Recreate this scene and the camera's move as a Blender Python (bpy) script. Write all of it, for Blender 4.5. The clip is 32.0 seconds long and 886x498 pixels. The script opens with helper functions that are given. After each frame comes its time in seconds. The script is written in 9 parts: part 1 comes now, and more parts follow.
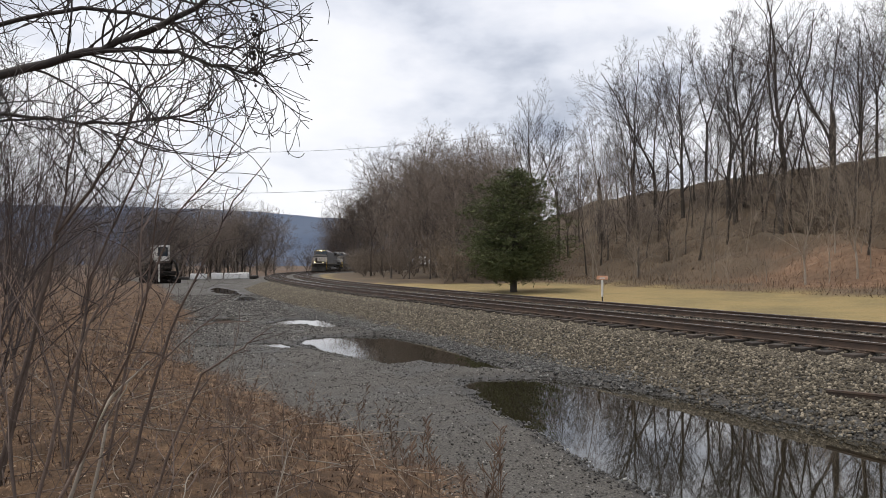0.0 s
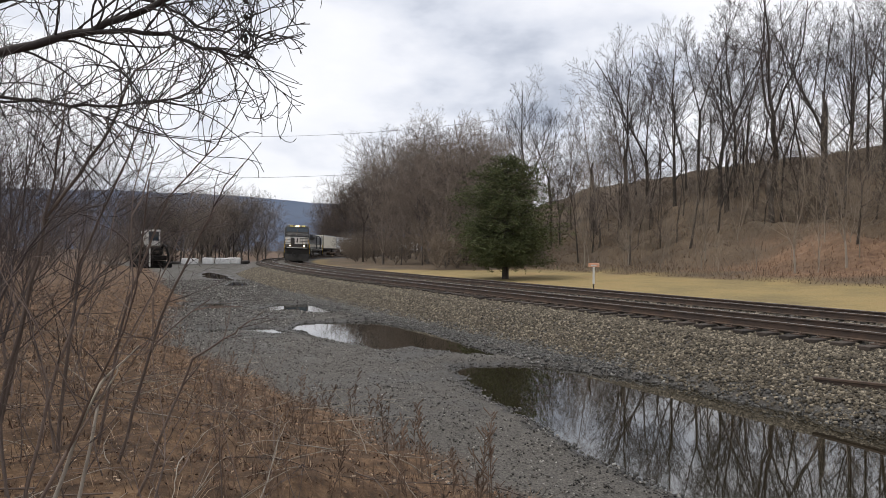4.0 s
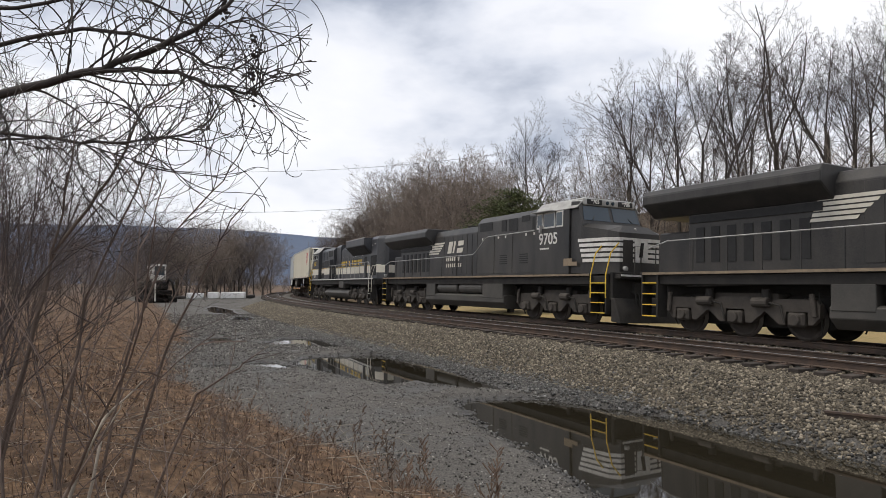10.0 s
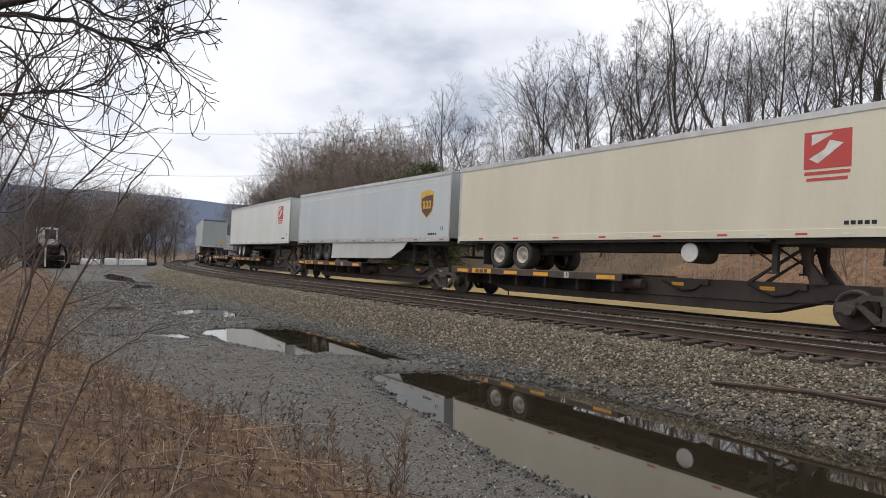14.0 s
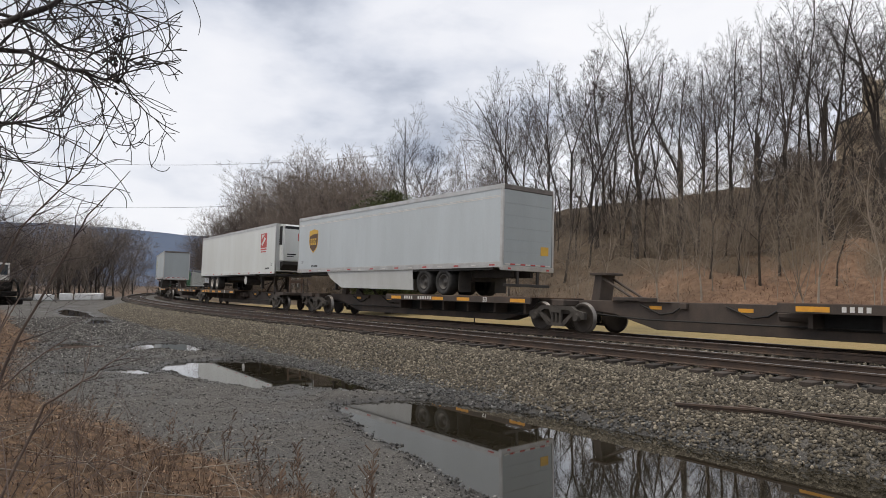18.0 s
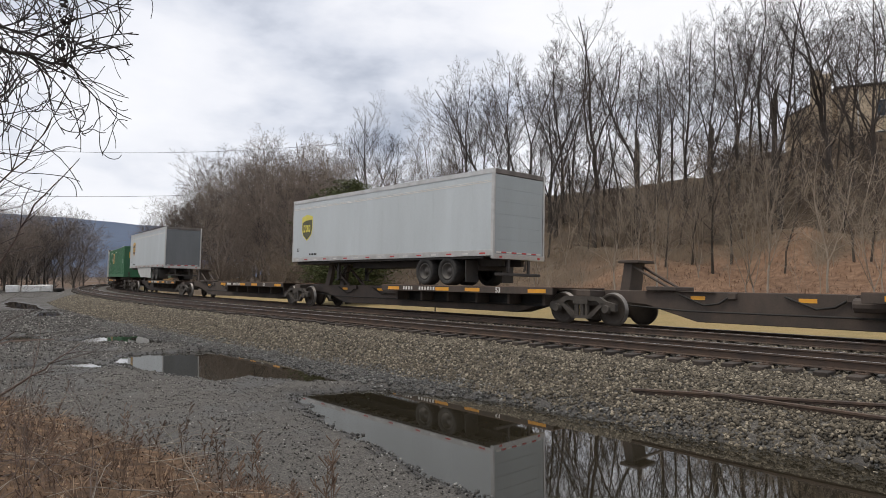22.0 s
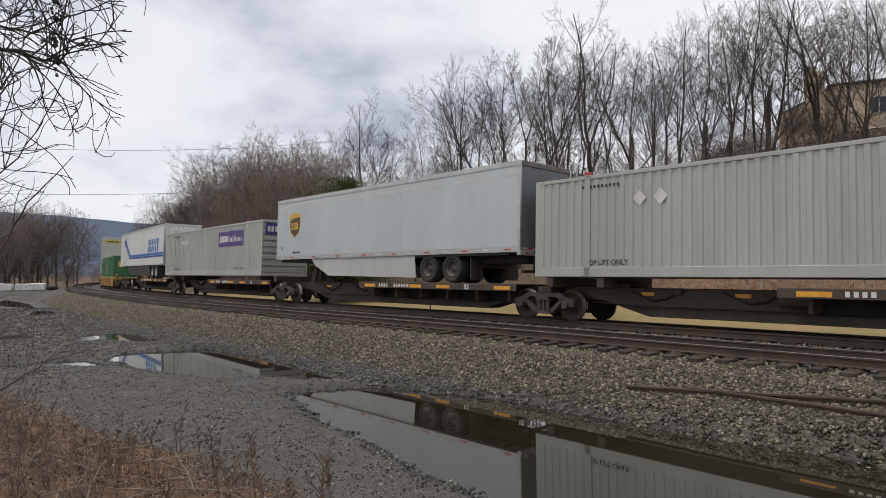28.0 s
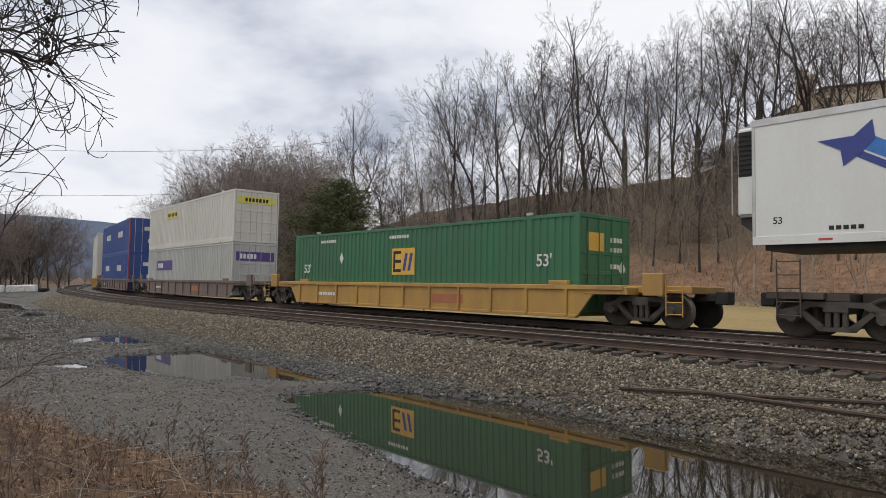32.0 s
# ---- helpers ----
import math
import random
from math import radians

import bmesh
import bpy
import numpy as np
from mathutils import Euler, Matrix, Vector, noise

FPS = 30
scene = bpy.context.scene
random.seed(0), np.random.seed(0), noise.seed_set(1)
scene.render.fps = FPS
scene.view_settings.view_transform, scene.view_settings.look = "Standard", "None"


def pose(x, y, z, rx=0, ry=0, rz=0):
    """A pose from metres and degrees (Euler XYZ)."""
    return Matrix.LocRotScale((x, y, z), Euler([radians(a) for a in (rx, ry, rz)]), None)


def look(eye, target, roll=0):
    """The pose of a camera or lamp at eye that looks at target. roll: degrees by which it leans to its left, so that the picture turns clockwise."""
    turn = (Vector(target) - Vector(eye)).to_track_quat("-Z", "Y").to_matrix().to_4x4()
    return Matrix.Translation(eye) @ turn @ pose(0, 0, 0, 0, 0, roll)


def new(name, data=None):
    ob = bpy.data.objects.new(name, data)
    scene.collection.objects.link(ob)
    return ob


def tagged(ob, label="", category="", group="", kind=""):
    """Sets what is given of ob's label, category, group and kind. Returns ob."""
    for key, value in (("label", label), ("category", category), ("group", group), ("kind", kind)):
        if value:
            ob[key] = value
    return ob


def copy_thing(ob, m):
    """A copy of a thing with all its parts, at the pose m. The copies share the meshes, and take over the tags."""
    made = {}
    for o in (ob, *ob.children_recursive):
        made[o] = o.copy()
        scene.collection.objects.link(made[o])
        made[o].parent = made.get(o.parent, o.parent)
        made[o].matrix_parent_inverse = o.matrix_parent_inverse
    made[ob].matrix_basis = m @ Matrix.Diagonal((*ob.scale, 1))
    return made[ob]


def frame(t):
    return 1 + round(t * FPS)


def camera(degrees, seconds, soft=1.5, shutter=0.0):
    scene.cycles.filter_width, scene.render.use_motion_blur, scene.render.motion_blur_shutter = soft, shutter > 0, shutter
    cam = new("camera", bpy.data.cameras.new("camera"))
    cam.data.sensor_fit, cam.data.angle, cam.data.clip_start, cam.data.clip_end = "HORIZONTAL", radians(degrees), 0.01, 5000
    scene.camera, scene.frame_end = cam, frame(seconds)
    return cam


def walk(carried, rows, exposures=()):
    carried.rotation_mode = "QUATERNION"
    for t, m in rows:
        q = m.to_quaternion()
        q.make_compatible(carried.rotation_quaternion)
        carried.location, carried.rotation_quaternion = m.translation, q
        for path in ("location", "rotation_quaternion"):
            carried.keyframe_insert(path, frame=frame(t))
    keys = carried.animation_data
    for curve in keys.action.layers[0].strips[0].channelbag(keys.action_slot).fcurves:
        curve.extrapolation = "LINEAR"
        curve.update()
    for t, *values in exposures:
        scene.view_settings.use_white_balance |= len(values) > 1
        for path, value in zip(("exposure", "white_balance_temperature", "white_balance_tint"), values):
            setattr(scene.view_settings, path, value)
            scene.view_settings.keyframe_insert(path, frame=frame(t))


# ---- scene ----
import functools

# Camera: a phone held by hand at eye height on the bank beside the line
EYE = (0.0, 0.0, 2.40)
TURNS = (   # seconds, heading right of +y, tilt up, lean
    (0.0, -14.51, 1.46, 0.29),
    (0.5, -14.35, 1.45, 0.55),
    (1.0, -14.46, 0.75, 0.24),
    (1.5, -15.03, 0.56, 0.62),
    (2.0, -14.62, 0.61, 0.84),
    (2.5, -14.97, 0.67, 0.96),
    (3.0, -12.58, 0.90, 0.89),
    (3.5, -13.91, 0.67, 0.78),
    (5.5, -11.22, -0.39, -0.45),
    (6.0, -9.83, -0.01, -0.74),
    (6.5, -10.16, -0.36, -0.83),
    (7.0, -12.98, 0.87, -1.35),
    (7.5, -15.23, 2.31, -0.80),
    (8.0, -14.91, 2.62, -0.40),
    (8.5, -14.80, 2.85, -0.42),
    (9.0, -14.79, 3.03, -0.29),
    (9.5, -14.82, 2.98, -0.06),
    (10.0, -14.28, 3.16, 0.42),
    (10.5, -11.69, 2.57, 0.35),
    (11.0, -10.66, 2.03, 0.70),
    (11.5, -9.90, 1.73, 0.80),
    (12.0, -9.05, 1.13, 1.00),
    (12.5, -7.75, 1.10, 1.36),
    (13.0, -7.14, 0.98, 1.42),
    (13.5, -6.80, 0.78, 1.46),
    (14.0, -6.78, 0.90, 1.65),
    (14.5, -6.12, 1.02, 1.18),
    (16.5, -4.20, 3.09, 0.73),
    (17.0, -4.52, 3.13, 0.71),
    (17.5, -3.83, 3.32, 0.73),
    (18.0, -3.82, 3.36, 0.54),
    (18.5, -3.74, 3.12, 0.19),
    (19.0, -3.45, 2.95, 0.18),
    (19.5, -2.77, 2.80, 0.11),
    (20.0, -2.32, 2.74, 0.17),
    (20.5, -1.99, 2.64, 0.21),
    (21.0, -1.74, 2.56, 0.13),
    (21.5, -1.35, 2.49, 0.15),
    (22.0, -0.42, 2.48, 0.23),
    (22.5, 0.03, 2.57, 0.18),
    (23.0, 0.15, 2.61, 0.18),
    (23.5, 0.21, 2.56, 0.13),
    (24.0, -0.00, 2.35, 0.00),
    (24.5, 0.01, 2.16, 0.04),
    (25.0, 0.03, 2.15, -0.01),
    (25.5, 0.13, 2.18, 0.03),
    (27.5, 0.09, 2.26, 0.10),
    (28.0, 0.01, 2.27, 0.11),
    (28.5, -0.03, 2.29, 0.02),
    (29.0, 0.02, 2.26, 0.13),
    (29.5, 0.16, 2.26, 0.10),
    (30.0, 0.20, 2.20, 0.10),
    (30.5, 0.26, 2.24, 0.07),
    (31.0, 0.19, 2.29, 0.13),
    (31.5, 0.26, 2.37, 0.08),
    (32.0, 0.55, 2.41, 0.12),
)
cam = camera(67.2, 32.0, 0.7)
walk(cam, [(t, pose(*EYE, 90 + tilt, 0, -head) @ pose(0, 0, 0, 0, 0, lean)) for t, head, tilt, lean in TURNS],
     ((0.0, 0.12), (9.0, 0.11), (11.0, 0.13), (12.0, 0.25), (13.0, 0.25), (14.0, 0.14), (16.5, -0.08), (17.0, -0.10), (18.0, 0.0), (19.0, 0.0), (20.0, -0.10), (21.0, 0.0), (22.0, 0.06), (25.0, 0.05), (27.5, -0.06), (30.0, -0.10), (32.0, -0.02)))

# ---- world, light ----
world = bpy.data.worlds.new("sky")
scene.world = world
world.use_nodes = True
wn, wl = world.node_tree.nodes, world.node_tree.links
wn.clear()


def node(tree_nodes, kind, **values):
    nd = tree_nodes.new(kind)
    for key, value in values.items():
        if key in nd.inputs:
            nd.inputs[key].default_value = value
    return nd


w_out = wn.new("ShaderNodeOutputWorld")
w_bg = wn.new("ShaderNodeBackground")
w_sky = wn.new("ShaderNodeTexSky")
w_sky.sky_type, w_sky.sun_disc = "NISHITA", False
w_sky.sun_elevation, w_sky.sun_rotation = radians(68), radians(244)
w_sky.air_density, w_sky.dust_density = 1.0, 1.5
w_co = wn.new("ShaderNodeTexCoord")
w_map = wn.new("ShaderNodeMapping")
w_map.inputs["Scale"].default_value = (1.5, 1.5, 3.4)
w_map.inputs["Location"].default_value = (0.35, 0.1, 0.55)
w_big = node(wn, "ShaderNodeTexNoise", Scale=1.9, Detail=6.0, Roughness=0.5, Distortion=0.1)
w_ramp = wn.new("ShaderNodeValToRGB")
w_ramp.color_ramp.elements[0].position, w_ramp.color_ramp.elements[0].color = 0.32, (0.40, 0.44, 0.53, 1)
w_ramp.color_ramp.elements[1].position, w_ramp.color_ramp.elements[1].color = 0.62, (0.94, 0.94, 0.97, 1)
w_mid = w_ramp.color_ramp.elements.new(0.41)
w_mid.color = (0.68, 0.71, 0.79, 1)
w_mid = w_ramp.color_ramp.elements.new(0.50)
w_mid.color = (0.86, 0.87, 0.92, 1)
w_cloud = wn.new("ShaderNodeMix")
w_cloud.data_type = "RGBA"
w_cloud.inputs[0].default_value = 0.93
w_scale = wn.new("ShaderNodeMix")
w_scale.data_type, w_scale.blend_type = "RGBA", "MULTIPLY"
w_scale.inputs[0].default_value = 1.0
w_scale.inputs[7].default_value = (0.1, 0.1, 0.1, 1)
wl.new(w_co.outputs["Generated"], w_map.inputs["Vector"])
wl.new(w_map.outputs["Vector"], w_big.inputs["Vector"])
wl.new(w_big.outputs["Fac"], w_ramp.inputs["Fac"])
wl.new(w_sky.outputs["Color"], w_scale.inputs[6])
wl.new(w_scale.outputs[2], w_cloud.inputs[6])
wl.new(w_ramp.outputs["Color"], w_cloud.inputs[7])
wl.new(w_cloud.outputs[2], w_bg.inputs["Color"])
wl.new(w_bg.outputs["Background"], w_out.inputs["Surface"])
w_bg.inputs["Strength"].default_value = 1.06

sun = new("sun", bpy.data.lights.new("sun", "SUN"))
sun.data.energy, sun.data.angle, sun.data.color = 1.7, radians(25), (1.0, 0.91, 0.78)
sun.matrix_world = look((-25, -12, 70), (0, 0, 0))
scene.view_settings.exposure = 0.0

# ---- plan ----
# The line runs straight past the camera and then bends away round a curve. Each place has a distance s along the far track,
# counted backwards from the point abreast of the camera, and a distance o across it, away from the camera.
RAIL_Z = 1.04
TRACK_OFF, CURVE_S, CURVE_R = 16.9, 28.0, 267.0
HEADING = radians(138.6)
ALONG = Vector((-math.sin(HEADING), -math.cos(HEADING), 0))      # towards growing s
ACROSS = Vector((-math.cos(HEADING), math.sin(HEADING), 0))      # towards growing o
CENTRE = ACROSS * (TRACK_OFF + CURVE_R) + ALONG * CURVE_S
CANT = radians(1.2)
NEAR_TRACK = -3.65


def place(s, o):
    """World x, y of a point s along and o across."""
    if s <= CURVE_S:
        p = ACROSS * (TRACK_OFF + o) + ALONG * s
    else:
        th = (s - CURVE_S) / CURVE_R
        r = max(CURVE_R - o, 0.0)
        p = CENTRE - ACROSS * (r * math.cos(th)) + ALONG * (r * math.sin(th))
    return p.x, p.y


def places(s, o):
    """The same for arrays."""
    th = np.maximum(0.0, (s - CURVE_S) / CURVE_R)
    r = np.maximum(CURVE_R - o, 0.0)
    u = np.where(s <= CURVE_S, o, CURVE_R - r * np.cos(th)) + TRACK_OFF
    v = np.where(s <= CURVE_S, s, CURVE_S + r * np.sin(th))
    return ACROSS.x * u + ALONG.x * v, ACROSS.y * u + ALONG.y * v


def bearing(s):
    """Unit vectors along (growing s) and across (growing o) at s."""
    th = max(0.0, (s - CURVE_S) / CURVE_R)
    return (ALONG * math.cos(th) + ACROSS * math.sin(th), ACROSS * math.cos(th) - ALONG * math.sin(th))


def coords(x, y):
    """s, o of world points (arrays)."""
    x, y = np.asarray(x, float), np.asarray(y, float)
    s = x * ALONG.x + y * ALONG.y
    o = x * ACROSS.x + y * ACROSS.y - TRACK_OFF
    dx, dy = x - CENTRE.x, y - CENTRE.y
    u = -(dx * ACROSS.x + dy * ACROSS.y)
    v = dx * ALONG.x + dy * ALONG.y
    bent = s > CURVE_S
    s2 = CURVE_S + CURVE_R * np.arctan2(v, u)
    o2 = CURVE_R - np.hypot(u, v)
    return np.where(bent, s2, s), np.where(bent, o2, o)


def ramp(v, points):
    return np.interp(v, [p[0] for p in points], [p[1] for p in points])


def smooth(v, a, b):
    t = np.clip((np.asarray(v, float) - a) / (b - a), 0, 1)
    return t * t * (3 - 2 * t)


def poly_distance(x, y, poly):
    """Signed distance to a polygon, negative inside."""
    x, y = np.asarray(x, float), np.asarray(y, float)
    best = np.full(x.shape, 1e9)
    inside = np.zeros(x.shape, bool)
    for (x0, y0), (x1, y1) in zip(poly, poly[1:] + poly[:1]):
        ex, ey = x1 - x0, y1 - y0
        t = np.clip(((x - x0) * ex + (y - y0) * ey) / (ex * ex + ey * ey), 0, 1)
        best = np.minimum(best, np.hypot(x - x0 - t * ex, y - y0 - t * ey))
        cross = ((y0 > y) != (y1 > y)) & (x < (x1 - x0) * (y - y0) / (y1 - y0 + 1e-12) + x0)
        inside ^= cross
    return np.where(inside, -best, best)


@functools.lru_cache(None)
def wave_turns(seed):
    rng = np.random.RandomState(seed)
    return tuple((rng.rand() * 6.283, rng.rand() * 6.283, 0.6 + 0.9 * rng.rand()) for _ in range(7))


def waves(x, y, size, seed):
    """Cheap smooth noise, about -1 to 1, of the given size in metres."""
    x, y = np.asarray(x, float), np.asarray(y, float)
    out = np.zeros(np.shape(x))
    for a, ph, k in wave_turns(seed):
        f = 6.283 / size * k
        out = out + np.sin((x * math.cos(a) + y * math.sin(a)) * f + ph + 1.3 * np.sin((x * math.sin(a) - y * math.cos(a)) * f * 0.7 + ph * 2))
    return out / 3.2


PUDDLES = (
    [(-9.3, 18.9), (-9.7, 20.3), (-9.0, 20.9), (-7.9, 21.7), (-5.7, 19.8), (-4.4, 18.1), (-2.9, 16.0), (-2.4, 15.4), (-3.1, 15.3), (-4.1, 15.9), (-4.9, 16.3), (-5.2, 15.4), (-6.2, 16.2), (-7.8, 17.3)],
    [(-2.95, 13.6), (-1.7, 14.3), (-0.9, 13.95), (0.0, 13.5), (1.3, 12.7), (2.15, 11.7), (3.6, 10.2), (4.8, 9.2), (5.6, 8.4), (8.2, 5.5), (12.5, 0.5), (9.0, -1.5), (3.4, 4.0), (1.6, 6.1), (0.6, 7.3), (-0.2, 8.3), (-0.85, 9.5), (-1.45, 10.4), (-2.25, 11.9), (-2.8, 13.2)],
    [(-13.7, 24.5), (-14.1, 27.2), (-12.9, 27.5), (-11.4, 25.6), (-9.9, 23.8), (-10.6, 23.5), (-11.8, 24.5), (-12.8, 23.7)],
    [(-17.1, 25.0), (-17.5, 26.9), (-16.6, 26.6), (-15.5, 25.1), (-15.1, 23.5), (-15.6, 23.4), (-15.9, 24.6), (-16.6, 25.5), (-16.7, 24.6)],
    [(-31.0, 48.2), (-36.5, 54.4), (-35.4, 55.2), (-31.5, 50.8), (-28.0, 46.6)],
    [(-1.9, 14.05), (-1.4, 13.95), (-0.9, 13.4), (-1.4, 13.3)],
    [(-41.0, 62.6), (-38.0, 57.0), (-31.0, 49.9), (-34.0, 55.0)],
    [(-23.6, 37.8), (-27.4, 45.2), (-26.2, 44.8), (-22.6, 38.8)],
    [(-11.6, 17.6), (-11.2, 18.0), (-10.6, 17.4), (-10.9, 17.0)],
    [(-10.9, 18.3), (-10.3, 18.7), (-9.2, 17.9), (-9.2, 17.4), (-9.9, 17.7)],
)
BRUSH_EDGE = [(30.0, -26.0), (9.0, -3.0), (3.0, 3.2), (0.4, 5.2), (-1.3, 6.7), (-4.4, 9.4), (-10.4, 14.2), (-14.5, 20.0), (-18.8, 27.2), (-36.0, 48.0), (-54.0, 70.0),
              (-90.0, 95.0), (-90.0, -60.0), (30.0, -60.0)]


def brush_distance(x, y):
    return poly_distance(x, y, BRUSH_EDGE) + 0.25 * waves(x, y, 2.2, 5)


def ground_z(x, y):
    x, y = np.asarray(x, float), np.asarray(y, float)
    s, o = coords(x, y)
    z = ramp(o, [(-400, 0.6), (-60, 0.3), (-20, 0.12), (-12, 0.10), (-8.2, 0.10), (-7.3, 0.12), (-5.75, 0.69), (-5.1, 0.745), (-4.75, 0.785), (-4.2, 0.835), (1.6, 0.835), (2.6, 0.72), (4.0, 0.66),
                 (12, 0.95), (19, 1.55), (25.6, 3.55), (26.4, 4.35), (30, 4.7), (43, 11.9), (47, 12.4), (120, 14.0), (600, 15)])
    # the hill sinks away towards the far end of the curve
    hill = np.clip(z - 1.2, 0, None) * (1 - 0.75 * smooth(s, 90, 190))
    z = np.where(o > 10, np.minimum(z, 1.2) + hill * (1 + 0.04 * smooth(-s, -25, 30) + 0.17 * smooth(-s, -33, -23)) + (0.35 * waves(x, y, 9, 3) + 0.18 * waves(x, y, 2.6, 4)) * smooth(o, 17, 24), z)
    # the bank on which the camera stands
    b = brush_distance(x, y)
    bank = smooth(-b, -0.2, 3.2) * 0.62 * (1 - smooth(np.hypot(x, y), 26, 60) * 0.75)
    z = z + bank + np.where(b < 0, 0.05 * waves(x, y, 0.9, 8) * smooth(-b, 0, 0.6), 0)
    # track bed is dead level, the service road uneven
    road = smooth(-o, 7.2, 8.0) * smooth(b, -0.3, 0.5)
    z = z + road * (0.014 * waves(x, y, 1.6, 11) + 0.010 * waves(x, y, 0.45, 12) + 0.02 * waves(x, y, 11, 13))
    for i, poly in enumerate(PUDDLES):
        d = poly_distance(x, y, poly)
        d = d + 0.07 * waves(x, y, 0.8, 21 + i) + 0.05 * waves(x, y, 0.3, 31 + i)
        hole = -0.05 - 0.04 * smooth(-d, 0.1, 0.8)
        t_in = smooth(-d, -0.55, 0.12) * (o < -6.6)
        z = np.where(t_in > 0, z * (1 - t_in) + np.minimum(z, hole) * t_in, z)
    return z


# ---- materials ----
def material(name, base=(0.5, 0.5, 0.5), rough=0.6, metal=0.0):
    m = bpy.data.materials.new(name)
    m.use_nodes = True
    b = m.node_tree.nodes["Principled BSDF"]
    b.inputs["Base Color"].default_value = (*base, 1)
    b.inputs["Roughness"].default_value, b.inputs["Metallic"].default_value = rough, metal
    return m


def worn(name, base, second, rough=0.6, metal=0.0, size=2.0, grain=60.0, contrast=0.5, bump=0.15, bump_size=0.004, streak=1.0, per_object=0.0, coat=0.0):
    """Two colours mixed by a large stain and a fine grain, with relief. streak stretches the stains down."""
    m = material(name, base, rough, metal)
    n, l = m.node_tree.nodes, m.node_tree.links
    b = n["Principled BSDF"]
    co = n.new("ShaderNodeTexCoord")
    mp = n.new("ShaderNodeMapping")
    mp.inputs["Scale"].default_value = (1, 1, 1 / streak)
    big = node(n, "ShaderNodeTexNoise", Scale=size, Detail=6.0, Roughness=0.6)
    fine = node(n, "ShaderNodeTexNoise", Scale=grain, Detail=4.0, Roughness=0.65)
    add = n.new("ShaderNodeMath")
    add.operation = "MULTIPLY_ADD"
    add.inputs[1].default_value = 0.45
    rmp = n.new("ShaderNodeMapRange")
    rmp.inputs["From Min"].default_value, rmp.inputs["From Max"].default_value = 0.72 - 0.5 * (1 - contrast) * 0.5, 0.72 + 0.5 * (1 - contrast) * 0.5
    mix = n.new("ShaderNodeMix")
    mix.data_type = "RGBA"
    mix.inputs[6].default_value, mix.inputs[7].default_value = (*base, 1), (*second, 1)
    l.new(co.outputs["Object"], mp.inputs["Vector"])
    l.new(mp.outputs["Vector"], big.inputs["Vector"])
    l.new(co.outputs["Object"], fine.inputs["Vector"])
    l.new(fine.outputs["Fac"], add.inputs[0])
    l.new(big.outputs["Fac"], add.inputs[2])
    l.new(add.outputs[0], rmp.inputs["Value"])
    l.new(rmp.outputs[0], mix.inputs[0])
    last = mix.outputs[2]
    if per_object:
        info = n.new("ShaderNodeObjectInfo")
        hs = n.new("ShaderNodeHueSaturation")
        mr = n.new("ShaderNodeMapRange")
        mr.inputs["To Min"].default_value, mr.inputs["To Max"].default_value = 1 - per_object, 1 + per_object
        l.new(info.outputs["Random"], mr.inputs["Value"])
        l.new(mr.outputs[0], hs.inputs["Value"])
        l.new(last, hs.inputs["Color"])
        last = hs.outputs["Color"]
    l.new(last, b.inputs["Base Color"])
    if bump:
        bp = node(n, "ShaderNodeBump", Strength=bump, Distance=bump_size)
        l.new(fine.outputs["Fac"], bp.inputs["Height"])
        l.new(bp.outputs["Normal"], b.inputs["Normal"])
    b.inputs["Coat Weight"].default_value = coat
    return m


# ---- mesh helpers ----
def mesh_from(name, verts, faces, mats=(), smooth_faces=False):
    me = bpy.data.meshes.new(name)
    me.from_pydata(verts, [], faces)
    for m in mats:
        me.materials.append(m)
    if smooth_faces:
        me.polygons.foreach_set("use_smooth", np.ones(len(me.polygons), bool))
    me.update()
    return me


def box_bm(bm, x0, x1, y0, y1, z0, z1, mat=0, bevel=0.0):
    vs = [bm.verts.new((x, y, z)) for z in (z0, z1) for y in (y0, y1) for x in (x0, x1)]
    fs = [bm.faces.new([vs[i] for i in f]) for f in ((0, 2, 3, 1), (4, 5, 7, 6), (0, 1, 5, 4), (2, 6, 7, 3), (0, 4, 6, 2), (1, 3, 7, 5))]
    for f in fs:
        f.material_index = mat
    if bevel:
        es = list({e for f in fs for e in f.edges})
        bmesh.ops.bevel(bm, geom=es, offset=bevel, segments=1, affect="EDGES", profile=0.7, material=-1)


def part(name, bm, mat, parent=None, label="", smooth_faces=False):
    """Links a bmesh as one mesh object under a thing or part."""
    me = bpy.data.meshes.new(name)
    bmesh.ops.recalc_face_normals(bm, faces=bm.faces[:])
    bm.to_mesh(me)
    bm.free()
    for m in (mat if isinstance(mat, (list, tuple)) else (mat,)):
        me.materials.append(m)
    if smooth_faces:
        me.polygons.foreach_set("use_smooth", np.ones(len(me.polygons), bool))
    ob = new(name, me)
    if parent:
        ob.parent = parent
    if label:
        ob["label"] = label
    return ob


# ---- ground ----
def steps(*spans):
    out = []
    for a, b, d in spans:
        k = max(1, round((b - a) / d))
        out += [a + (b - a) * i / k for i in range(k)]
    return out + [spans[-1][1]]


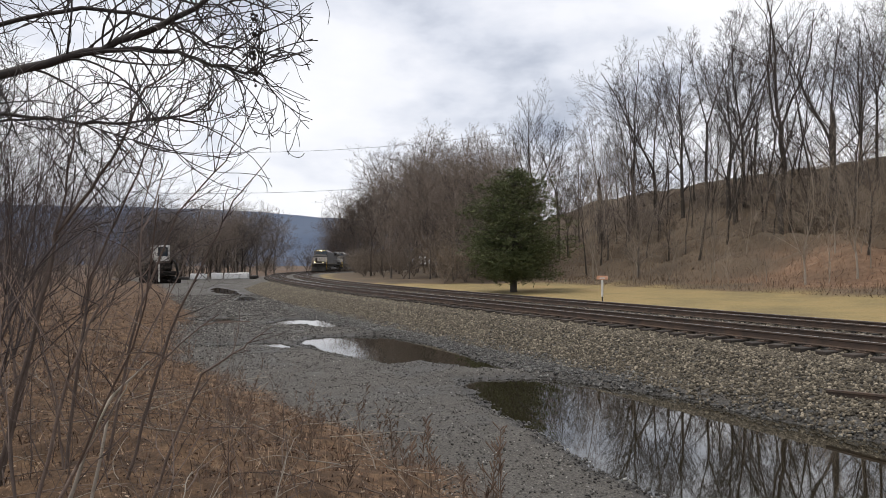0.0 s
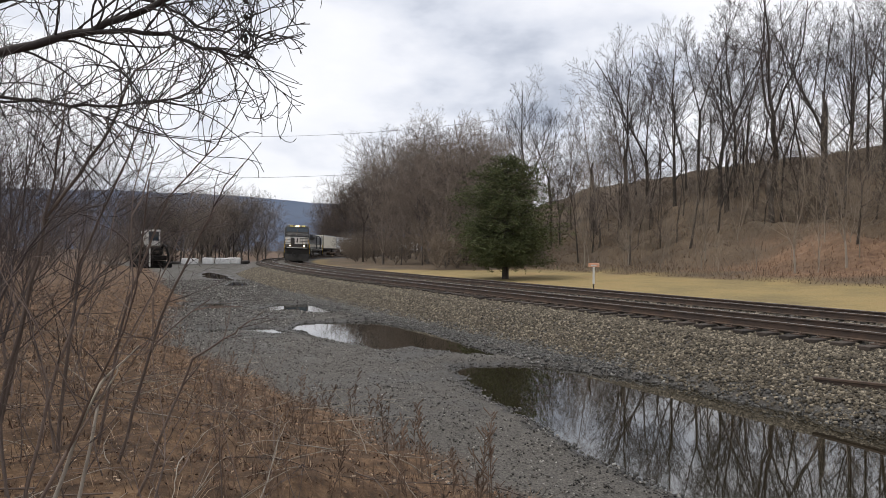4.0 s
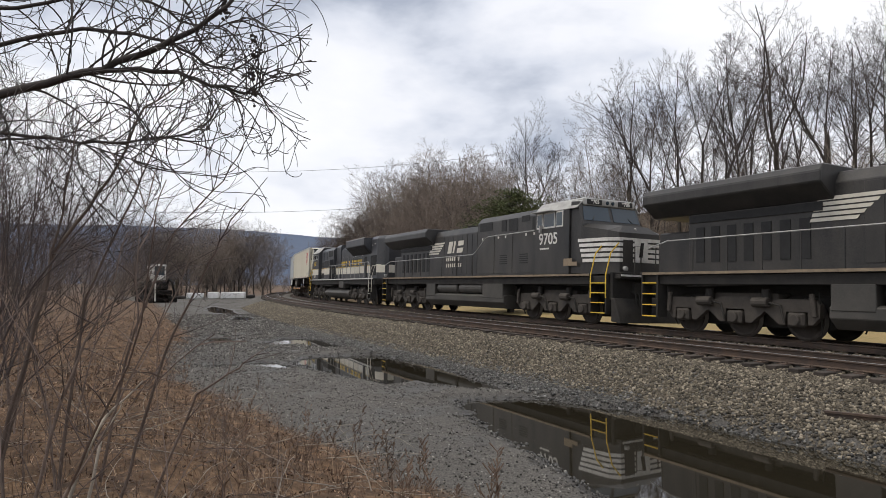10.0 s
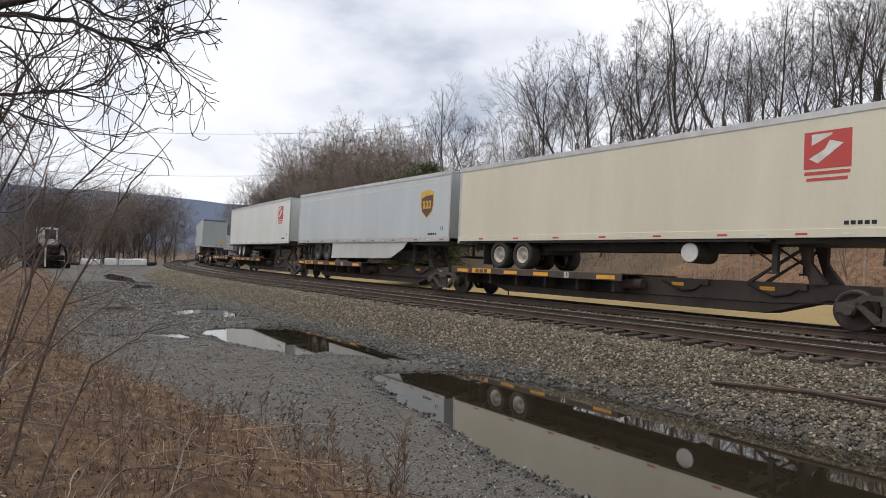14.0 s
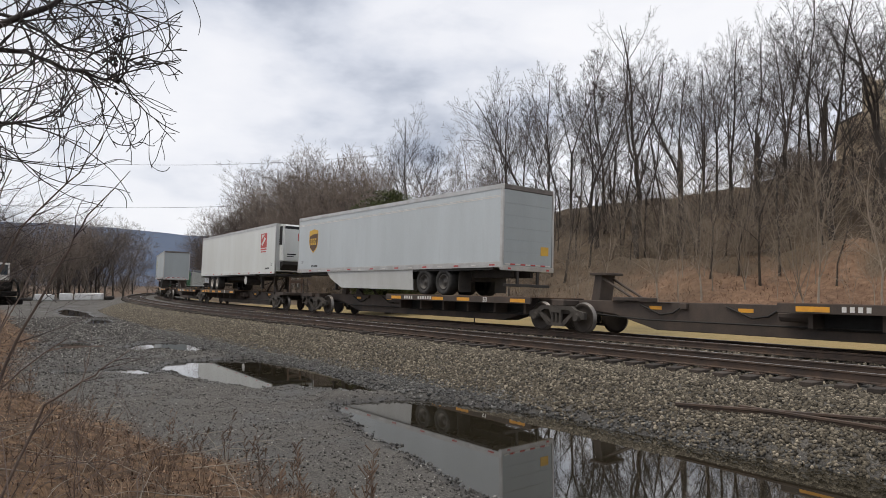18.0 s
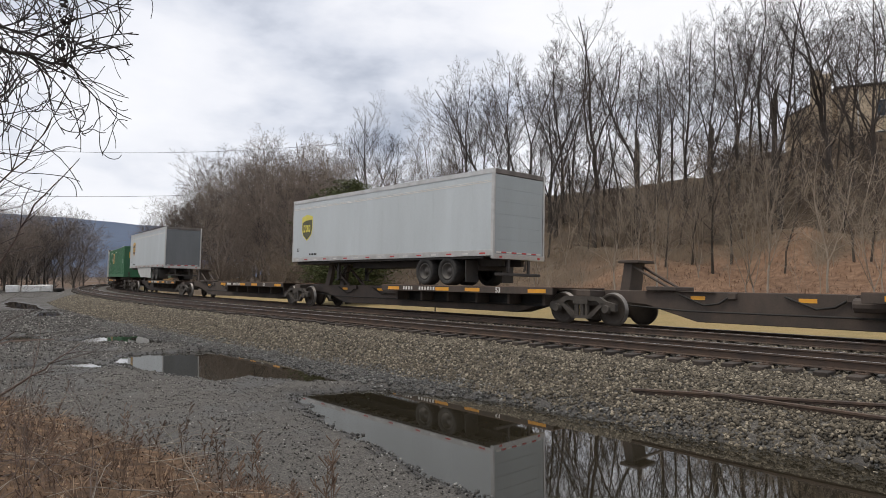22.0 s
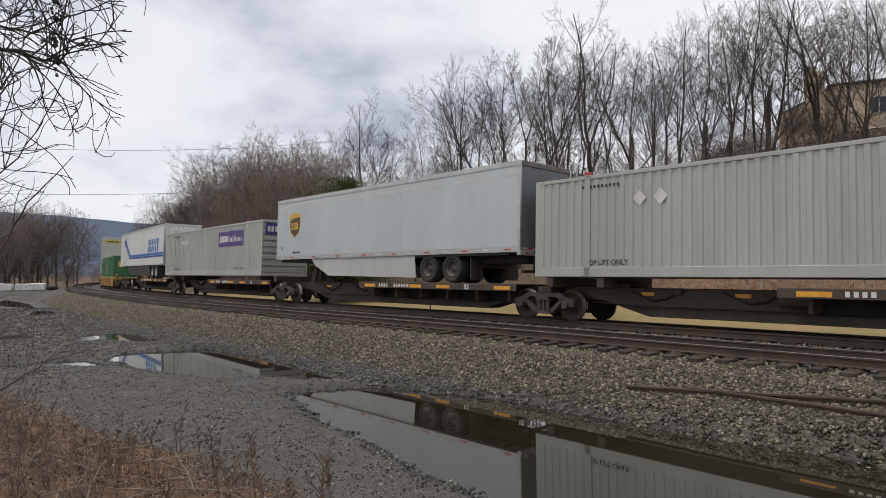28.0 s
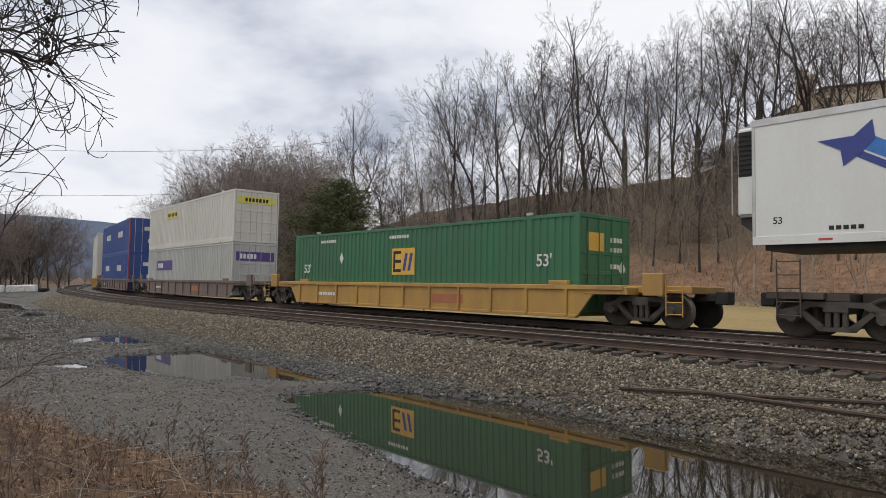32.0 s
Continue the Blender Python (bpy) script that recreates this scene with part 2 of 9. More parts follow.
def ground_material():
    """Gravel, bank litter, lawn and hillside litter, blended by the zones stored on the mesh; wet gravel is darker and glossier."""
    m = material("ground_mixed", (0.2, 0.2, 0.2), 0.9)
    n, l = m.node_tree.nodes, m.node_tree.links
    b = n["Principled BSDF"]
    co = n.new("ShaderNodeTexCoord")
    zone = n.new("ShaderNodeAttribute")
    zone.attribute_name = "zone"
    wet = n.new("ShaderNodeAttribute")
    wet.attribute_name = "wet"
    sep = n.new("ShaderNodeSeparateColor")
    l.new(zone.outputs["Color"], sep.inputs["Color"])

    def noise_ramp(scale, stops, detail=6.0, rough=0.6, dist=0.0):
        t = node(n, "ShaderNodeTexNoise", Scale=scale, Detail=detail, Roughness=rough, Distortion=dist)
        r = n.new("ShaderNodeValToRGB")
        el = r.color_ramp.elements
        el[0].position, el[0].color = stops[0][0], (*stops[0][1], 1)
        el[1].position, el[1].color = stops[-1][0], (*stops[-1][1], 1)
        for p, c in stops[1:-1]:
            el.new(p).color = (*c, 1)
        l.new(co.outputs["Object"], t.inputs["Vector"])
        l.new(t.outputs["Fac"], r.inputs["Fac"])
        return t, r.outputs["Color"]

    def mix(fac, a, c, kind="MIX"):
        x = n.new("ShaderNodeMix")
        x.data_type, x.blend_type = "RGBA", kind
        if isinstance(fac, float):
            x.inputs[0].default_value = fac
        else:
            l.new(fac, x.inputs[0])
        l.new(a, x.inputs[6])
        l.new(c, x.inputs[7])
        return x.outputs[2]

    # gravel: small stones of many greys
    vor = node(n, "ShaderNodeTexVoronoi", Scale=46.0, Randomness=1.0)
    vor2 = node(n, "ShaderNodeTexVoronoi", Scale=55.0, Randomness=1.0)
    l.new(co.outputs["Object"], vor.inputs["Vector"])
    l.new(co.outputs["Object"], vor2.inputs["Vector"])
    hs = n.new("ShaderNodeSeparateColor")
    l.new(vor2.outputs["Color"], hs.inputs["Color"])
    gr = n.new("ShaderNodeValToRGB")
    gr.color_ramp.elements[0].color, gr.color_ramp.elements[1].color = (0.036, 0.034, 0.031, 1), (0.185, 0.172, 0.154, 1)
    l.new(hs.outputs["Red"], gr.inputs["Fac"])
    _, patches = noise_ramp(0.55, [(0.30, (0.026, 0.025, 0.023)), (0.5, (0.062, 0.058, 0.053)), (0.70, (0.105, 0.098, 0.090))])
    gravel = mix(0.35, gr.outputs["Color"], patches)
    _, litter = noise_ramp(5.0, [(0.30, (0.034, 0.022, 0.014)), (0.48, (0.092, 0.056, 0.033)), (0.60, (0.165, 0.102, 0.058)), (0.75, (0.27, 0.182, 0.110))], 9.0, 0.7)
    _, lawn_big = noise_ramp(0.28, [(0.30, (0.135, 0.105, 0.050)), (0.43, (0.215, 0.165, 0.068)), (0.55, (0.305, 0.220, 0.088)), (0.68, (0.32, 0.205, 0.098))], 8.0, 0.65)
    _, lawn_fine = noise_ramp(9.0, [(0.3, (0.15, 0.12, 0.055)), (0.7, (0.37, 0.295, 0.16))], 6.0, 0.7)
    lawn = mix(0.4, lawn_big, lawn_fine)
    _, hill_big = noise_ramp(0.22, [(0.32, (0.066, 0.050, 0.036)), (0.5, (0.118, 0.088, 0.060)), (0.68, (0.18, 0.130, 0.085))], 8.0, 0.65)
    _, hill_fine = noise_ramp(7.0, [(0.3, (0.044, 0.034, 0.025)), (0.7, (0.150, 0.112, 0.077))], 8.0, 0.7)
    hill = mix(0.5, hill_big, hill_fine)
    c = mix(sep.outputs["Red"], gravel, litter)
    c = mix(sep.outputs["Green"], c, lawn)
    c = mix(sep.outputs["Blue"], c, hill)
    rust = n.new("ShaderNodeAttribute")
    rust.attribute_name = "rust"
    _, bracken = noise_ramp(2.5, [(0.3, (0.105, 0.066, 0.044)), (0.5, (0.205, 0.122, 0.076)), (0.7, (0.31, 0.205, 0.135))], 9.0, 0.7)
    c = mix(rust.outputs["Fac"], c, bracken)
    dark = n.new("ShaderNodeRGB")
    dark.outputs[0].default_value = (0.42, 0.41, 0.40, 1)
    wetted = mix(1.0, c, dark.outputs[0], "MULTIPLY")
    c = mix(wet.outputs["Fac"], c, wetted)
    l.new(c, b.inputs["Base Color"])
    rr = n.new("ShaderNodeMapRange")
    rr.inputs["To Min"].default_value, rr.inputs["To Max"].default_value = 0.95, 0.38
    l.new(wet.outputs["Fac"], rr.inputs["Value"])
    l.new(rr.outputs[0], b.inputs["Roughness"])
    b.inputs["Specular IOR Level"].default_value = 0.35
    bp = node(n, "ShaderNodeBump", Strength=0.6, Distance=0.012)
    l.new(vor.outputs["Distance"], bp.inputs["Height"])
    bp2 = node(n, "ShaderNodeBump", Strength=0.6, Distance=0.03)
    rough_n = node(n, "ShaderNodeTexNoise", Scale=14.0, Detail=8.0, Roughness=0.7)
    l.new(co.outputs["Object"], rough_n.inputs["Vector"])
    l.new(rough_n.outputs["Fac"], bp2.inputs["Height"])
    l.new(bp.outputs["Normal"], bp2.inputs["Normal"])
    l.new(bp2.outputs["Normal"], b.inputs["Normal"])
    return m


S_LINE = steps((-3000, -400, 260), (-400, -40, 20), (-40, -14, 2), (-14, 30, 0.2), (30, 60, 0.5), (60, 140, 2), (140, 400, 10), (400, CURVE_S + CURVE_R * math.pi, 25))
O_LINE = steps((-3000, -500, 250), (-500, -60, 20), (-60, -24, 1.5), (-24, -17, 0.35), (-17, -4.9, 0.15), (-4.9, 4.1, 0.6), (4.1, 18, 1.0), (18, 50, 0.7), (50, 120, 5), (120, 260, 20), (260, 3000, 200))
pts = np.array([place(s, o) for s in S_LINE for o in O_LINE])
GX, GY = pts[:, 0], pts[:, 1]
GZ = ground_z(GX, GY)
no = len(O_LINE)
quads = [(i * no + j, i * no + j + 1, (i + 1) * no + j + 1, (i + 1) * no + j) for i in range(len(S_LINE) - 1) for j in range(no - 1)
         if not (S_LINE[i] >= CURVE_S and O_LINE[j] >= CURVE_R)]
ground = new("ground", mesh_from("ground", np.column_stack([GX, GY, GZ]).tolist(), quads, [ground_material()], True))
gs, go = coords(GX, GY)
gb = brush_distance(GX, GY)
zone = np.zeros((len(GX), 4), np.float32)
far = smooth(np.hypot(GX, GY), 110, 170)
zone[:, 0] = np.maximum(np.maximum(smooth(-gb, -0.35, 0.35), smooth(-go, 26, 34)), far * (np.abs(go + 1.8) > 7))
zone[:, 1] = smooth(go, 2.2, 3.2) * (1 - far)
zone[:, 2] = smooth(go + 1.2 * waves(GX, GY, 5, 17) + 10.5 * smooth(gs, 40, 66), 13.0, 16.0)
zone[:, 3] = 1
attr = ground.data.color_attributes.new("zone", "FLOAT_COLOR", "POINT")
attr.data.foreach_set("color", zone.ravel())
def bracken_cover(x, y, s, o):
    """How much the foot of the hill is covered by reddish dead bracken."""
    return smooth(o + 1.5 * waves(x, y, 7, 29), 15.0, 18.0) * smooth(-o + 1.5 * waves(x, y, 5, 30), -27.0, -24.0) * smooth(-s + 3 * waves(x, y, 9, 28), -38, -18)


rust_v = bracken_cover(GX, GY, gs, go)
attr = ground.data.attributes.new("rust", "FLOAT", "POINT")
attr.data.foreach_set("value", rust_v.astype(np.float32))
wet_v = np.maximum(smooth(-GZ - 0.015 * waves(GX, GY, 0.5, 44), -0.12, -0.02), 0.7 * smooth(waves(GX, GY, 3.4, 45) + 0.5 * waves(GX, GY, 1.1, 46), 0.1, 0.9) * smooth(gb, 0.6, 2.0)) * (go < -5.6)
attr = ground.data.attributes.new("wet", "FLOAT", "POINT")
attr.data.foreach_set("value", wet_v.astype(np.float32))
tagged(ground, "trackside ground of gravel, dead litter, tan lawn and leafy hillside", "ground", kind="structure")

water_mat = material("puddle_water", (0.020, 0.017, 0.011), 0.022)
water_mat.node_tree.nodes["Principled BSDF"].inputs["IOR"].default_value = 2.5
wt = water_mat.node_tree
w_n = node(wt.nodes, "ShaderNodeTexNoise", Scale=3.2, Detail=2.0)
w_b = node(wt.nodes, "ShaderNodeBump", Strength=0.05, Distance=0.02)
wt.links.new(w_n.outputs["Fac"], w_b.inputs["Height"])
wt.links.new(w_b.outputs["Normal"], wt.nodes["Principled BSDF"].inputs["Normal"])
bm = bmesh.new()
ring = [bm.verts.new((*place(s, -15.8), 0.0)) for s in steps((-60, 28, 88), (28, 75, 6))] + [bm.verts.new((*place(s, -6.95), 0.0)) for s in reversed(steps((-60, 28, 88), (28, 75, 6)))]
bm.faces.new(ring)
water = part("water", bm, water_mat)
tagged(water, "still brown puddle water lying on the gravel road", "puddle", kind="structure")


# ---- stones ----
def random_turns(rng, k):
    q = rng.normal(size=(k, 4))
    q /= np.linalg.norm(q, axis=1)[:, None]
    w, x, y, z = q.T
    return np.stack([np.stack([1 - 2 * (y * y + z * z), 2 * (x * y - z * w), 2 * (x * z + y * w)], -1),
                     np.stack([2 * (x * y + z * w), 1 - 2 * (x * x + z * z), 2 * (y * z - x * w)], -1),
                     np.stack([2 * (x * z - y * w), 2 * (y * z + x * w), 1 - 2 * (x * x + y * y)], -1)], -2)


def quick_mesh(name, verts, quads_, mat):
    """A mesh of quads from arrays."""
    me = bpy.data.meshes.new(name)
    me.vertices.add(len(verts))
    me.vertices.foreach_set("co", np.ascontiguousarray(verts, np.float32).ravel())
    k = quads_.shape[1]
    me.loops.add(quads_.size)
    me.loops.foreach_set("vertex_index", np.ascontiguousarray(quads_, np.int32).ravel())
    me.polygons.add(len(quads_))
    me.polygons.foreach_set("loop_start", np.arange(0, quads_.size, k, dtype=np.int32))
    me.materials.append(mat)
    me.update(calc_edges=True)
    return me


CUBE = np.array([(x, y, z) for z in (-1, 1) for y in (-1, 1) for x in (-1, 1)], float)
CUBE_F = np.array(((0, 2, 3, 1), (4, 5, 7, 6), (0, 1, 5, 4), (2, 6, 7, 3), (0, 4, 6, 2), (1, 3, 7, 5)))


def stones(name, x, y, z, size, rng, mat):
    k = len(x)
    v = CUBE[None] * (0.62 + 0.5 * rng.rand(k, 8, 3)) * (size[:, None, None] * (0.55 + 0.5 * rng.rand(k, 1, 3)))
    v = np.einsum("kij,kvj->kvi", random_turns(rng, k), v)
    v[..., 0] += x[:, None]
    v[..., 1] += y[:, None]
    v[..., 2] += (z + size * 0.25)[:, None]
    f = (CUBE_F[None] + 8 * np.arange(k)[:, None, None]).reshape(-1, 4)
    return new(name, quick_mesh(name, v.reshape(-1, 3), f, mat))


def island_material(name, stops, rough=0.85, spec=0.35, wet=False):
    """Each loose piece takes its own colour from the ramp, with a fine grain."""
    m = material(name, (0.3, 0.3, 0.3), rough)
    n, l = m.node_tree.nodes, m.node_tree.links
    b = n["Principled BSDF"]
    geo = n.new("ShaderNodeNewGeometry")
    r = n.new("ShaderNodeValToRGB")
    el = r.color_ramp.elements
    el[0].position, el[0].color = stops[0][0], (*stops[0][1], 1)
    el[1].position, el[1].color = stops[-1][0], (*stops[-1][1], 1)
    for p, c in stops[1:-1]:
        el.new(p).color = (*c, 1)
    co = n.new("ShaderNodeTexCoord")
    fine = node(n, "ShaderNodeTexNoise", Scale=45.0, Detail=4.0)
    hs = n.new("ShaderNodeHueSaturation")
    mr = n.new("ShaderNodeMapRange")
    mr.inputs["To Min"].default_value, mr.inputs["To Max"].default_value = 0.65, 1.35
    l.new(geo.outputs["Random Per Island"], r.inputs["Fac"])
    l.new(co.outputs["Object"], fine.inputs["Vector"])
    l.new(fine.outputs["Fac"], mr.inputs["Value"])
    l.new(mr.outputs[0], hs.inputs["Value"])
    l.new(r.outputs["Color"], hs.inputs["Color"])
    l.new(hs.outputs["Color"], b.inputs["Base Color"])
    b.inputs["Specular IOR Level"].default_value = spec
    return m


ballast_mat = island_material("ballast_stone", [(0.0, (0.030, 0.026, 0.020)), (0.4, (0.088, 0.075, 0.056)), (0.8, (0.148, 0.127, 0.095)), (1.0, (0.32, 0.278, 0.212))])
road_mat = island_material("road_stone", [(0.0, (0.022, 0.021, 0.020)), (0.5, (0.085, 0.080, 0.073)), (0.85, (0.165, 0.157, 0.145)), (1.0, (0.38, 0.365, 0.34))])
wet_mat = island_material("wet_stone", [(0.0, (0.020, 0.019, 0.018)), (0.6, (0.052, 0.050, 0.046)), (0.9, (0.10, 0.098, 0.09)), (1.0, (0.22, 0.215, 0.20))], 0.35, 0.5)
rng = np.random.RandomState(7)


def spread(k, s0, s1, o0, o1, power=1.0):
    """Random places in a band beside the track, thinning with s."""
    s = s0 + (s1 - s0) * rng.rand(k) ** power
    o = o0 + (o1 - o0) * rng.rand(k)
    x, y = places(s, o)
    return x, y, s, o


x, y, s, o = spread(112000, -4, 66, -7.7, -4.75, 1.75)
z = ground_z(x, y)
keep = (o > -7.18 + 0.2 * waves(x, y, 1.5, 71)) | ((o > -7.45) & (rng.rand(len(o)) < 0.3))
tagged(stones("ballast", x[keep], y[keep], z[keep], (0.016 + 0.015 * rng.rand(keep.sum())) * (1 + 0.008 * np.clip(s[keep], 0, 60)), rng, ballast_mat),
       "loose brown and grey crushed ballast stones beside the ties", "ballast", kind="stuff")
x, y, s, o = spread(15000, -6, 40, -4.75, 2.3, 1.4)
tagged(stones("ballast", x, y, ground_z(x, y) - 0.005, 0.032 + 0.016 * rng.rand(len(x)), rng, ballast_mat), "crushed ballast stones between the ties", "ballast", kind="stuff")
x, y, s, o = spread(112000, -3, 52, -15.5, -7.4, 2.3)
z = ground_z(x, y)
b = brush_distance(x, y)
keep = (b > -0.3) & (z > -0.022 - 0.012 * rng.rand(len(z)))
x, y, z = x[keep], y[keep], z[keep]
clump = waves(x, y, 1.4, 52) + 0.8 * rng.rand(len(x))
shore = (z < 0.03 + 0.015 * rng.rand(len(x)))
pick = (clump > -0.35) & ~shore
tagged(stones("gravel", x[pick], y[pick], z[pick], (0.006 + 0.010 * rng.rand(pick.sum()) ** 2) * np.clip(np.hypot(x[pick], y[pick]) / 14, 1, 3), rng, road_mat), "grey crushed gravel strewn over the service road", "gravel", kind="stuff")
tagged(stones("gravel", x[shore], y[shore], z[shore], 0.013 + 0.02 * rng.rand(shore.sum()) ** 2, rng, wet_mat), "dark wet gravel along the puddle edges", "gravel", kind="stuff")
x, y, s, o = spread(24000, -3, 36, -9.0, -7.05, 1.5)
z = ground_z(x, y)
keep = (z > -0.005) & (o > -8.6)
tagged(stones("gravel", x[keep], y[keep], z[keep], 0.014 + 0.02 * rng.rand(keep.sum()) ** 2, rng, wet_mat), "muddy wet gravel at the foot of the ballast", "gravel", kind="stuff")

# ---- track ----
rail_side = worn("rust_rail", (0.105, 0.070, 0.050), (0.060, 0.045, 0.038), 0.75, 0.2, 3.0, 90.0, 0.4, 0.2, 0.002)
rail_head = worn("worn_rail_head", (0.50, 0.48, 0.46), (0.34, 0.31, 0.29), 0.22, 0.9, 2.0, 30.0, 0.3, 0.0)
tie_mat = worn("creosoted_tie", (0.020, 0.015, 0.012), (0.050, 0.039, 0.031), 0.85, 0.0, 1.5, 40.0, 0.3, 0.4, 0.006, 1.0, 0.45)
# half outline of a rail: across, down from the running surface
RAIL_FORM = ((-0.036, -0.004), (-0.030, 0.0), (0.030, 0.0), (0.036, -0.004), (0.036, -0.034), (0.009, -0.048), (0.009, -0.145), (0.072, -0.160), (0.072, -0.172),
             (-0.072, -0.172), (-0.072, -0.160), (-0.009, -0.145), (-0.009, -0.048), (-0.036, -0.034))


def sweep_rail(name, line, parent=None):
    """A rail along points with their side vectors."""
    k = len(RAIL_FORM)
    verts, fs, idx = [], [], []
    for p, side in line:
        for a, dz in RAIL_FORM:
            verts.append((p[0] + side[0] * a, p[1] + side[1] * a, p[2] + dz))
    for i in range(len(line) - 1):
        for j in range(k):
            fs.append((k * i + j, k * i + (j + 1) % k, k * i + k + (j + 1) % k, k * i + k + j))
            idx.append(1 if j in (0, 1, 2) else 0)
    fs += [tuple(range(k)), tuple(range(k * len(line) - k, k * len(line)))]
    idx += [0, 0]
    me = mesh_from(name, verts, fs, [rail_side, rail_head])
    me.polygons.foreach_set("material_index", idx)
    return new(name, me)


for centre, tr_label in ((0.0, "far"), (NEAR_TRACK, "near")):
    track = tagged(new("track", None), "railway track of steel rails on dark creosoted wooden ties", "railway track", "tracks of the line", "structure")
    for side in (-0.755, 0.755):
        line = [((*place(s, centre + side), RAIL_Z + side * -0.02), tuple(bearing(s)[1].xy)) for s in steps((-140, 28, 6), (28, 300, 3), (300, 640, 10))]
        sweep_rail("rail", line).parent = track
    bm = bmesh.new()
    box_bm(bm, -0.115, 0.115, -1.30, 1.30, -0.18, 0.0, 0, 0.012)
    tie_me = bpy.data.meshes.new("tie")
    bmesh.ops.recalc_face_normals(bm, faces=bm.faces[:])
    bm.to_mesh(tie_me)
    bm.free()
    tie_me.materials.append(tie_mat)
    plate_me = bpy.data.meshes.new("tie_plate")
    bm = bmesh.new()
    box_bm(bm, -0.10, 0.10, -0.19, 0.19, 0.0, 0.018)
    for a in (-0.05, 0.05):
        for b_ in (-0.10, 0.10):
            box_bm(bm, a - 0.012, a + 0.012, b_ - 0.018, b_ + 0.018, 0.018, 0.045)
    bm.to_mesh(plate_me)
    bm.free()
    plate_me.materials.append(rail_side)
    tr = random.Random(3 if centre else 4)
    s = -12.0
    count = 0
    rest_v, rest_f = [], []
    while s < 230:
        along, across = bearing(s)
        ang = math.atan2(along.y, along.x) + tr.uniform(-0.02, 0.02)
        shift = tr.uniform(-0.09, 0.09)
        m = Matrix.Translation((*place(s, centre + shift), RAIL_Z - 0.172 - tr.uniform(0.0, 0.02))) @ Matrix.Rotation(ang, 4, "Z")
        if s < 62:
            tie = new("tie", tie_me)
            tie.parent, tie.matrix_basis = track, m
            if s < 30 and centre:
                for sd in (-0.755, 0.755):
                    pl = new("tie_plate", plate_me)
                    pl.parent, pl.matrix_basis = tie, Matrix.Translation((0, sd, 0.0))
        else:
            base = len(rest_v)
            rest_v += [m @ v.co for v in tie_me.vertices]
            rest_f += [tuple(base + i for i in p.vertices) for p in tie_me.polygons]
        s += tr.uniform(0.50, 0.55)
    tagged(new("tie", mesh_from("tie", rest_v, rest_f, [tie_mat])), kind="stuff").parent = track


def laid_rail(a, b):
    """An old rail lying loose on the stones from a to b."""
    a, b = Vector(a), Vector(b)
    d = (b - a).normalized()
    side = Vector((-d.y, d.x, 0)).normalized()
    ob = sweep_rail("scrap_rail", [(a + d * ((b - a).length * i / 8), side) for i in range(9)])
    ob.data.materials[1] = rail_side
    return tagged(ob, "rusty brown spare rail lying on the ballast slope", "rail", "spare rails on the ballast")


def rest_z(px, py, up):
    return float(ground_z([px], [py])[0]) + up


for (ax, ay), (bx, by) in (((3.25, 11.87), (7.6, 8.2)), ((4.1, 11.25), (7.3, 7.6))):
    laid_rail((ax, ay, rest_z(ax, ay, 0.10)), (bx, by, rest_z(bx, by, 0.09)))


# ---- bare trees ----
def tube(verts, faces_, line, radii, sides):
    """Adds a tapering tube along points; the tip closes to a point."""
    base = len(verts)
    k = len(line)
    ref = Vector((0.31, 0.17, 0.93))
    for i in range(k):
        d = (line[min(i + 1, k - 1)] - line[max(i - 1, 0)]).normalized()
        u = d.cross(ref)
        u = u.normalized() if u.length > 1e-4 else Vector((1, 0, 0))
        v = d.cross(u)
        for j in range(sides):
            a = 6.28319 * j / sides
            verts.append(line[i] + (u * math.cos(a) + v * math.sin(a)) * radii[i])
    for i in range(k - 1):
        for j in range(sides):
            faces_.append((base + i * sides + j, base + i * sides + (j + 1) % sides, base + (i + 1) * sides + (j + 1) % sides, base + (i + 1) * sides + j))


def grow(rnd, start, way, length, radius, pieces, wander, rise):
    """A wandering line of growth and its radii."""
    line, radii = [start], [radius]
    d = way.normalized()
    for i in range(pieces):
        d = (d + Vector((rnd.gauss(0, wander), rnd.gauss(0, wander), rnd.gauss(0, wander * 0.6) + rise))).normalized()
        line.append(line[-1] + d * (length / pieces))
        radii.append(radius * (1 - 0.80 * (i + 1) / pieces))
    return line, radii


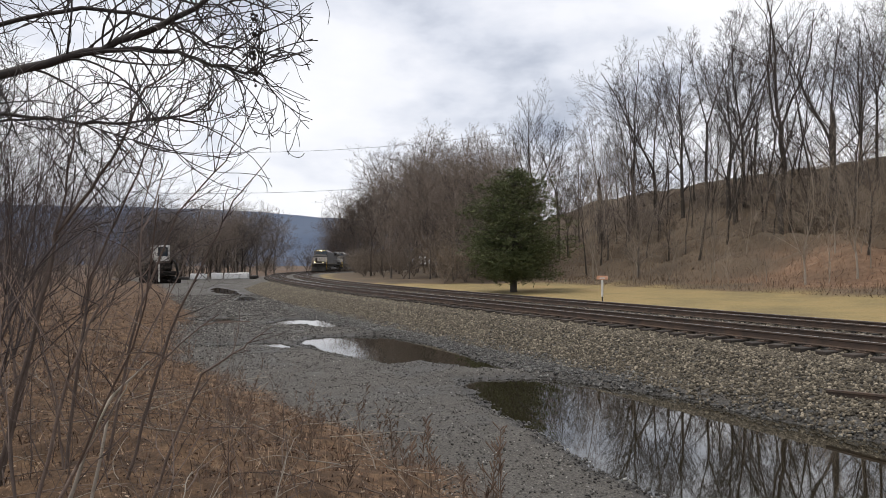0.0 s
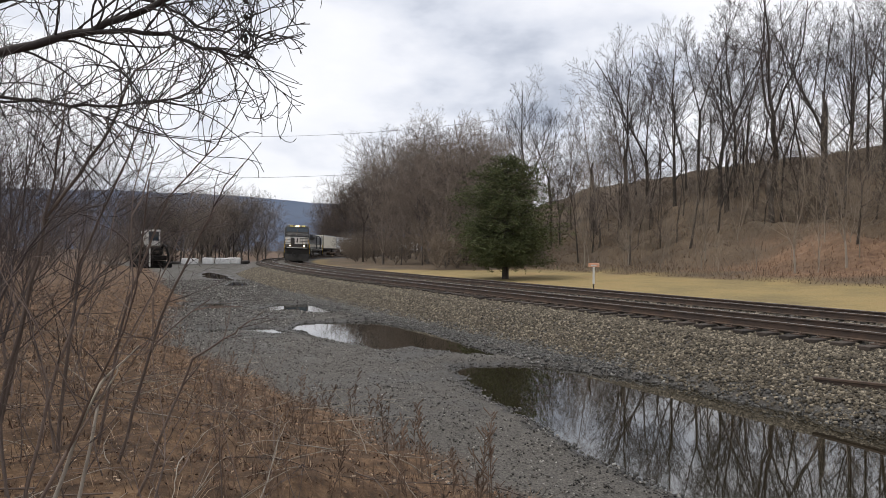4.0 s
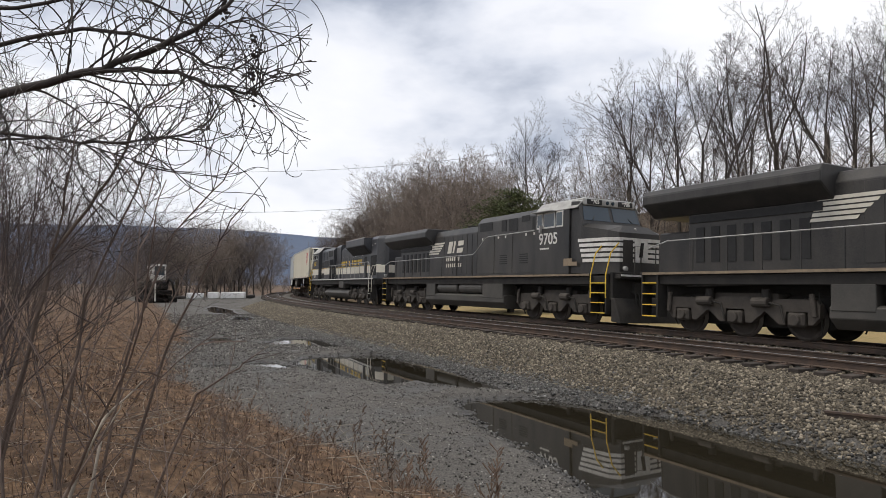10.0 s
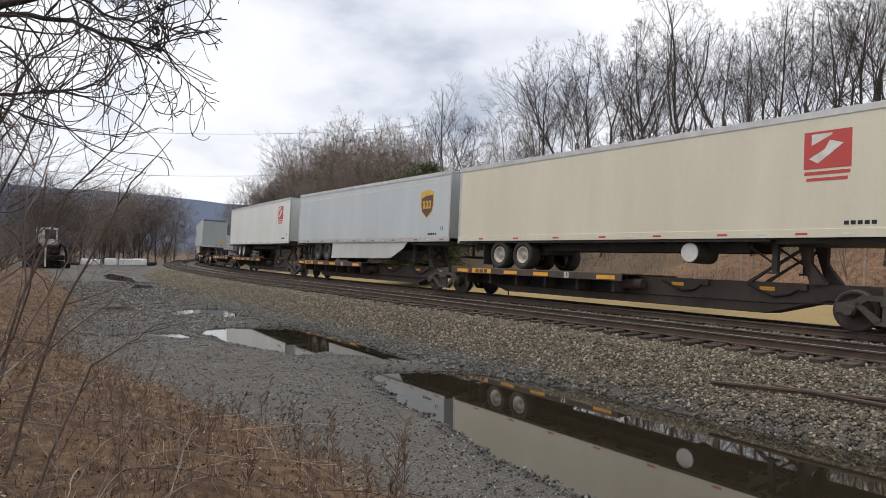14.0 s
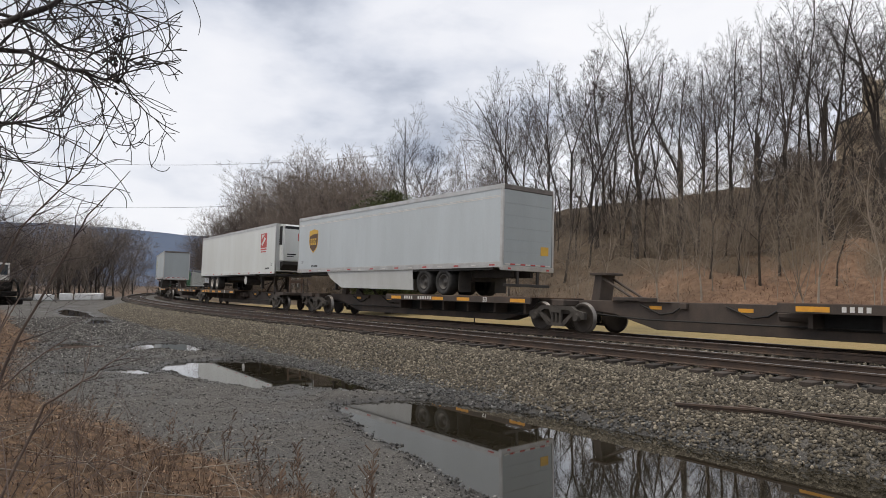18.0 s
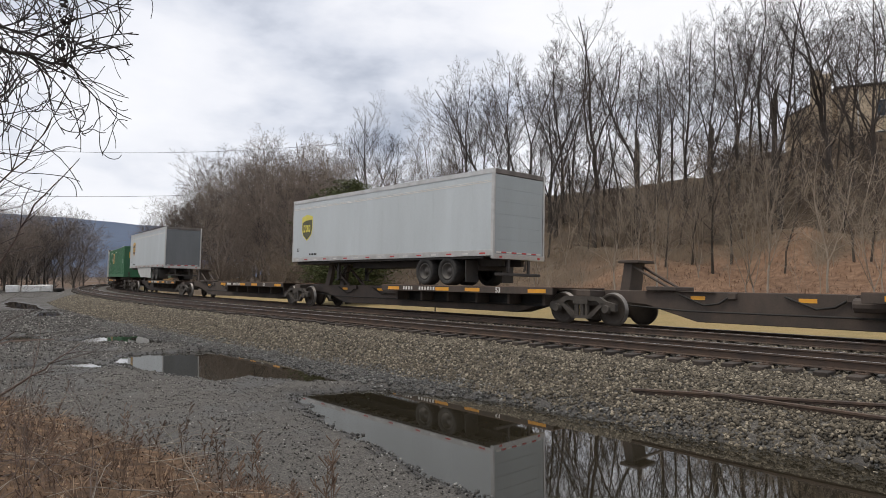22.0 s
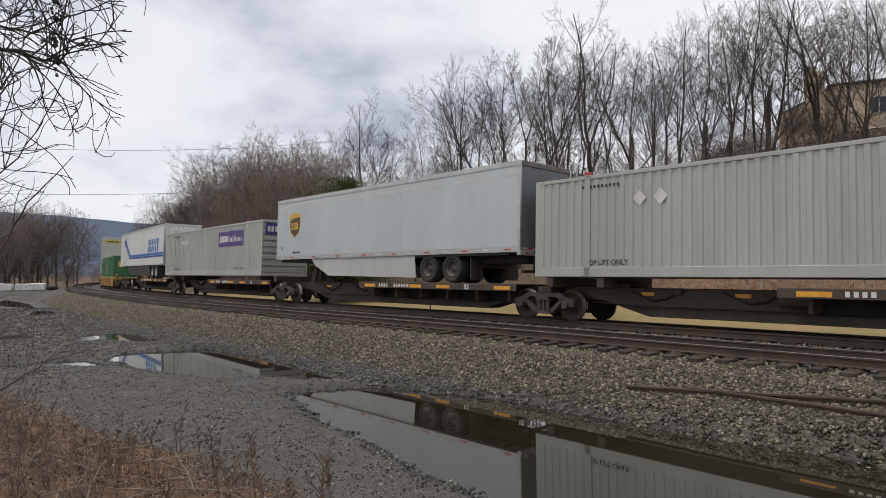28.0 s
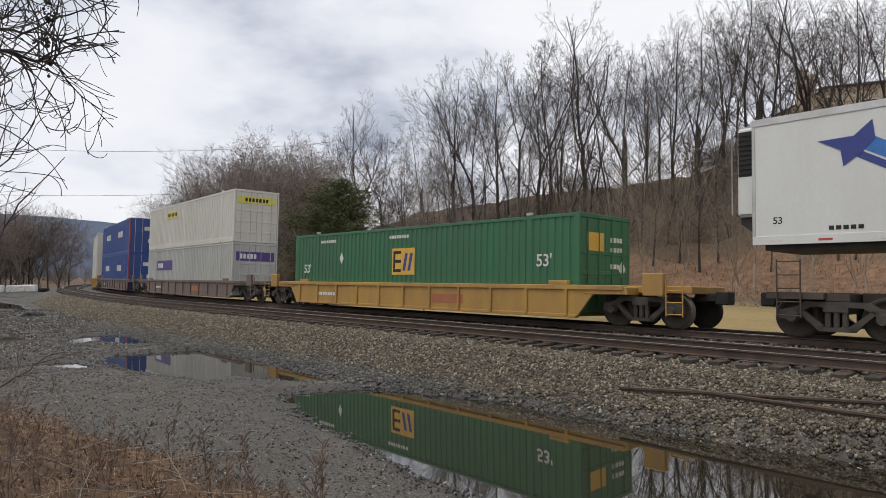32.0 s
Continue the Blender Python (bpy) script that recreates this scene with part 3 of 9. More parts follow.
def bare_tree(seed, height=16.0, girth=0.17, leaders=3, clear=0.35, spread_=0.35, twig=0.0105, counts=(10, 8, 5, 2), lean=0.05, crook=0.06, stubs=0, open_=0.92, reach=0.50):
    """Trunk and crown of a leafless tree: leaders fork off the bole and rise, branches leave them in turn round the axis and curve upwards,
    each order finer than the last. counts: branches on a leader, on a branch and so on; open_: how far they lean out; reach: their length."""
    rnd = random.Random(seed)
    wood, twigs = ([], []), ([], [])
    up = Vector((0, 0, 1))
    way = Vector((rnd.uniform(-lean, lean), rnd.uniform(-lean, lean), 1))
    line, _ = grow(rnd, Vector((0, 0, -0.25)), way, height * clear + 0.25, girth, 6, crook * 0.8, 0.05)
    radii = [girth * (1 - 0.28 * i / 6) for i in range(7)]
    radii[0] = girth * 1.35
    tube(wood[0], wood[1], line, radii, 7)

    def bough(p, d, ln, r0, order):
        pieces = (8, 6, 4, 3, 2)[min(order, 4)]
        r1 = max(r0 * (0.22 if order == 0 else 0.30), twig * 0.55)
        d = d.normalized()
        pts_ = [p]
        for i in range(pieces):
            w = crook * (1.0 + 0.6 * order)
            d = (d + Vector((rnd.gauss(0, w), rnd.gauss(0, w), rnd.gauss(0, w))) + up * (0.03, 0.06, 0.06, 0.03, 0.0)[min(order, 4)]).normalized()
            pts_.append(pts_[-1] + d * (ln / pieces))
        rr_ = [r0 + (r1 - r0) * (i / pieces) ** 0.85 for i in range(pieces + 1)]
        tube(twigs[0], twigs[1], pts_, rr_, (6, 4, 3, 3, 3)[min(order, 4)])
        if order >= len(counts):
            return
        turn = rnd.uniform(0, 6.28)
        n_ = counts[order]
        for i in range(n_):
            t = (0.08 if order == 0 else 0.22) + (0.97 - 0.22) * (i + rnd.uniform(0.1, 0.9)) / n_
            t = min(t, 0.98)
            j = min(int(t * pieces), pieces - 1)
            q = pts_[j].lerp(pts_[j + 1], t * pieces - j)
            axis = (pts_[j + 1] - pts_[j]).normalized()
            turn += 2.4 + rnd.uniform(-0.5, 0.5)
            u = axis.orthogonal().normalized()
            out = u * math.cos(turn) + axis.cross(u) * math.sin(turn)
            bough(q, axis + out * open_ * rnd.uniform(0.7, 1.3) + up * 0.08, ln * (reach if order == 0 else 0.50) * (1.15 - 0.62 * t) * rnd.uniform(0.7, 1.3), max((r0 + (r1 - r0) * t) * 0.55, twig * 0.8), order + 1)

    a0 = rnd.uniform(0, 6.28)
    rest = height * (1 - clear)
    for i in range(leaders):
        a = a0 + 6.283 * i / leaders + rnd.uniform(-0.4, 0.4)
        k = 0.25 if i == 0 and leaders > 2 else 1.0
        w = Vector((math.cos(a), math.sin(a), 0)) * spread_ * k * rnd.uniform(0.7, 1.2) + (line[-1] - line[-2]).normalized()
        start = line[-1] if i < 2 else line[5].lerp(line[6], rnd.random())
        bough(start, w, rest * (1.0 if i == 0 else rnd.uniform(0.72, 0.98)), radii[-1] * (0.82 if i == 0 else 0.62), 0)
    # low side branches and dead stubs on the bole
    for i in range(stubs):
        j = rnd.randint(2, 5)
        a = rnd.uniform(0, 6.28)
        if i % 2:
            bough(line[j], Vector((math.cos(a), math.sin(a), rnd.uniform(0.2, 0.8))), height * rnd.uniform(0.07, 0.16), girth * 0.18, max(1, len(counts) - 2))
        else:
            bough(line[max(j, 3)], Vector((math.cos(a), math.sin(a), rnd.uniform(0.5, 1.1))), height * rnd.uniform(0.20, 0.36), girth * 0.34, min(1, len(counts) - 1))
    k = height / max(q.z for q in twigs[0])
    return tuple(([q * k for q in vs], fs) for vs, fs in (wood, twigs))


def snag(seed, height):
    """A dead broken trunk with a jagged top and a stub or two."""
    rnd = random.Random(seed)
    wood = ([], [])
    line, radii = grow(rnd, Vector((0, 0, -0.25)), Vector((rnd.uniform(-.06, .06), rnd.uniform(-.06, .06), 1)), height, 0.2, 8, 0.05, 0.03)
    tube(wood[0], wood[1], line, [0.24 - 0.010 * i for i in range(9)], 8)
    for k in range(3):
        i = 8 if k == 0 else rnd.randint(3, 6)
        a = rnd.uniform(0, 6.28)
        tube(wood[0], wood[1], [line[i], line[i] + Vector((math.cos(a) * 0.3, math.sin(a) * 0.3, 0.5)), line[i] + Vector((math.cos(a) * 0.4, math.sin(a) * 0.4, 1.0))], [0.14, 0.09, 0.01], 6)
    return wood


def tree_thing(name, label, category, seed, bark, twig_mat, group="", **form):
    wood, twigs = bare_tree(seed, **form)
    top = new(name, None)
    a = new("trunk", mesh_from("trunk", wood[0], wood[1], [bark], True))
    b_ = new("crown", mesh_from("crown", twigs[0], twigs[1], [twig_mat]))
    a.parent = b_.parent = top
    return tagged(top, label, category, group)


bark_dark = worn("dark_bark", (0.036, 0.029, 0.024), (0.078, 0.064, 0.052), 0.9, 0, 1.2, 18.0, 0.3, 0.6, 0.02, 3.0, 0.3)
bark_grey = worn("grey_bark", (0.075, 0.063, 0.052), (0.130, 0.110, 0.092), 0.9, 0, 1.2, 18.0, 0.3, 0.6, 0.02, 3.0, 0.3)
bark_pale = worn("pale_bark", (0.34, 0.30, 0.25), (0.22, 0.19, 0.155), 0.85, 0, 2.0, 25.0, 0.3, 0.3, 0.01, 2.0, 0.2)
twig_dark = worn("dark_twigs", (0.034, 0.027, 0.024), (0.070, 0.056, 0.048), 0.9, 0, 0.6, 9.0, 0.3, 0, 0, 1, 0.3)
twig_red = worn("reddish_twigs", (0.135, 0.108, 0.090), (0.205, 0.168, 0.140), 0.9, 0, 0.6, 9.0, 0.3, 0, 0, 1, 0.3)
twig_pale = worn("pale_twigs", (0.30, 0.25, 0.20), (0.20, 0.165, 0.13), 0.9, 0, 0.8, 9.0, 0.3, 0, 0, 1, 0.25)

HILL_GROUP = "bare trees on the hillside"
MODELS = [
    tree_thing("bare_tree", "tall leafless hardwood with dark bark on the hillside", "tree", 11, bark_dark, twig_dark, HILL_GROUP, height=16, girth=0.20, leaders=3, clear=0.32, spread_=0.40, stubs=5),
    tree_thing("bare_tree", "tall forked leafless hardwood on the hillside", "tree", 12, bark_dark, twig_dark, HILL_GROUP, height=16, girth=0.22, leaders=2, clear=0.28, spread_=0.34, stubs=5, counts=(12, 8, 5, 2)),
    tree_thing("bare_tree", "slender leafless tree with upswept twigs", "tree", 13, bark_dark, twig_dark, HILL_GROUP, height=16, girth=0.13, leaders=2, clear=0.42, spread_=0.20, stubs=7, counts=(10, 7, 4, 2), open_=0.75, reach=0.42),
    tree_thing("bare_tree", "leafless grey-barked tree with a fine rounded crown", "tree", 14, bark_grey, twig_red, HILL_GROUP, height=16, girth=0.16, leaders=4, clear=0.24, spread_=0.42, stubs=3, counts=(9, 7, 5, 2), open_=0.95),
    tree_thing("bare_tree", "thin leafless pole tree among the woods", "tree", 15, bark_dark, twig_dark, HILL_GROUP, height=16, girth=0.09, leaders=1, clear=0.45, spread_=0.1, stubs=6, counts=(10, 5, 4), open_=0.8, reach=0.30, crook=0.08),
    tree_thing("bare_tree", "broad leafless tree with many pale brown twigs", "tree", 16, bark_grey, twig_red, HILL_GROUP, height=16, girth=0.18, leaders=5, clear=0.12, spread_=0.46, stubs=4, counts=(10, 7, 5, 2), open_=0.9, reach=0.44),
    tree_thing("bare_tree", "crooked leafless hardwood leaning over the slope", "tree", 17, bark_dark, twig_dark, HILL_GROUP, height=16, girth=0.25, leaders=3, clear=0.36, lean=0.14, spread_=0.5, crook=0.13, stubs=4, counts=(7, 5, 5, 2)),
]
brush_twig = worn("brush_twigs", (0.120, 0.095, 0.074), (0.190, 0.152, 0.118), 0.9, 0, 0.6, 9.0, 0.3, 0, 0, 1, 0.35)
SHRUB = [
    tree_thing("shrub", "leafless brown shrub tangle at the foot of the woods", "shrub", 31, bark_grey, brush_twig, "undergrowth on the slope", height=3.4, girth=0.03, leaders=8, clear=0.04, spread_=0.8, twig=0.006, counts=(7, 5, 3), crook=0.10, reach=0.5),
    tree_thing("shrub", "leafless grey brush with many thin stems", "shrub", 32, bark_grey, brush_twig, "undergrowth on the slope", height=3.4, girth=0.03, leaders=10, clear=0.03, spread_=0.55, twig=0.006, counts=(6, 5, 3), crook=0.09, reach=0.45),
]
PALE = [
    tree_thing("pale_sapling", "pale bare sapling with whitish bark before the woods", "sapling", 41, bark_pale, twig_pale, "pale saplings", height=7.5, girth=0.06, leaders=3, clear=0.2, spread_=0.35, twig=0.008, counts=(8, 5, 3), crook=0.09),
    tree_thing("pale_sapling", "pale forked sapling leaning at the lawn's edge", "sapling", 42, bark_pale, twig_pale, "pale saplings", height=7.5, girth=0.05, leaders=3, clear=0.06, lean=0.25, spread_=0.55, twig=0.008, counts=(7, 4, 3), crook=0.10),
]
used = set()


def plant(model, x, y, size, turn, sink=0.0, tilt=(0, 0), wide=1.0):
    """Stands a model (or a copy of it) on the ground, scaled evenly upwards and across."""
    m = Matrix.Translation((x, y, float(ground_z([x], [y])[0]) - sink)) @ Euler((tilt[0], tilt[1], turn)).to_matrix().to_4x4()
    if model.name in used:
        ob = copy_thing(model, m)
    else:
        used.add(model.name)
        model.matrix_basis = m
        ob = model
    ob.scale = (size * wide, size * wide, size)
    return ob


def on_bearing(deg, o):
    """The point at that bearing from the camera which lies o across the track."""
    a = radians(deg)
    lo, hi = 8.0, 260.0
    for _ in range(40):
        mid = (lo + hi) / 2
        if coords([math.sin(a) * mid], [math.cos(a) * mid])[1][0] < o:
            lo = mid
        else:
            hi = mid
    return math.sin(a) * lo, math.cos(a) * lo


def stand(model, deg, o, rise, wide=1.0):
    """Plants a tree whose top stands that many degrees over the eye."""
    x, y = on_bearing(deg, o)
    h = math.hypot(x, y) * math.tan(radians(rise)) + EYE[2] - float(ground_z([x], [y])[0])
    return plant(model, x, y, max(h, 2.5) / 16.0, tr.uniform(0, 6.28), 0.1, (tr.uniform(-.06, .06), tr.uniform(-.06, .06)), wide)


# bearing, distance across, height of the top over the eye in degrees, model
HILL_TREES = (
    (12.5, 35, 22.6, 6),
    (8.7, 34, 20.6, 1),
    (-7.0, 27, 16.4, 0),
    (-4.6, 28, 13.4, 2),
    (-1.2, 30, 14.4, 3),
    (1.4, 34, 18.7, 0),
    (3.2, 36, 18.6, 1),
    (5.3, 35, 19.6, 0),
    (7.1, 37, 20.0, 2),
    (9.9, 36, 21.2, 0),
    (11.2, 33, 18.6, 4),
    (14.5, 37, 18.4, 4),
    (15.9, 36, 20.9, 1),
    (17.7, 38, 19.4, 0),
    (19.6, 36, 20.6, 1),
    (21.3, 37, 21.4, 0),
    (23.6, 35, 23.0, 1),
    (25.4, 38, 22.4, 2),
    (26.5, 31, 22.7, 1),
    (27.9, 38, 21.9, 4),
    (29.6, 34, 22.9, 6),
    (31.2, 36, 22.4, 1),
    (32.8, 34, 22.2, 0),
    (-9.3, 26, 12.5, 3),
    (18.6, 39, 20.0, 2),
    (13.6, 40, 17.0, 4),
    (6.2, 39, 18.0, 4),
    (2.3, 39, 16.5, 4),
    (10.6, 41, 18.5, 2),
    (24.4, 40, 21.0, 2),
    (-2.9, 31, 13.0, 3),
    (34.7, 36, 21.4, 2),
    (37.8, 35, 21.9, 1),
    (40.7, 35, 21.1, 0),
)
tr = random.Random(77)
for deg, o, rise, k in HILL_TREES:
    stand(MODELS[k], deg, o, rise, 1.0 if k in (2, 4) else 0.92)
# thin poles and young trees behind and between them
for i in range(30):
    s, o = tr.uniform(-40, 66), tr.uniform(33, 60)
    x, y = place(s, o)
    plant(MODELS[tr.choice((2, 2, 3, 4, 4, 4))], x, y, tr.uniform(0.34, 0.66), tr.uniform(0, 6.28), 0.1, (tr.uniform(-.09, .09), tr.uniform(-.09, .09)))
for i in range(26):
    x, y = on_bearing(-2 + 38 * (i + tr.random()) / 26, tr.uniform(28, 40))
    plant(MODELS[(4, 2, 4)[i % 3]], x, y, tr.uniform(0.5, 0.95), tr.uniform(0, 6.28), 0.1, (tr.uniform(-.12, .12), tr.uniform(-.12, .12)))
# young trees on the slope
for i in range(16):
    stand(MODELS[(3, 4, 2, 0)[i % 4]], -6.5 + 11 * (i + tr.random()) / 16, tr.uniform(19, 31), tr.uniform(6.5, 12.0))
for i in range(16):
    stand(MODELS[(4, 2)[i % 2]], 4 + 30 * (i + tr.random()) / 16, tr.uniform(22, 32), tr.uniform(9, 16))
# broken dead trunks stand among them
dead_trunks = [new("dead_trunk", mesh_from("dead_trunk", *snag(91 + i, h), [bark_dark], True)) for i, h in enumerate((7.0, 4.5, 9.0))]
for i, (deg, o) in enumerate(((1.8, 31), (9.2, 33), (16.0, 31), (21.5, 34), (12.4, 29), (26.0, 33), (-1.0, 28))):
    x, y = on_bearing(deg, o)
    m = Matrix.Translation((x, y, float(ground_z([x], [y])[0]))) @ Matrix.Rotation(i * 1.1, 4, "Z")
    ob = dead_trunks[i] if i < 3 else copy_thing(dead_trunks[i % 3], m)
    ob.matrix_basis = m
    tagged(ob, "broken dead tree trunk without branches on the hill", "tree", "dead trunks on the hill")
# the wood on the inside of the curve comes down to the track: bearing, height of the crowns' line over the eye in degrees
WOOD_LINE = ((-24.2, 3.2), (-23.6, 5.2), (-22.6, 7.0), (-21.5, 7.8), (-19.1, 9.4), (-16.8, 11.9), (-14.8, 13.0), (-13.4, 12.4), (-12.1, 11.4), (-10.6, 12.2), (-8.6, 11.6))


for i in range(30):
    deg = -24.0 + 15.5 * (i + tr.random() * 0.8) / 30
    stand(MODELS[(3, 5, 3, 0, 5)[i % 5]], deg, tr.uniform(13, 22), float(ramp(deg, WOOD_LINE)) * tr.uniform(0.88, 1.01), tr.uniform(0.95, 1.25))
for i in range(38):
    deg = -24.3 + 16 * (i + tr.random()) / 38
    stand(MODELS[(5, 3, 2)[i % 3]], deg, tr.uniform(9.5, 30), float(ramp(deg, WOOD_LINE)) * tr.uniform(0.45, 0.85), tr.uniform(1.0, 1.3))
for i in range(150):
    s = tr.uniform(-45, 62) if i % 3 else tr.uniform(50, 170)
    o = tr.uniform(17.5, 50) if s < 50 else tr.uniform(8.4, 17)
    if s < 50 and (i % 5 == 0 or (o < 26 and s < 34)):
        o = tr.uniform(28, 46)
    x, y = place(s, o)
    plant(SHRUB[i % 2], x, y, tr.uniform(0.5, 1.1) if s < 50 else tr.uniform(0.9, 1.9), tr.uniform(0, 6.28), wide=tr.uniform(1.3, 2.3) if s < 50 else 1.3)
for i in range(108):
    x, y = place(tr.uniform(-45, 62), tr.uniform(26.5, 46))
    plant(SHRUB[i % 2], x, y, tr.uniform(0.5, 1.1), tr.uniform(0, 6.28), wide=tr.uniform(1.3, 2.1))
for deg, o, h, k in ((4.2, 17.5, 6.5, 1), (7.4, 18.5, 5.0, 0), (14.0, 17.5, 8.5, 0), (15.5, 18.4, 6.0, 1), (17.3, 19.5, 9.0, 0), (24.6, 18.5, 8.5, 1), (25.6, 19.0, 9.5, 0), (11.0, 16.9, 3.2, 1), (8.6, 17.2, 3.4, 1),
                     (1.5, 18.0, 4.0, 1), (29.5, 19.5, 9.0, 0), (32.5, 18.5, 8.0, 1), (-1.5, 19.0, 5.0, 0), (20.6, 21.0, 7.5, 1)):
    x, y = on_bearing(deg, o)
    plant(PALE[k], x, y, h / 7.5, tr.uniform(0, 6.28), 0.1)
for i in range(22):
    x, y = on_bearing(-3 + 38 * (i + tr.random()) / 22, tr.uniform(16.8, 25))
    plant(PALE[i % 2], x, y, tr.uniform(0.45, 1.25), tr.uniform(0, 6.28), 0.1, wide=tr.uniform(0.5, 0.8))
for i in range(30):
    a, d = radians(tr.uniform(-46, -24.8)), tr.uniform(118, 210)
    plant(MODELS[(5, 3, 2)[i % 3]], math.sin(a) * d, math.cos(a) * d, tr.uniform(0.28, 0.46), tr.uniform(0, 6.28), 0.1, wide=tr.uniform(1.2, 1.7))
# far clumps beyond the bend and the road's end
for i in range(75):
    a = radians(tr.uniform(-60, -31.5))
    d = tr.uniform(135, 420) if i > 40 else tr.uniform(135, 230)
    plant(MODELS[tr.choice((3, 5, 5, 0, 2))], math.sin(a) * d, math.cos(a) * d, tr.uniform(0.5, 0.95), tr.uniform(0, 6.28), 0.1, wide=1.1)
for i in range(16):
    a, d = radians(-39 + i * 0.55 + tr.uniform(-.3, .3)), tr.uniform(112, 132)
    plant(MODELS[(0, 3, 1, 5)[i % 4]], math.sin(a) * d, math.cos(a) * d, tr.uniform(0.72, 0.98), i * 1.7, 0.1, wide=tr.uniform(1.0, 1.25))
for i in range(12):
    a = radians(-37.5 + i * 0.65 + tr.uniform(-.5, .5))
    plant(MODELS[(5, 3)[i % 2]], math.sin(a) * 126, math.cos(a) * (126 + i), tr.uniform(0.8, 0.95), i * 1.3, 0.1, wide=1.2)
for i in range(36):
    a = radians(tr.uniform(-64, -23))
    d = tr.uniform(170, 260) if a > radians(-30) else tr.uniform(110, 200) if a > radians(-40) else tr.uniform(45, 150)
    plant(SHRUB[i % 2], math.sin(a) * d, math.cos(a) * d, tr.uniform(0.9, 1.8), tr.uniform(0, 6.28), wide=1.6)


# ---- evergreen ----
def evergreen():
    rnd = random.Random(5)
    top = tagged(new("evergreen_tree", None), "dark green bushy conifer standing alone on the lawn", "conifer")
    H = 7.8
    wood = ([], [])
    tube(wood[0], wood[1], [Vector((0, 0, -0.2)), Vector((0.05, 0, 2.5)), Vector((0, 0.05, 5.2)), Vector((0.02, 0, H))], [0.17, 0.13, 0.08, 0.02], 8)
    nv, nf = [], []
    for i in range(470):
        f = rnd.random() ** 1.1
        z = 0.9 + (H - 0.9) * f
        a = rnd.uniform(0, 6.283)
        bulge = 1.0 + 0.16 * math.sin(3 * a + 5 * f) + 0.12 * math.sin(5 * a - 11 * f)
        girth = (0.62 + 0.38 * math.sin(1.5708 * f / 0.38)) if f < 0.38 else max(0.0, 1 - ((f - 0.38) / 0.64) ** 1.9) ** 0.8
        reach = (2.35 * girth + 0.25) * rnd.uniform(0.55, 1.12) * bulge
        out = Vector((math.cos(a), math.sin(a), rnd.uniform(0.1, 0.55)))
        line, radii = grow(rnd, Vector((0, 0, z - 0.2)), out, reach, 0.022, 5, 0.12, -0.01)
        tube(wood[0], wood[1], line, radii, 3)
        for j in range(8 + int(34 * (1 - f))):
            t = 1 - 0.72 * rnd.random() ** 1.3
            k = min(int(t * 5), 4)
            p = line[k].lerp(line[k + 1], t * 5 - k)
            sc = 0.5 + 0.5 * (1 - f)
            p = p + Vector((rnd.gauss(0, 0.22), rnd.gauss(0, 0.22), rnd.gauss(0, 0.20))) * sc
            for q in range(6):
                d = (out * 0.5 + Vector((rnd.gauss(0, 0.8), rnd.gauss(0, 0.8), rnd.gauss(0.25, 0.6)))).normalized()
                w = d.cross(Vector((rnd.gauss(0, 1), rnd.gauss(0, 1), rnd.gauss(0, 1)))).normalized() * 0.011
                ln = rnd.uniform(0.09, 0.22)
                b0 = len(nv)
                nv.extend((p - w, p + d * ln * 0.5 + w * 1.4, p + d * ln, p + d * ln * 0.45 - w * 1.4))
                nf.append((b0, b0 + 1, b0 + 2, b0 + 3))
    a = new("trunk", mesh_from("trunk", wood[0], wood[1], [bark_dark], True))
    c = new("crown", mesh_from("crown", nv, nf, [island_material("needles", [(0, (0.048, 0.062, 0.028)), (0.5, (0.088, 0.108, 0.048)), (1, (0.16, 0.165, 0.085))], 0.9, 0.15)]))
    a.parent = c.parent = top
    x, y = -6.35, 42.6
    top.matrix_basis = Matrix.Translation((x, y, rest_z(x, y, 0.05)))
    top.scale = (1.42, 1.42, 1.0)


evergreen()
# a smaller dark evergreen stands inside the wood
for deg, o, size in ((-8.8, 24, 0.62), (-10.6, 22, 0.5)):
    src = bpy.data.objects["evergreen_tree"]
    x, y = on_bearing(deg, o)
    tagged(copy_thing(src, Matrix.Translation((x, y, rest_z(x, y, 0.0)))), "small dark conifer half hidden among the bare trees").scale = (size, size, size * 1.25)

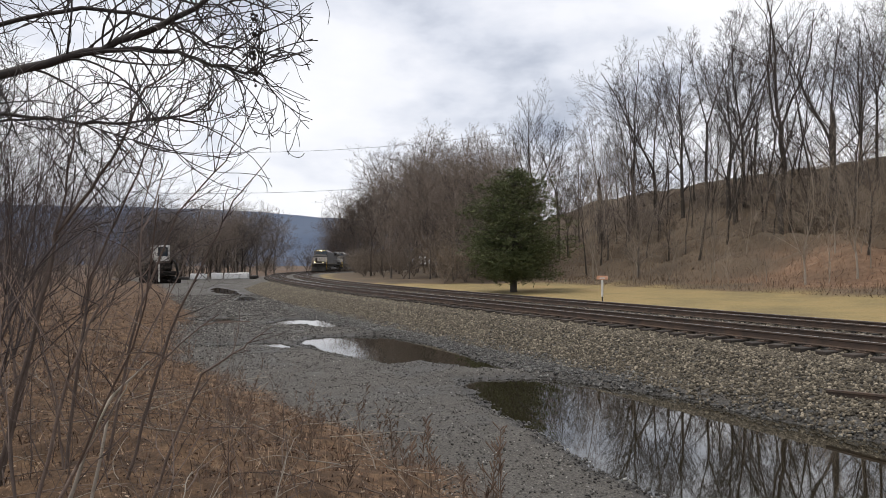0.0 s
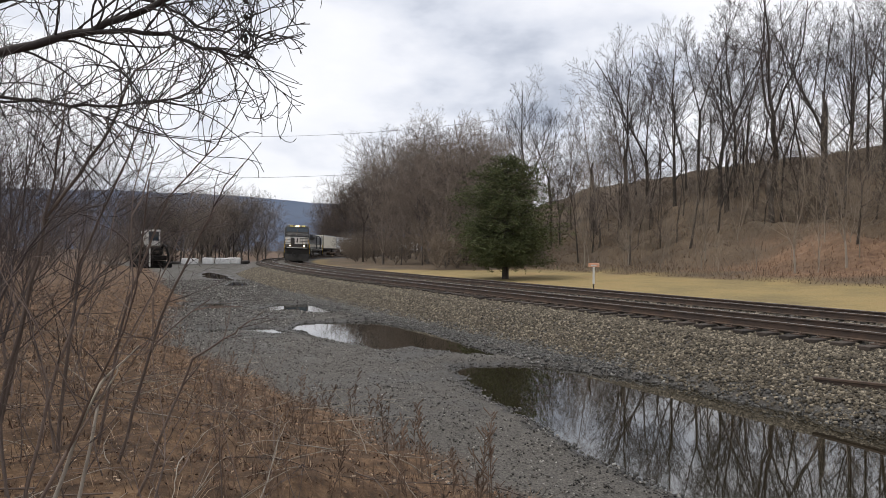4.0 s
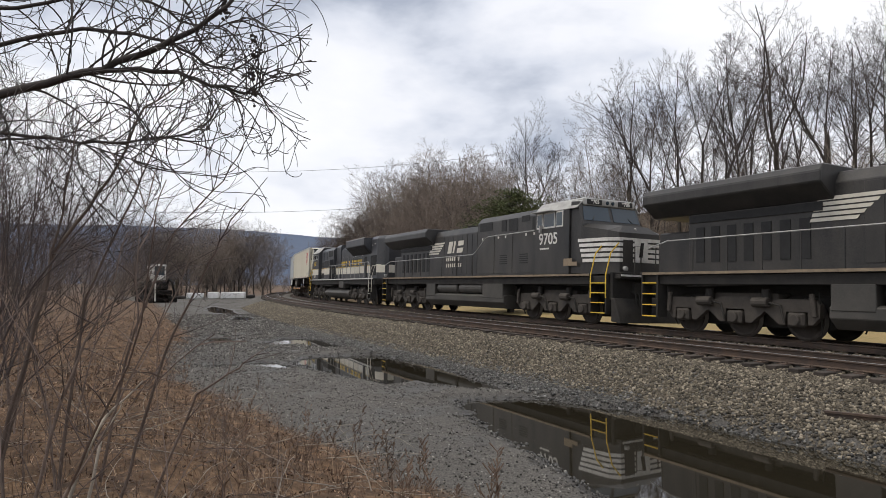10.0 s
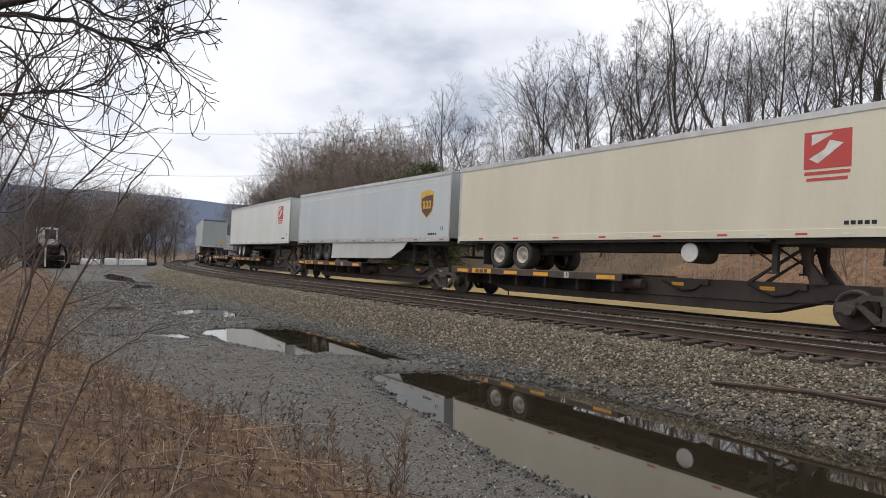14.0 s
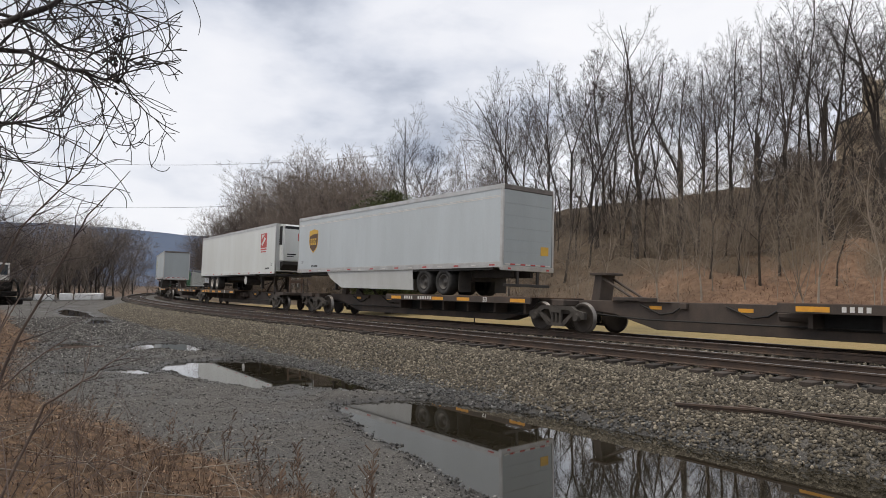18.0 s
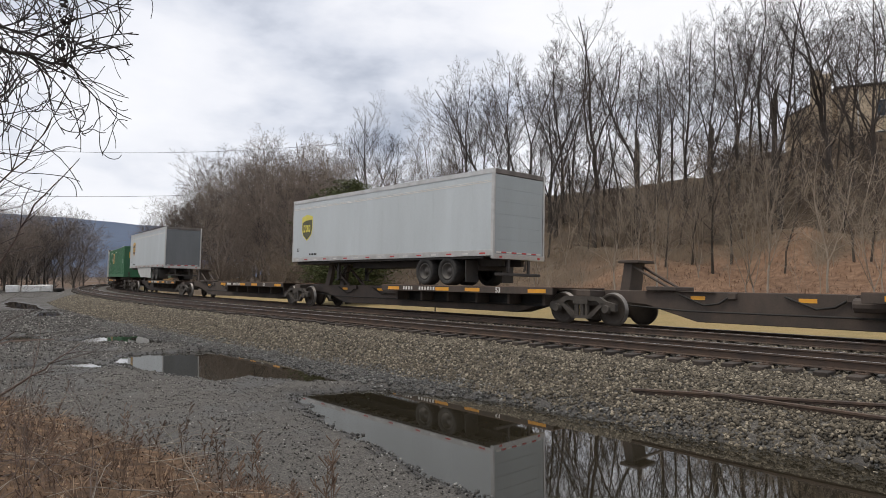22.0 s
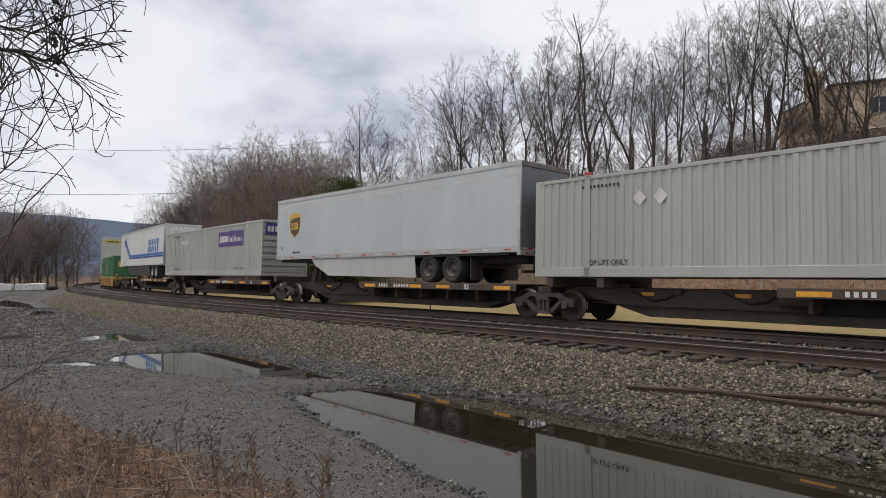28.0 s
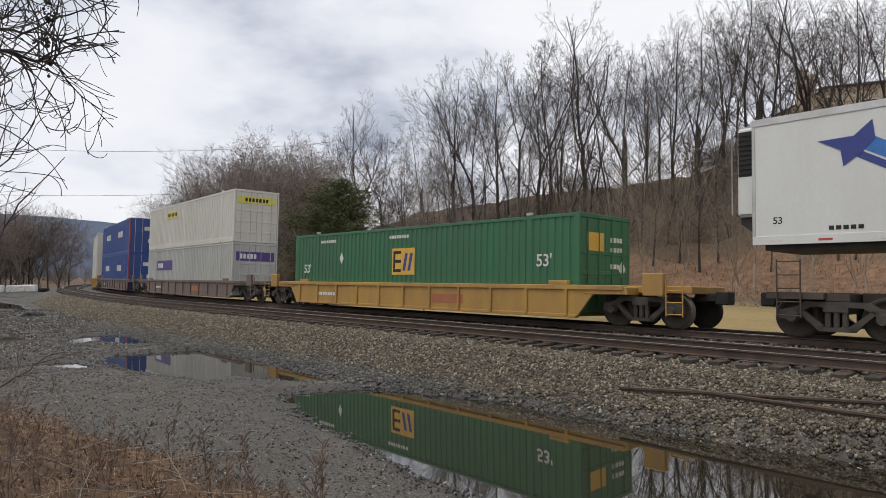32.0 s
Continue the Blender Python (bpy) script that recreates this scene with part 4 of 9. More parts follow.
# ---- brush on the near bank ----
bank_bark = worn("sapling_bark", (0.080, 0.057, 0.046), (0.140, 0.104, 0.084), 0.8, 0, 6.0, 60.0, 0.3, 0.3, 0.003, 2.0, 0.3)
bank_twig = worn("sapling_twigs", (0.040, 0.029, 0.027), (0.085, 0.062, 0.055), 0.8, 0, 6.0, 30.0, 0.3, 0, 0, 1, 0.3)
dark_limb = worn("dark_limb_bark", (0.018, 0.014, 0.013), (0.042, 0.034, 0.030), 0.8, 0, 8.0, 70.0, 0.3, 0.4, 0.003, 1.0, 0.2)
THICKET = [
    tree_thing("sapling", "leafless thicket sapling with reddish twigs on the bank", "sapling", 61, bank_bark, bank_twig, "saplings on the bank", height=5.5, girth=0.030, leaders=5, clear=0.10, spread_=0.40, twig=0.0036, counts=(8, 6, 3), crook=0.08, reach=0.45),
    tree_thing("sapling", "leafless forked sapling with fine twigs on the bank", "sapling", 62, bank_bark, bank_twig, "saplings on the bank", height=5.5, girth=0.026, leaders=4, clear=0.08, lean=0.3, spread_=0.45, twig=0.0034, counts=(7, 6, 3), crook=0.09, reach=0.45),
    tree_thing("sapling", "thin bare whip with few side twigs on the bank", "sapling", 63, bank_bark, bank_twig, "saplings on the bank", height=3.2, girth=0.013, leaders=2, clear=0.3, lean=0.4, spread_=0.3, twig=0.003, counts=(6, 4), crook=0.08),
]
for deg, d, size, k in ((-59, 7.2, 0.9, 0), (-53, 8.6, 0.85, 1), (-49.5, 7.6, 0.72, 0), (-56, 10.5, 1.0, 1), (-47, 11, 0.9, 0), (-51, 14, 1.25, 0), (-45.5, 16, 1.1, 1), (-48, 20, 1.3, 0), (-43.5, 22, 1.2, 1),
                        (-54, 18, 1.4, 0), (-58, 14, 1.3, 1), (-62, 10, 1.2, 0), (-46, 28, 1.4, 1), (-50, 32, 1.5, 0), (-42.5, 34, 1.25, 0), (-55, 26, 1.5, 0), (-60, 22, 1.5, 1),
                        (-44, 6.2, 0.8, 2), (-41, 7.5, 0.7, 2), (-47, 5.4, 0.9, 2), (-38.5, 7.8, 0.55, 2), (-52, 5.0, 1.0, 2), (-43, 9.5, 0.95, 2), (-40.5, 12, 0.9, 2), (-45, 40, 1.6, 0), (-49, 44, 1.7, 1), (-53, 40, 1.7, 0), (-41.5, 46, 1.4, 1),
                        (-57, 36, 1.7, 1), (-62, 32, 1.7, 0), (-40, 58, 1.5, 0), (-44, 60, 1.8, 1), (-48, 60, 1.9, 0)):
    a = radians(deg)
    plant(THICKET[k], math.sin(a) * d, math.cos(a) * d, size, tr.uniform(0, 6.28), 0.03, (tr.uniform(-.1, .1), tr.uniform(0, .2)))


whip_bark = worn("whip_bark", (0.150, 0.112, 0.092), (0.085, 0.062, 0.052), 0.8, 0, 6.0, 60.0, 0.3, 0.3, 0.003, 2.0, 0.35)
WHIPS = [tree_thing("sapling", "thin arching brown whip rising out of the dead grass", "sapling", 160 + i, whip_bark, whip_bark, "whips on the bank", height=2.2, girth=0.0085, leaders=2, clear=0.45, lean=0.75, spread_=0.45, twig=0.0026, counts=(3, 2), crook=0.08) for i in range(4)]
for i in range(44):
    a, d = radians(-60 + 34 * (i + tr.random()) / 44), tr.uniform(3.0, 8.5)
    plant(WHIPS[i % 4], math.sin(a) * d, math.cos(a) * d, tr.uniform(0.45, 0.95) if a < radians(-40) else tr.uniform(0.35, 0.55), tr.uniform(0, 6.28), 0.03, (tr.uniform(-.3, .3), tr.uniform(-.1, .5)))


def from_eye(t_head, t_tilt, right, up, depth):
    """A point by its tangents right and up of a level view along a heading, at a depth."""
    h = radians(t_head)
    f, r = Vector((math.sin(h), math.cos(h), 0)), Vector((math.cos(h), -math.sin(h), 0))
    return Vector(EYE) + (f + r * right + Vector((0, 0, up + math.tan(radians(t_tilt))))) * depth


SPRAY_WAY = Vector((math.sin(radians(-14.5)), math.cos(radians(-14.5)), 0))
SPRAY_SIDE = Vector((math.cos(radians(-14.5)), -math.sin(radians(-14.5)), 0))


def arch(rnd, v, f, p, d, ln, r, depth):
    """A long thin shoot that bends one way, with a few shoots of its own."""
    axis = d.cross(Vector((rnd.gauss(0, 0.4), rnd.gauss(0, 0.4), 1))).normalized()
    bend = rnd.uniform(0.10, 0.40) * rnd.choice((-1, 1))
    line = [p]
    steps_ = 11
    for i in range(steps_):
        if i == 7 and rnd.random() < 0.5:
            bend = -bend * 1.3
        d = (Matrix.Rotation(bend * 0.55, 3, axis) @ d + Vector((rnd.gauss(0, .06), rnd.gauss(0, .06), rnd.gauss(0, .06)))).normalized()
        line.append(line[-1] + d * (ln / steps_))
        away = line[-1] - Vector(EYE)
        if away.dot(SPRAY_SIDE) > -0.205 * away.dot(SPRAY_WAY):
            break
    tube(v, f, line, [max(r * (1 - 0.7 * i / steps_), 0.0026) for i in range(len(line))], 4)
    if depth and len(line) > 4:
        for _ in range(rnd.randint(0, 3)):
            j = rnd.randint(2, len(line) - 2)
            dd = (line[j + 1] - line[j]).normalized()
            arch(rnd, v, f, line[j], (dd + Vector((rnd.gauss(0, .5), rnd.gauss(0, .5), rnd.gauss(0.05, .5)))).normalized(), ln * rnd.uniform(0.3, 0.6), r * 0.65, depth - 1)


def overhanging_limb():
    """The dark branch that reaches into the view from a tree beside the camera, with drooping twigs and old seed clusters."""
    rnd = random.Random(21)
    top = tagged(new("overhanging_branch", None), "dark bare branch with drooping curly twigs and dried seed clusters", "branch")
    B = lambda r, u, d: from_eye(-14.5, 1.5, r, u, d)
    limbs = (
        ([(-1.05, 0.16, 4.4), (-0.68, 0.255, 4.4), (-0.52, 0.30, 4.4), (-0.41, 0.345, 4.4), (-0.33, 0.40, 4.4), (-0.24, 0.47, 4.5)], 0.036),
        ([(-0.52, 0.30, 4.4), (-0.42, 0.295, 4.4), (-0.34, 0.275, 4.5), (-0.285, 0.265, 4.6), (-0.265, 0.305, 4.6)], 0.018),
        ([(-1.05, 0.33, 5.0), (-0.72, 0.33, 5.0), (-0.55, 0.36, 5.0), (-0.42, 0.34, 5.0), (-0.33, 0.30, 4.9), (-0.27, 0.33, 4.8)], 0.022),
        ([(-1.0, 0.24, 4.8), (-0.66, 0.20, 4.8), (-0.50, 0.185, 4.8), (-0.40, 0.20, 4.8), (-0.35, 0.21, 4.8)], 0.016),
        ([(-1.0, 0.10, 5.2), (-0.72, 0.18, 5.1), (-0.58, 0.19, 5.1), (-0.45, 0.155, 5.1)], 0.014),
        ([(-1.0, 0.42, 4.6), (-0.70, 0.39, 4.6), (-0.50, 0.42, 4.6), (-0.38, 0.37, 4.6), (-0.30, 0.38, 4.6)], 0.018),
        ([(-1.0, 0.36, 4.2), (-0.66, 0.43, 4.2), (-0.50, 0.45, 4.2)], 0.022),
    )
    ends = []
    for k, (line, r0) in enumerate(limbs):
        pts_ = [B(*q) for q in line]
        fine = []
        for i in range(len(pts_) - 1):
            for j in range(5):
                t = j / 5
                p0, p1, p2, p3 = pts_[max(i - 1, 0)], pts_[i], pts_[i + 1], pts_[min(i + 2, len(pts_) - 1)]
                c = 0.5 * ((2 * p1) + (p2 - p0) * t + (2 * p0 - 5 * p1 + 4 * p2 - p3) * t * t + (3 * p1 - p0 - 3 * p2 + p3) * t ** 3)
                fine.append(c + Vector((rnd.gauss(0, .008), rnd.gauss(0, .008), rnd.gauss(0, .008))))
        fine.append(pts_[-1])
        radii = [r0 * (1 - 0.78 * i / (len(fine) - 1)) for i in range(len(fine))]
        v, f = [], []
        tube(v, f, fine, radii, 7)
        ob = new("limb", mesh_from("limb", v, f, [dark_limb], True))
        ob.parent = top
        # twigs leave it at all sides and arch over
        v, f = [], []
        for _ in range(27 if k < 6 else 18):
            i = rnd.randint(3, len(fine) - 2)
            d = (fine[i + 1] - fine[i]).normalized()
            ln = rnd.uniform(0.4, 1.5) * (1.0 - 0.4 * i / len(fine))
            arch(rnd, v, f, fine[i], (d * 0.8 + Vector((rnd.gauss(0, .5), rnd.gauss(0, .4), rnd.gauss(0.1, .6)))).normalized(), ln, max(0.0058, radii[i] * 0.32), 2)
        tw = tagged(new("twig_spray", mesh_from("twig_spray", v, f, [dark_limb])), kind="stuff")
        tw.parent = top
    # long drooping curls at the tip
    for r, u, ln in ((-0.27, 0.40, 0.55), (-0.25, 0.42, 0.6), (-0.29, 0.38, 0.5), (-0.26, 0.36, 0.4), (-0.34, 0.40, 0.7), (-0.38, 0.30, 0.6), (-0.42, 0.25, 0.6), (-0.46, 0.2, 0.6)):
        v, f = [], []
        p = B(r, u, 4.55)
        tl, trd = [p], [0.0035]
        a = rnd.uniform(-0.2, 0.5)
        for i in range(16):
            a -= rnd.uniform(0.02, 0.24) * (1 + (i > 10) * rnd.uniform(-3.0, 1.8))
            tl.append(tl[-1] + (B(1, 0, 1) - B(0, 0, 1)) * (math.cos(a) * ln / 16) + Vector((0, 0, math.sin(a) * ln / 16)))
            trd.append(0.0035 - 0.0001 * i)
        tube(v, f, tl, trd, 4)
        c = new("drooping_twig", mesh_from("drooping_twig", v, f, [dark_limb]))
        c.parent = top
    for r, u, d in ((-0.287, 0.345, 4.55), (-0.283, 0.318, 4.55), (-0.287, 0.292, 4.6), (-0.284, 0.265, 4.6), (-0.33, 0.388, 4.5), (-0.335, 0.398, 4.5)):
        bm = bmesh.new()
        for _ in range(16):
            q = B(r, u, d) + Vector((rnd.gauss(0, .014), rnd.gauss(0, .014), rnd.gauss(0, .035)))
            bmesh.ops.create_icosphere(bm, subdivisions=1, radius=rnd.uniform(.006, .014), matrix=Matrix.Translation(q))
        tagged(part("seed_head", bm, dark_limb, top, "dried black seed head"), kind="stuff")


overhanging_limb()


def rising_stem(name, label, points, r0, mat, twigs_n, seed, twig_len=0.5):
    """A single stem from the ground through given places, with side twigs."""
    rnd = random.Random(seed)
    top = tagged(new(name, None), label, "sapling", "stems on the bank")
    fine = []
    P = [Vector(p) for p in points]
    for i in range(len(P) - 1):
        for j in range(5):
            fine.append(P[i].lerp(P[i + 1], j / 5) + Vector((rnd.gauss(0, .006), rnd.gauss(0, .006), 0)))
    fine.append(P[-1])
    v, f = [], []
    tube(v, f, fine, [r0 * (1 - 0.8 * i / (len(fine) - 1)) for i in range(len(fine))], 7)
    st = new("trunk", mesh_from("trunk", v, f, [mat], True))
    v, f = [], []
    for _ in range(twigs_n):
        i = rnd.randint(int(len(fine) * 0.3), len(fine) - 2)
        d = (fine[i + 1] - fine[i]).normalized()
        tl, trd = grow(rnd, fine[i], d + Vector((rnd.gauss(0, .6), rnd.gauss(0, .6), rnd.gauss(.1, .4))), twig_len * rnd.uniform(.5, 1.4), r0 * 0.35, 6, 0.12, 0.02)
        tube(v, f, tl, [max(q, .0018) for q in trd], 4)
        for _2 in range(2):
            j = rnd.randint(2, 5)
            sl, sr = grow(rnd, tl[j], (tl[j] - tl[j - 1]).normalized() + Vector((rnd.gauss(0, .7), rnd.gauss(0, .7), rnd.gauss(.1, .5))), twig_len * .4, r0 * .2, 4, .15, .02)
            tube(v, f, sl, [max(q, .0014) for q in sr], 3)
    tw = new("crown", mesh_from("crown", v, f, [bank_twig]))
    st.parent = tw.parent = top


def stem_in_view(points, *rest):
    out = []
    for i, (r, u, d) in enumerate(points):
        p = from_eye(-14.5, 1.5, r, u, d)
        if i == 0:
            p.z = rest_z(p.x, p.y, -0.03)
        out.append(p)
    rising_stem("sapling", "slender bare sapling stem rising from the brush on the bank", out, *rest)


stem_in_view([(-0.47, -0.30, 5.2), (-0.41, -0.13, 5.2), (-0.355, -0.01, 5.2), (-0.315, 0.07, 5.2), (-0.262, 0.135, 5.2)], 0.013, bank_bark, 5, 71, 0.4)
stem_in_view([(-0.50, -0.27, 5.6), (-0.455, -0.1, 5.6), (-0.40, 0.05, 5.6), (-0.33, 0.13, 5.6), (-0.28, 0.22, 5.6)], 0.013, bank_bark, 9, 72, 0.5)
stem_in_view([(-0.56, -0.25, 5.4), (-0.53, -0.05, 5.4), (-0.46, 0.11, 5.4), (-0.41, 0.24, 5.4)], 0.015, bank_bark, 10, 73, 0.6)
stem_in_view([(-0.66, -0.15, 5.0), (-0.58, 0.02, 5.0), (-0.50, 0.13, 5.0), (-0.45, 0.24, 5.0), (-0.36, 0.30, 5.0)], 0.018, bank_bark, 10, 74, 0.6)
stem_in_view([(-0.44, -0.24, 4.6), (-0.36, -0.19, 4.55), (-0.30, -0.15, 4.5), (-0.255, -0.117, 4.5)], 0.011, bank_bark, 5, 75, 0.3)
stem_in_view([(-0.63, -0.38, 3.6), (-0.56, -0.20, 3.7), (-0.50, -0.06, 3.8), (-0.47, 0.05, 3.8)], 0.012, bank_bark, 7, 76, 0.4)
stem_in_view([(-0.68, -0.30, 4.5), (-0.60, -0.08, 4.5), (-0.57, 0.08, 4.5), (-0.55, 0.22, 4.5)], 0.016, bank_bark, 9, 77, 0.5)
stem_in_view([(-0.62, -0.36, 3.2), (-0.50, -0.23, 3.25), (-0.44, -0.17, 3.3)], 0.013, bark_pale, 3, 78, 0.3)
stem_in_view([(-0.55, -0.36, 3.3), (-0.50, -0.26, 3.35), (-0.47, -0.20, 3.4)], 0.012, bark_pale, 3, 79, 0.3)

# ---- dead grass, weeds and litter ----
rng = np.random.RandomState(19)
k = 330000
bx = rng.uniform(-26, 6, k)
by = rng.uniform(-2.5, 42, k)
near = np.hypot(bx, by)
bd = brush_distance(bx, by)
az = np.degrees(np.arctan2(bx, by))
keep = (bd < 0.15) & (near > 1.9) & (az > -62) & (az < 45) & (rng.rand(k) < np.clip(5.5 / near, 0.10, 1.0)) & ((bd < -0.5) | (rng.rand(k) < 0.45))
bx, by = bx[keep], by[keep]
bz = ground_z(bx, by)
k = len(bx)


def blades(x, y, z, height, width, lean, rng, mat, name, label):
    k = len(x)
    a = rng.rand(k) * 6.283
    dx, dy = np.cos(a), np.sin(a)
    la, ll = rng.rand(k) * 6.283, lean * rng.rand(k) * height
    lx, ly = np.cos(la) * ll, np.sin(la) * ll
    v = np.zeros((k, 6, 3))
    for j, (along_, up_, wide_) in enumerate(((0.0, 0.0, 1.0), (0.42, 0.62, 0.8), (1.0, 1.0, 0.15))):
        for q in (0, 1):
            w = width * wide_ * (2 * q - 1)
            v[:, 2 * j + q] = np.stack([x + lx * along_ + dx * w, y + ly * along_ + dy * w, z - 0.01 + (height + 0.01) * up_], -1)
    f = np.array([[0, 1, 3, 2], [2, 3, 5, 4]])[None] + 6 * np.arange(k)[:, None, None]
    return tagged(new(name, quick_mesh(name, v.reshape(-1, 3), f.reshape(-1, 4), mat)), label, "dead grass", kind="stuff")


dead_mat = island_material("dead_grass", [(0, (0.040, 0.026, 0.020)), (0.35, (0.120, 0.076, 0.052)), (0.7, (0.215, 0.142, 0.096)), (0.92, (0.37, 0.265, 0.180)), (1, (0.54, 0.43, 0.31))], 0.9, 0.2)
clump = waves(bx, by, 1.3, 61)
hh = (0.03 + 0.13 * rng.rand(k) ** 3.5) * np.clip(1 + 0.7 * clump, 0.4, 1.9)
blades(bx, by, bz, hh, (0.0016 + 0.0020 * rng.rand(k)) * np.clip(np.hypot(bx, by) / 5, 1, 3), 1.5, rng, dead_mat, "dead_grass", "brown matted dead grass and weeds covering the bank")
k2 = 150000
lx_, ly_ = rng.uniform(-22, 5, k2), rng.uniform(-2, 34, k2)
ln_ = np.hypot(lx_, ly_)
keep = (brush_distance(lx_, ly_) < 0.1) & (ln_ > 1.9) & (np.degrees(np.arctan2(lx_, ly_)) > -62) & (rng.rand(k2) < np.clip(10.0 / ln_, 0.15, 1.0))
lx_, ly_ = lx_[keep], ly_[keep]
lz_ = ground_z(lx_, ly_) + 0.012 + 0.03 * rng.rand(len(lx_))
R = random_turns(rng, len(lx_))
leaf = np.array(((-1, -0.6, 0.12), (1, -0.5, -0.1), (0.9, 0.6, 0.15), (-0.9, 0.55, -0.1))) * 0.015
v = np.einsum("kij,vj->kvi", R, leaf) * (0.5 + 0.9 * rng.rand(len(lx_), 1, 1)) * np.array((1, 1, 0.55))
v += np.stack([lx_, ly_, lz_], -1)[:, None]
litter_mat = island_material("leaf_litter", [(0, (0.030, 0.018, 0.013)), (0.45, (0.105, 0.062, 0.040)), (0.8, (0.225, 0.138, 0.088)), (0.95, (0.36, 0.25, 0.17)), (1, (0.50, 0.41, 0.31))], 0.85, 0.25)
tagged(new("leaf_litter", quick_mesh("leaf_litter", v.reshape(-1, 3), (np.array([[0, 1, 2, 3]])[None] + 4 * np.arange(len(lx_))[:, None, None]).reshape(-1, 4), litter_mat)),
       "fallen brown leaves lying over the bank", "leaf litter", kind="stuff")


def weed(seed):
    """A dry weed: a few upright stalks with short side stems and seed heads."""
    rnd = random.Random(seed)
    v, f = [], []
    for _ in range(rnd.randint(2, 4)):
        h = rnd.uniform(0.35, 0.75)
        line, radii = grow(rnd, Vector((rnd.gauss(0, .04), rnd.gauss(0, .04), -0.02)), Vector((rnd.gauss(0, .15), rnd.gauss(0, .15), 1)), h, 0.004, 7, 0.05, 0.03)
        tube(v, f, line, [max(r, .0016) for r in radii], 4)
        for j in range(14):
            t = rnd.uniform(0.35, 1)
            i = min(int(t * 7), 6)
            p = line[i].lerp(line[i + 1], t * 7 - i)
            a = rnd.uniform(0, 6.28)
            sl, sr = grow(rnd, p, Vector((math.cos(a), math.sin(a), 1.1)), rnd.uniform(.03, .09), .0026, 2, .1, .1)
            tube(v, f, sl, [.002, .0035, .0045], 4)
    return v, f


weed_mat = worn("dry_weed", (0.105, 0.068, 0.048), (0.17, 0.115, 0.080), 0.9, 0, 4.0, 50.0, 0.3, 0, 0, 1, 0.35)
weeds = [tagged(new("dry_weed", mesh_from("dry_weed", *weed(i), [weed_mat])), "dry dark brown weed stalk with seed heads at the road's edge", "weed", "dry weeds on the bank") for i in range(4)]
wr = random.Random(8)
spots = [(-1.75, 6.3), (-1.5, 5.9), (-2.0, 6.7), (-2.6, 7.3), (-2.3, 6.9), (-3.0, 7.7), (-1.2, 5.6), (-3.4, 7.4), (-0.9, 5.3), (-2.8, 6.6), (-3.6, 8.2), (-4.2, 8.6)]
spots += [(-0.3 - 9 * wr.random() ** 1.2, 0) for _ in range(34)]
for i, (px, py) in enumerate(spots):
    if i >= 12:
        py = 4.6 - px * 0.98 - wr.random() * 3.2
        if math.hypot(px, py) < 3.2 or brush_distance([px], [py])[0] > 0.2:
            continue
    m = Matrix.Translation((px, py, rest_z(px, py, 0))) @ Euler((wr.uniform(-.12, .12), wr.uniform(-.12, .12), wr.uniform(0, 6.28))).to_matrix().to_4x4()
    ob = weeds[i] if i < 4 else copy_thing(weeds[i % 4], m)
    ob.matrix_basis = m
    sc = wr.uniform(0.6, 1.15) if i >= 12 else wr.uniform(0.9, 1.25)
    ob.scale = (sc, sc, sc)
# a bleached vine loop lying at the edge of the gravel
v, f = [], []
tube(v, f, [Vector((-1.98 + 0.28 * math.cos(a) + 0.1 * math.sin(3 * a), 6.95 + 0.42 * math.sin(a), rest_z(-1.98 + 0.28 * math.cos(a), 6.95 + 0.42 * math.sin(a), 0.03 + 0.03 * math.sin(2 * a)))) for a in [2.2 + i * 0.27 for i in range(18)]],
     [0.007 - 0.0002 * i for i in range(18)], 5)
tagged(new("vine", mesh_from("vine", v, f, [bark_pale], True)), "bleached dry vine curled on the gravel edge", "vine")
# rank tan grass where the hill meets the lawn
k3 = 80000
s3, o3 = rng.uniform(-45, 70, k3), 13.6 + 30 * rng.rand(k3) ** 1.4
o3[:5000] = 26.1 + rng.normal(0, 0.25, 5000)
x3, y3 = places(s3, o3)
red3 = rng.rand(k3) < bracken_cover(x3, y3, s3, o3)
z3 = ground_z(x3, y3)
h3 = (0.07 + 0.38 * rng.rand(k3) ** 3) * np.clip(0.3 + (o3 - 13.4) * 0.25, 0.3, 1)
brush_mat = island_material("hill_brush", [(0, (0.060, 0.043, 0.030)), (0.5, (0.125, 0.088, 0.058)), (0.85, (0.21, 0.150, 0.096)), (1, (0.34, 0.26, 0.175))], 0.9, 0.2)
bracken_mat = island_material("dead_bracken", [(0, (0.075, 0.044, 0.030)), (0.5, (0.165, 0.096, 0.060)), (0.85, (0.27, 0.168, 0.108)), (1, (0.40, 0.29, 0.20))], 0.9, 0.2)
for mask, mat, name, text in ((~red3, brush_mat, "dead_brush", "tan dead brush and long grass along the foot of the hill"), (red3, bracken_mat, "dead_bracken", "reddish brown dead bracken on the lower slope")):
    k = int(mask.sum())
    blades(x3[mask], y3[mask], z3[mask], h3[mask], 0.006 + 0.008 * rng.rand(k), 1.6, rng, mat, name, text)


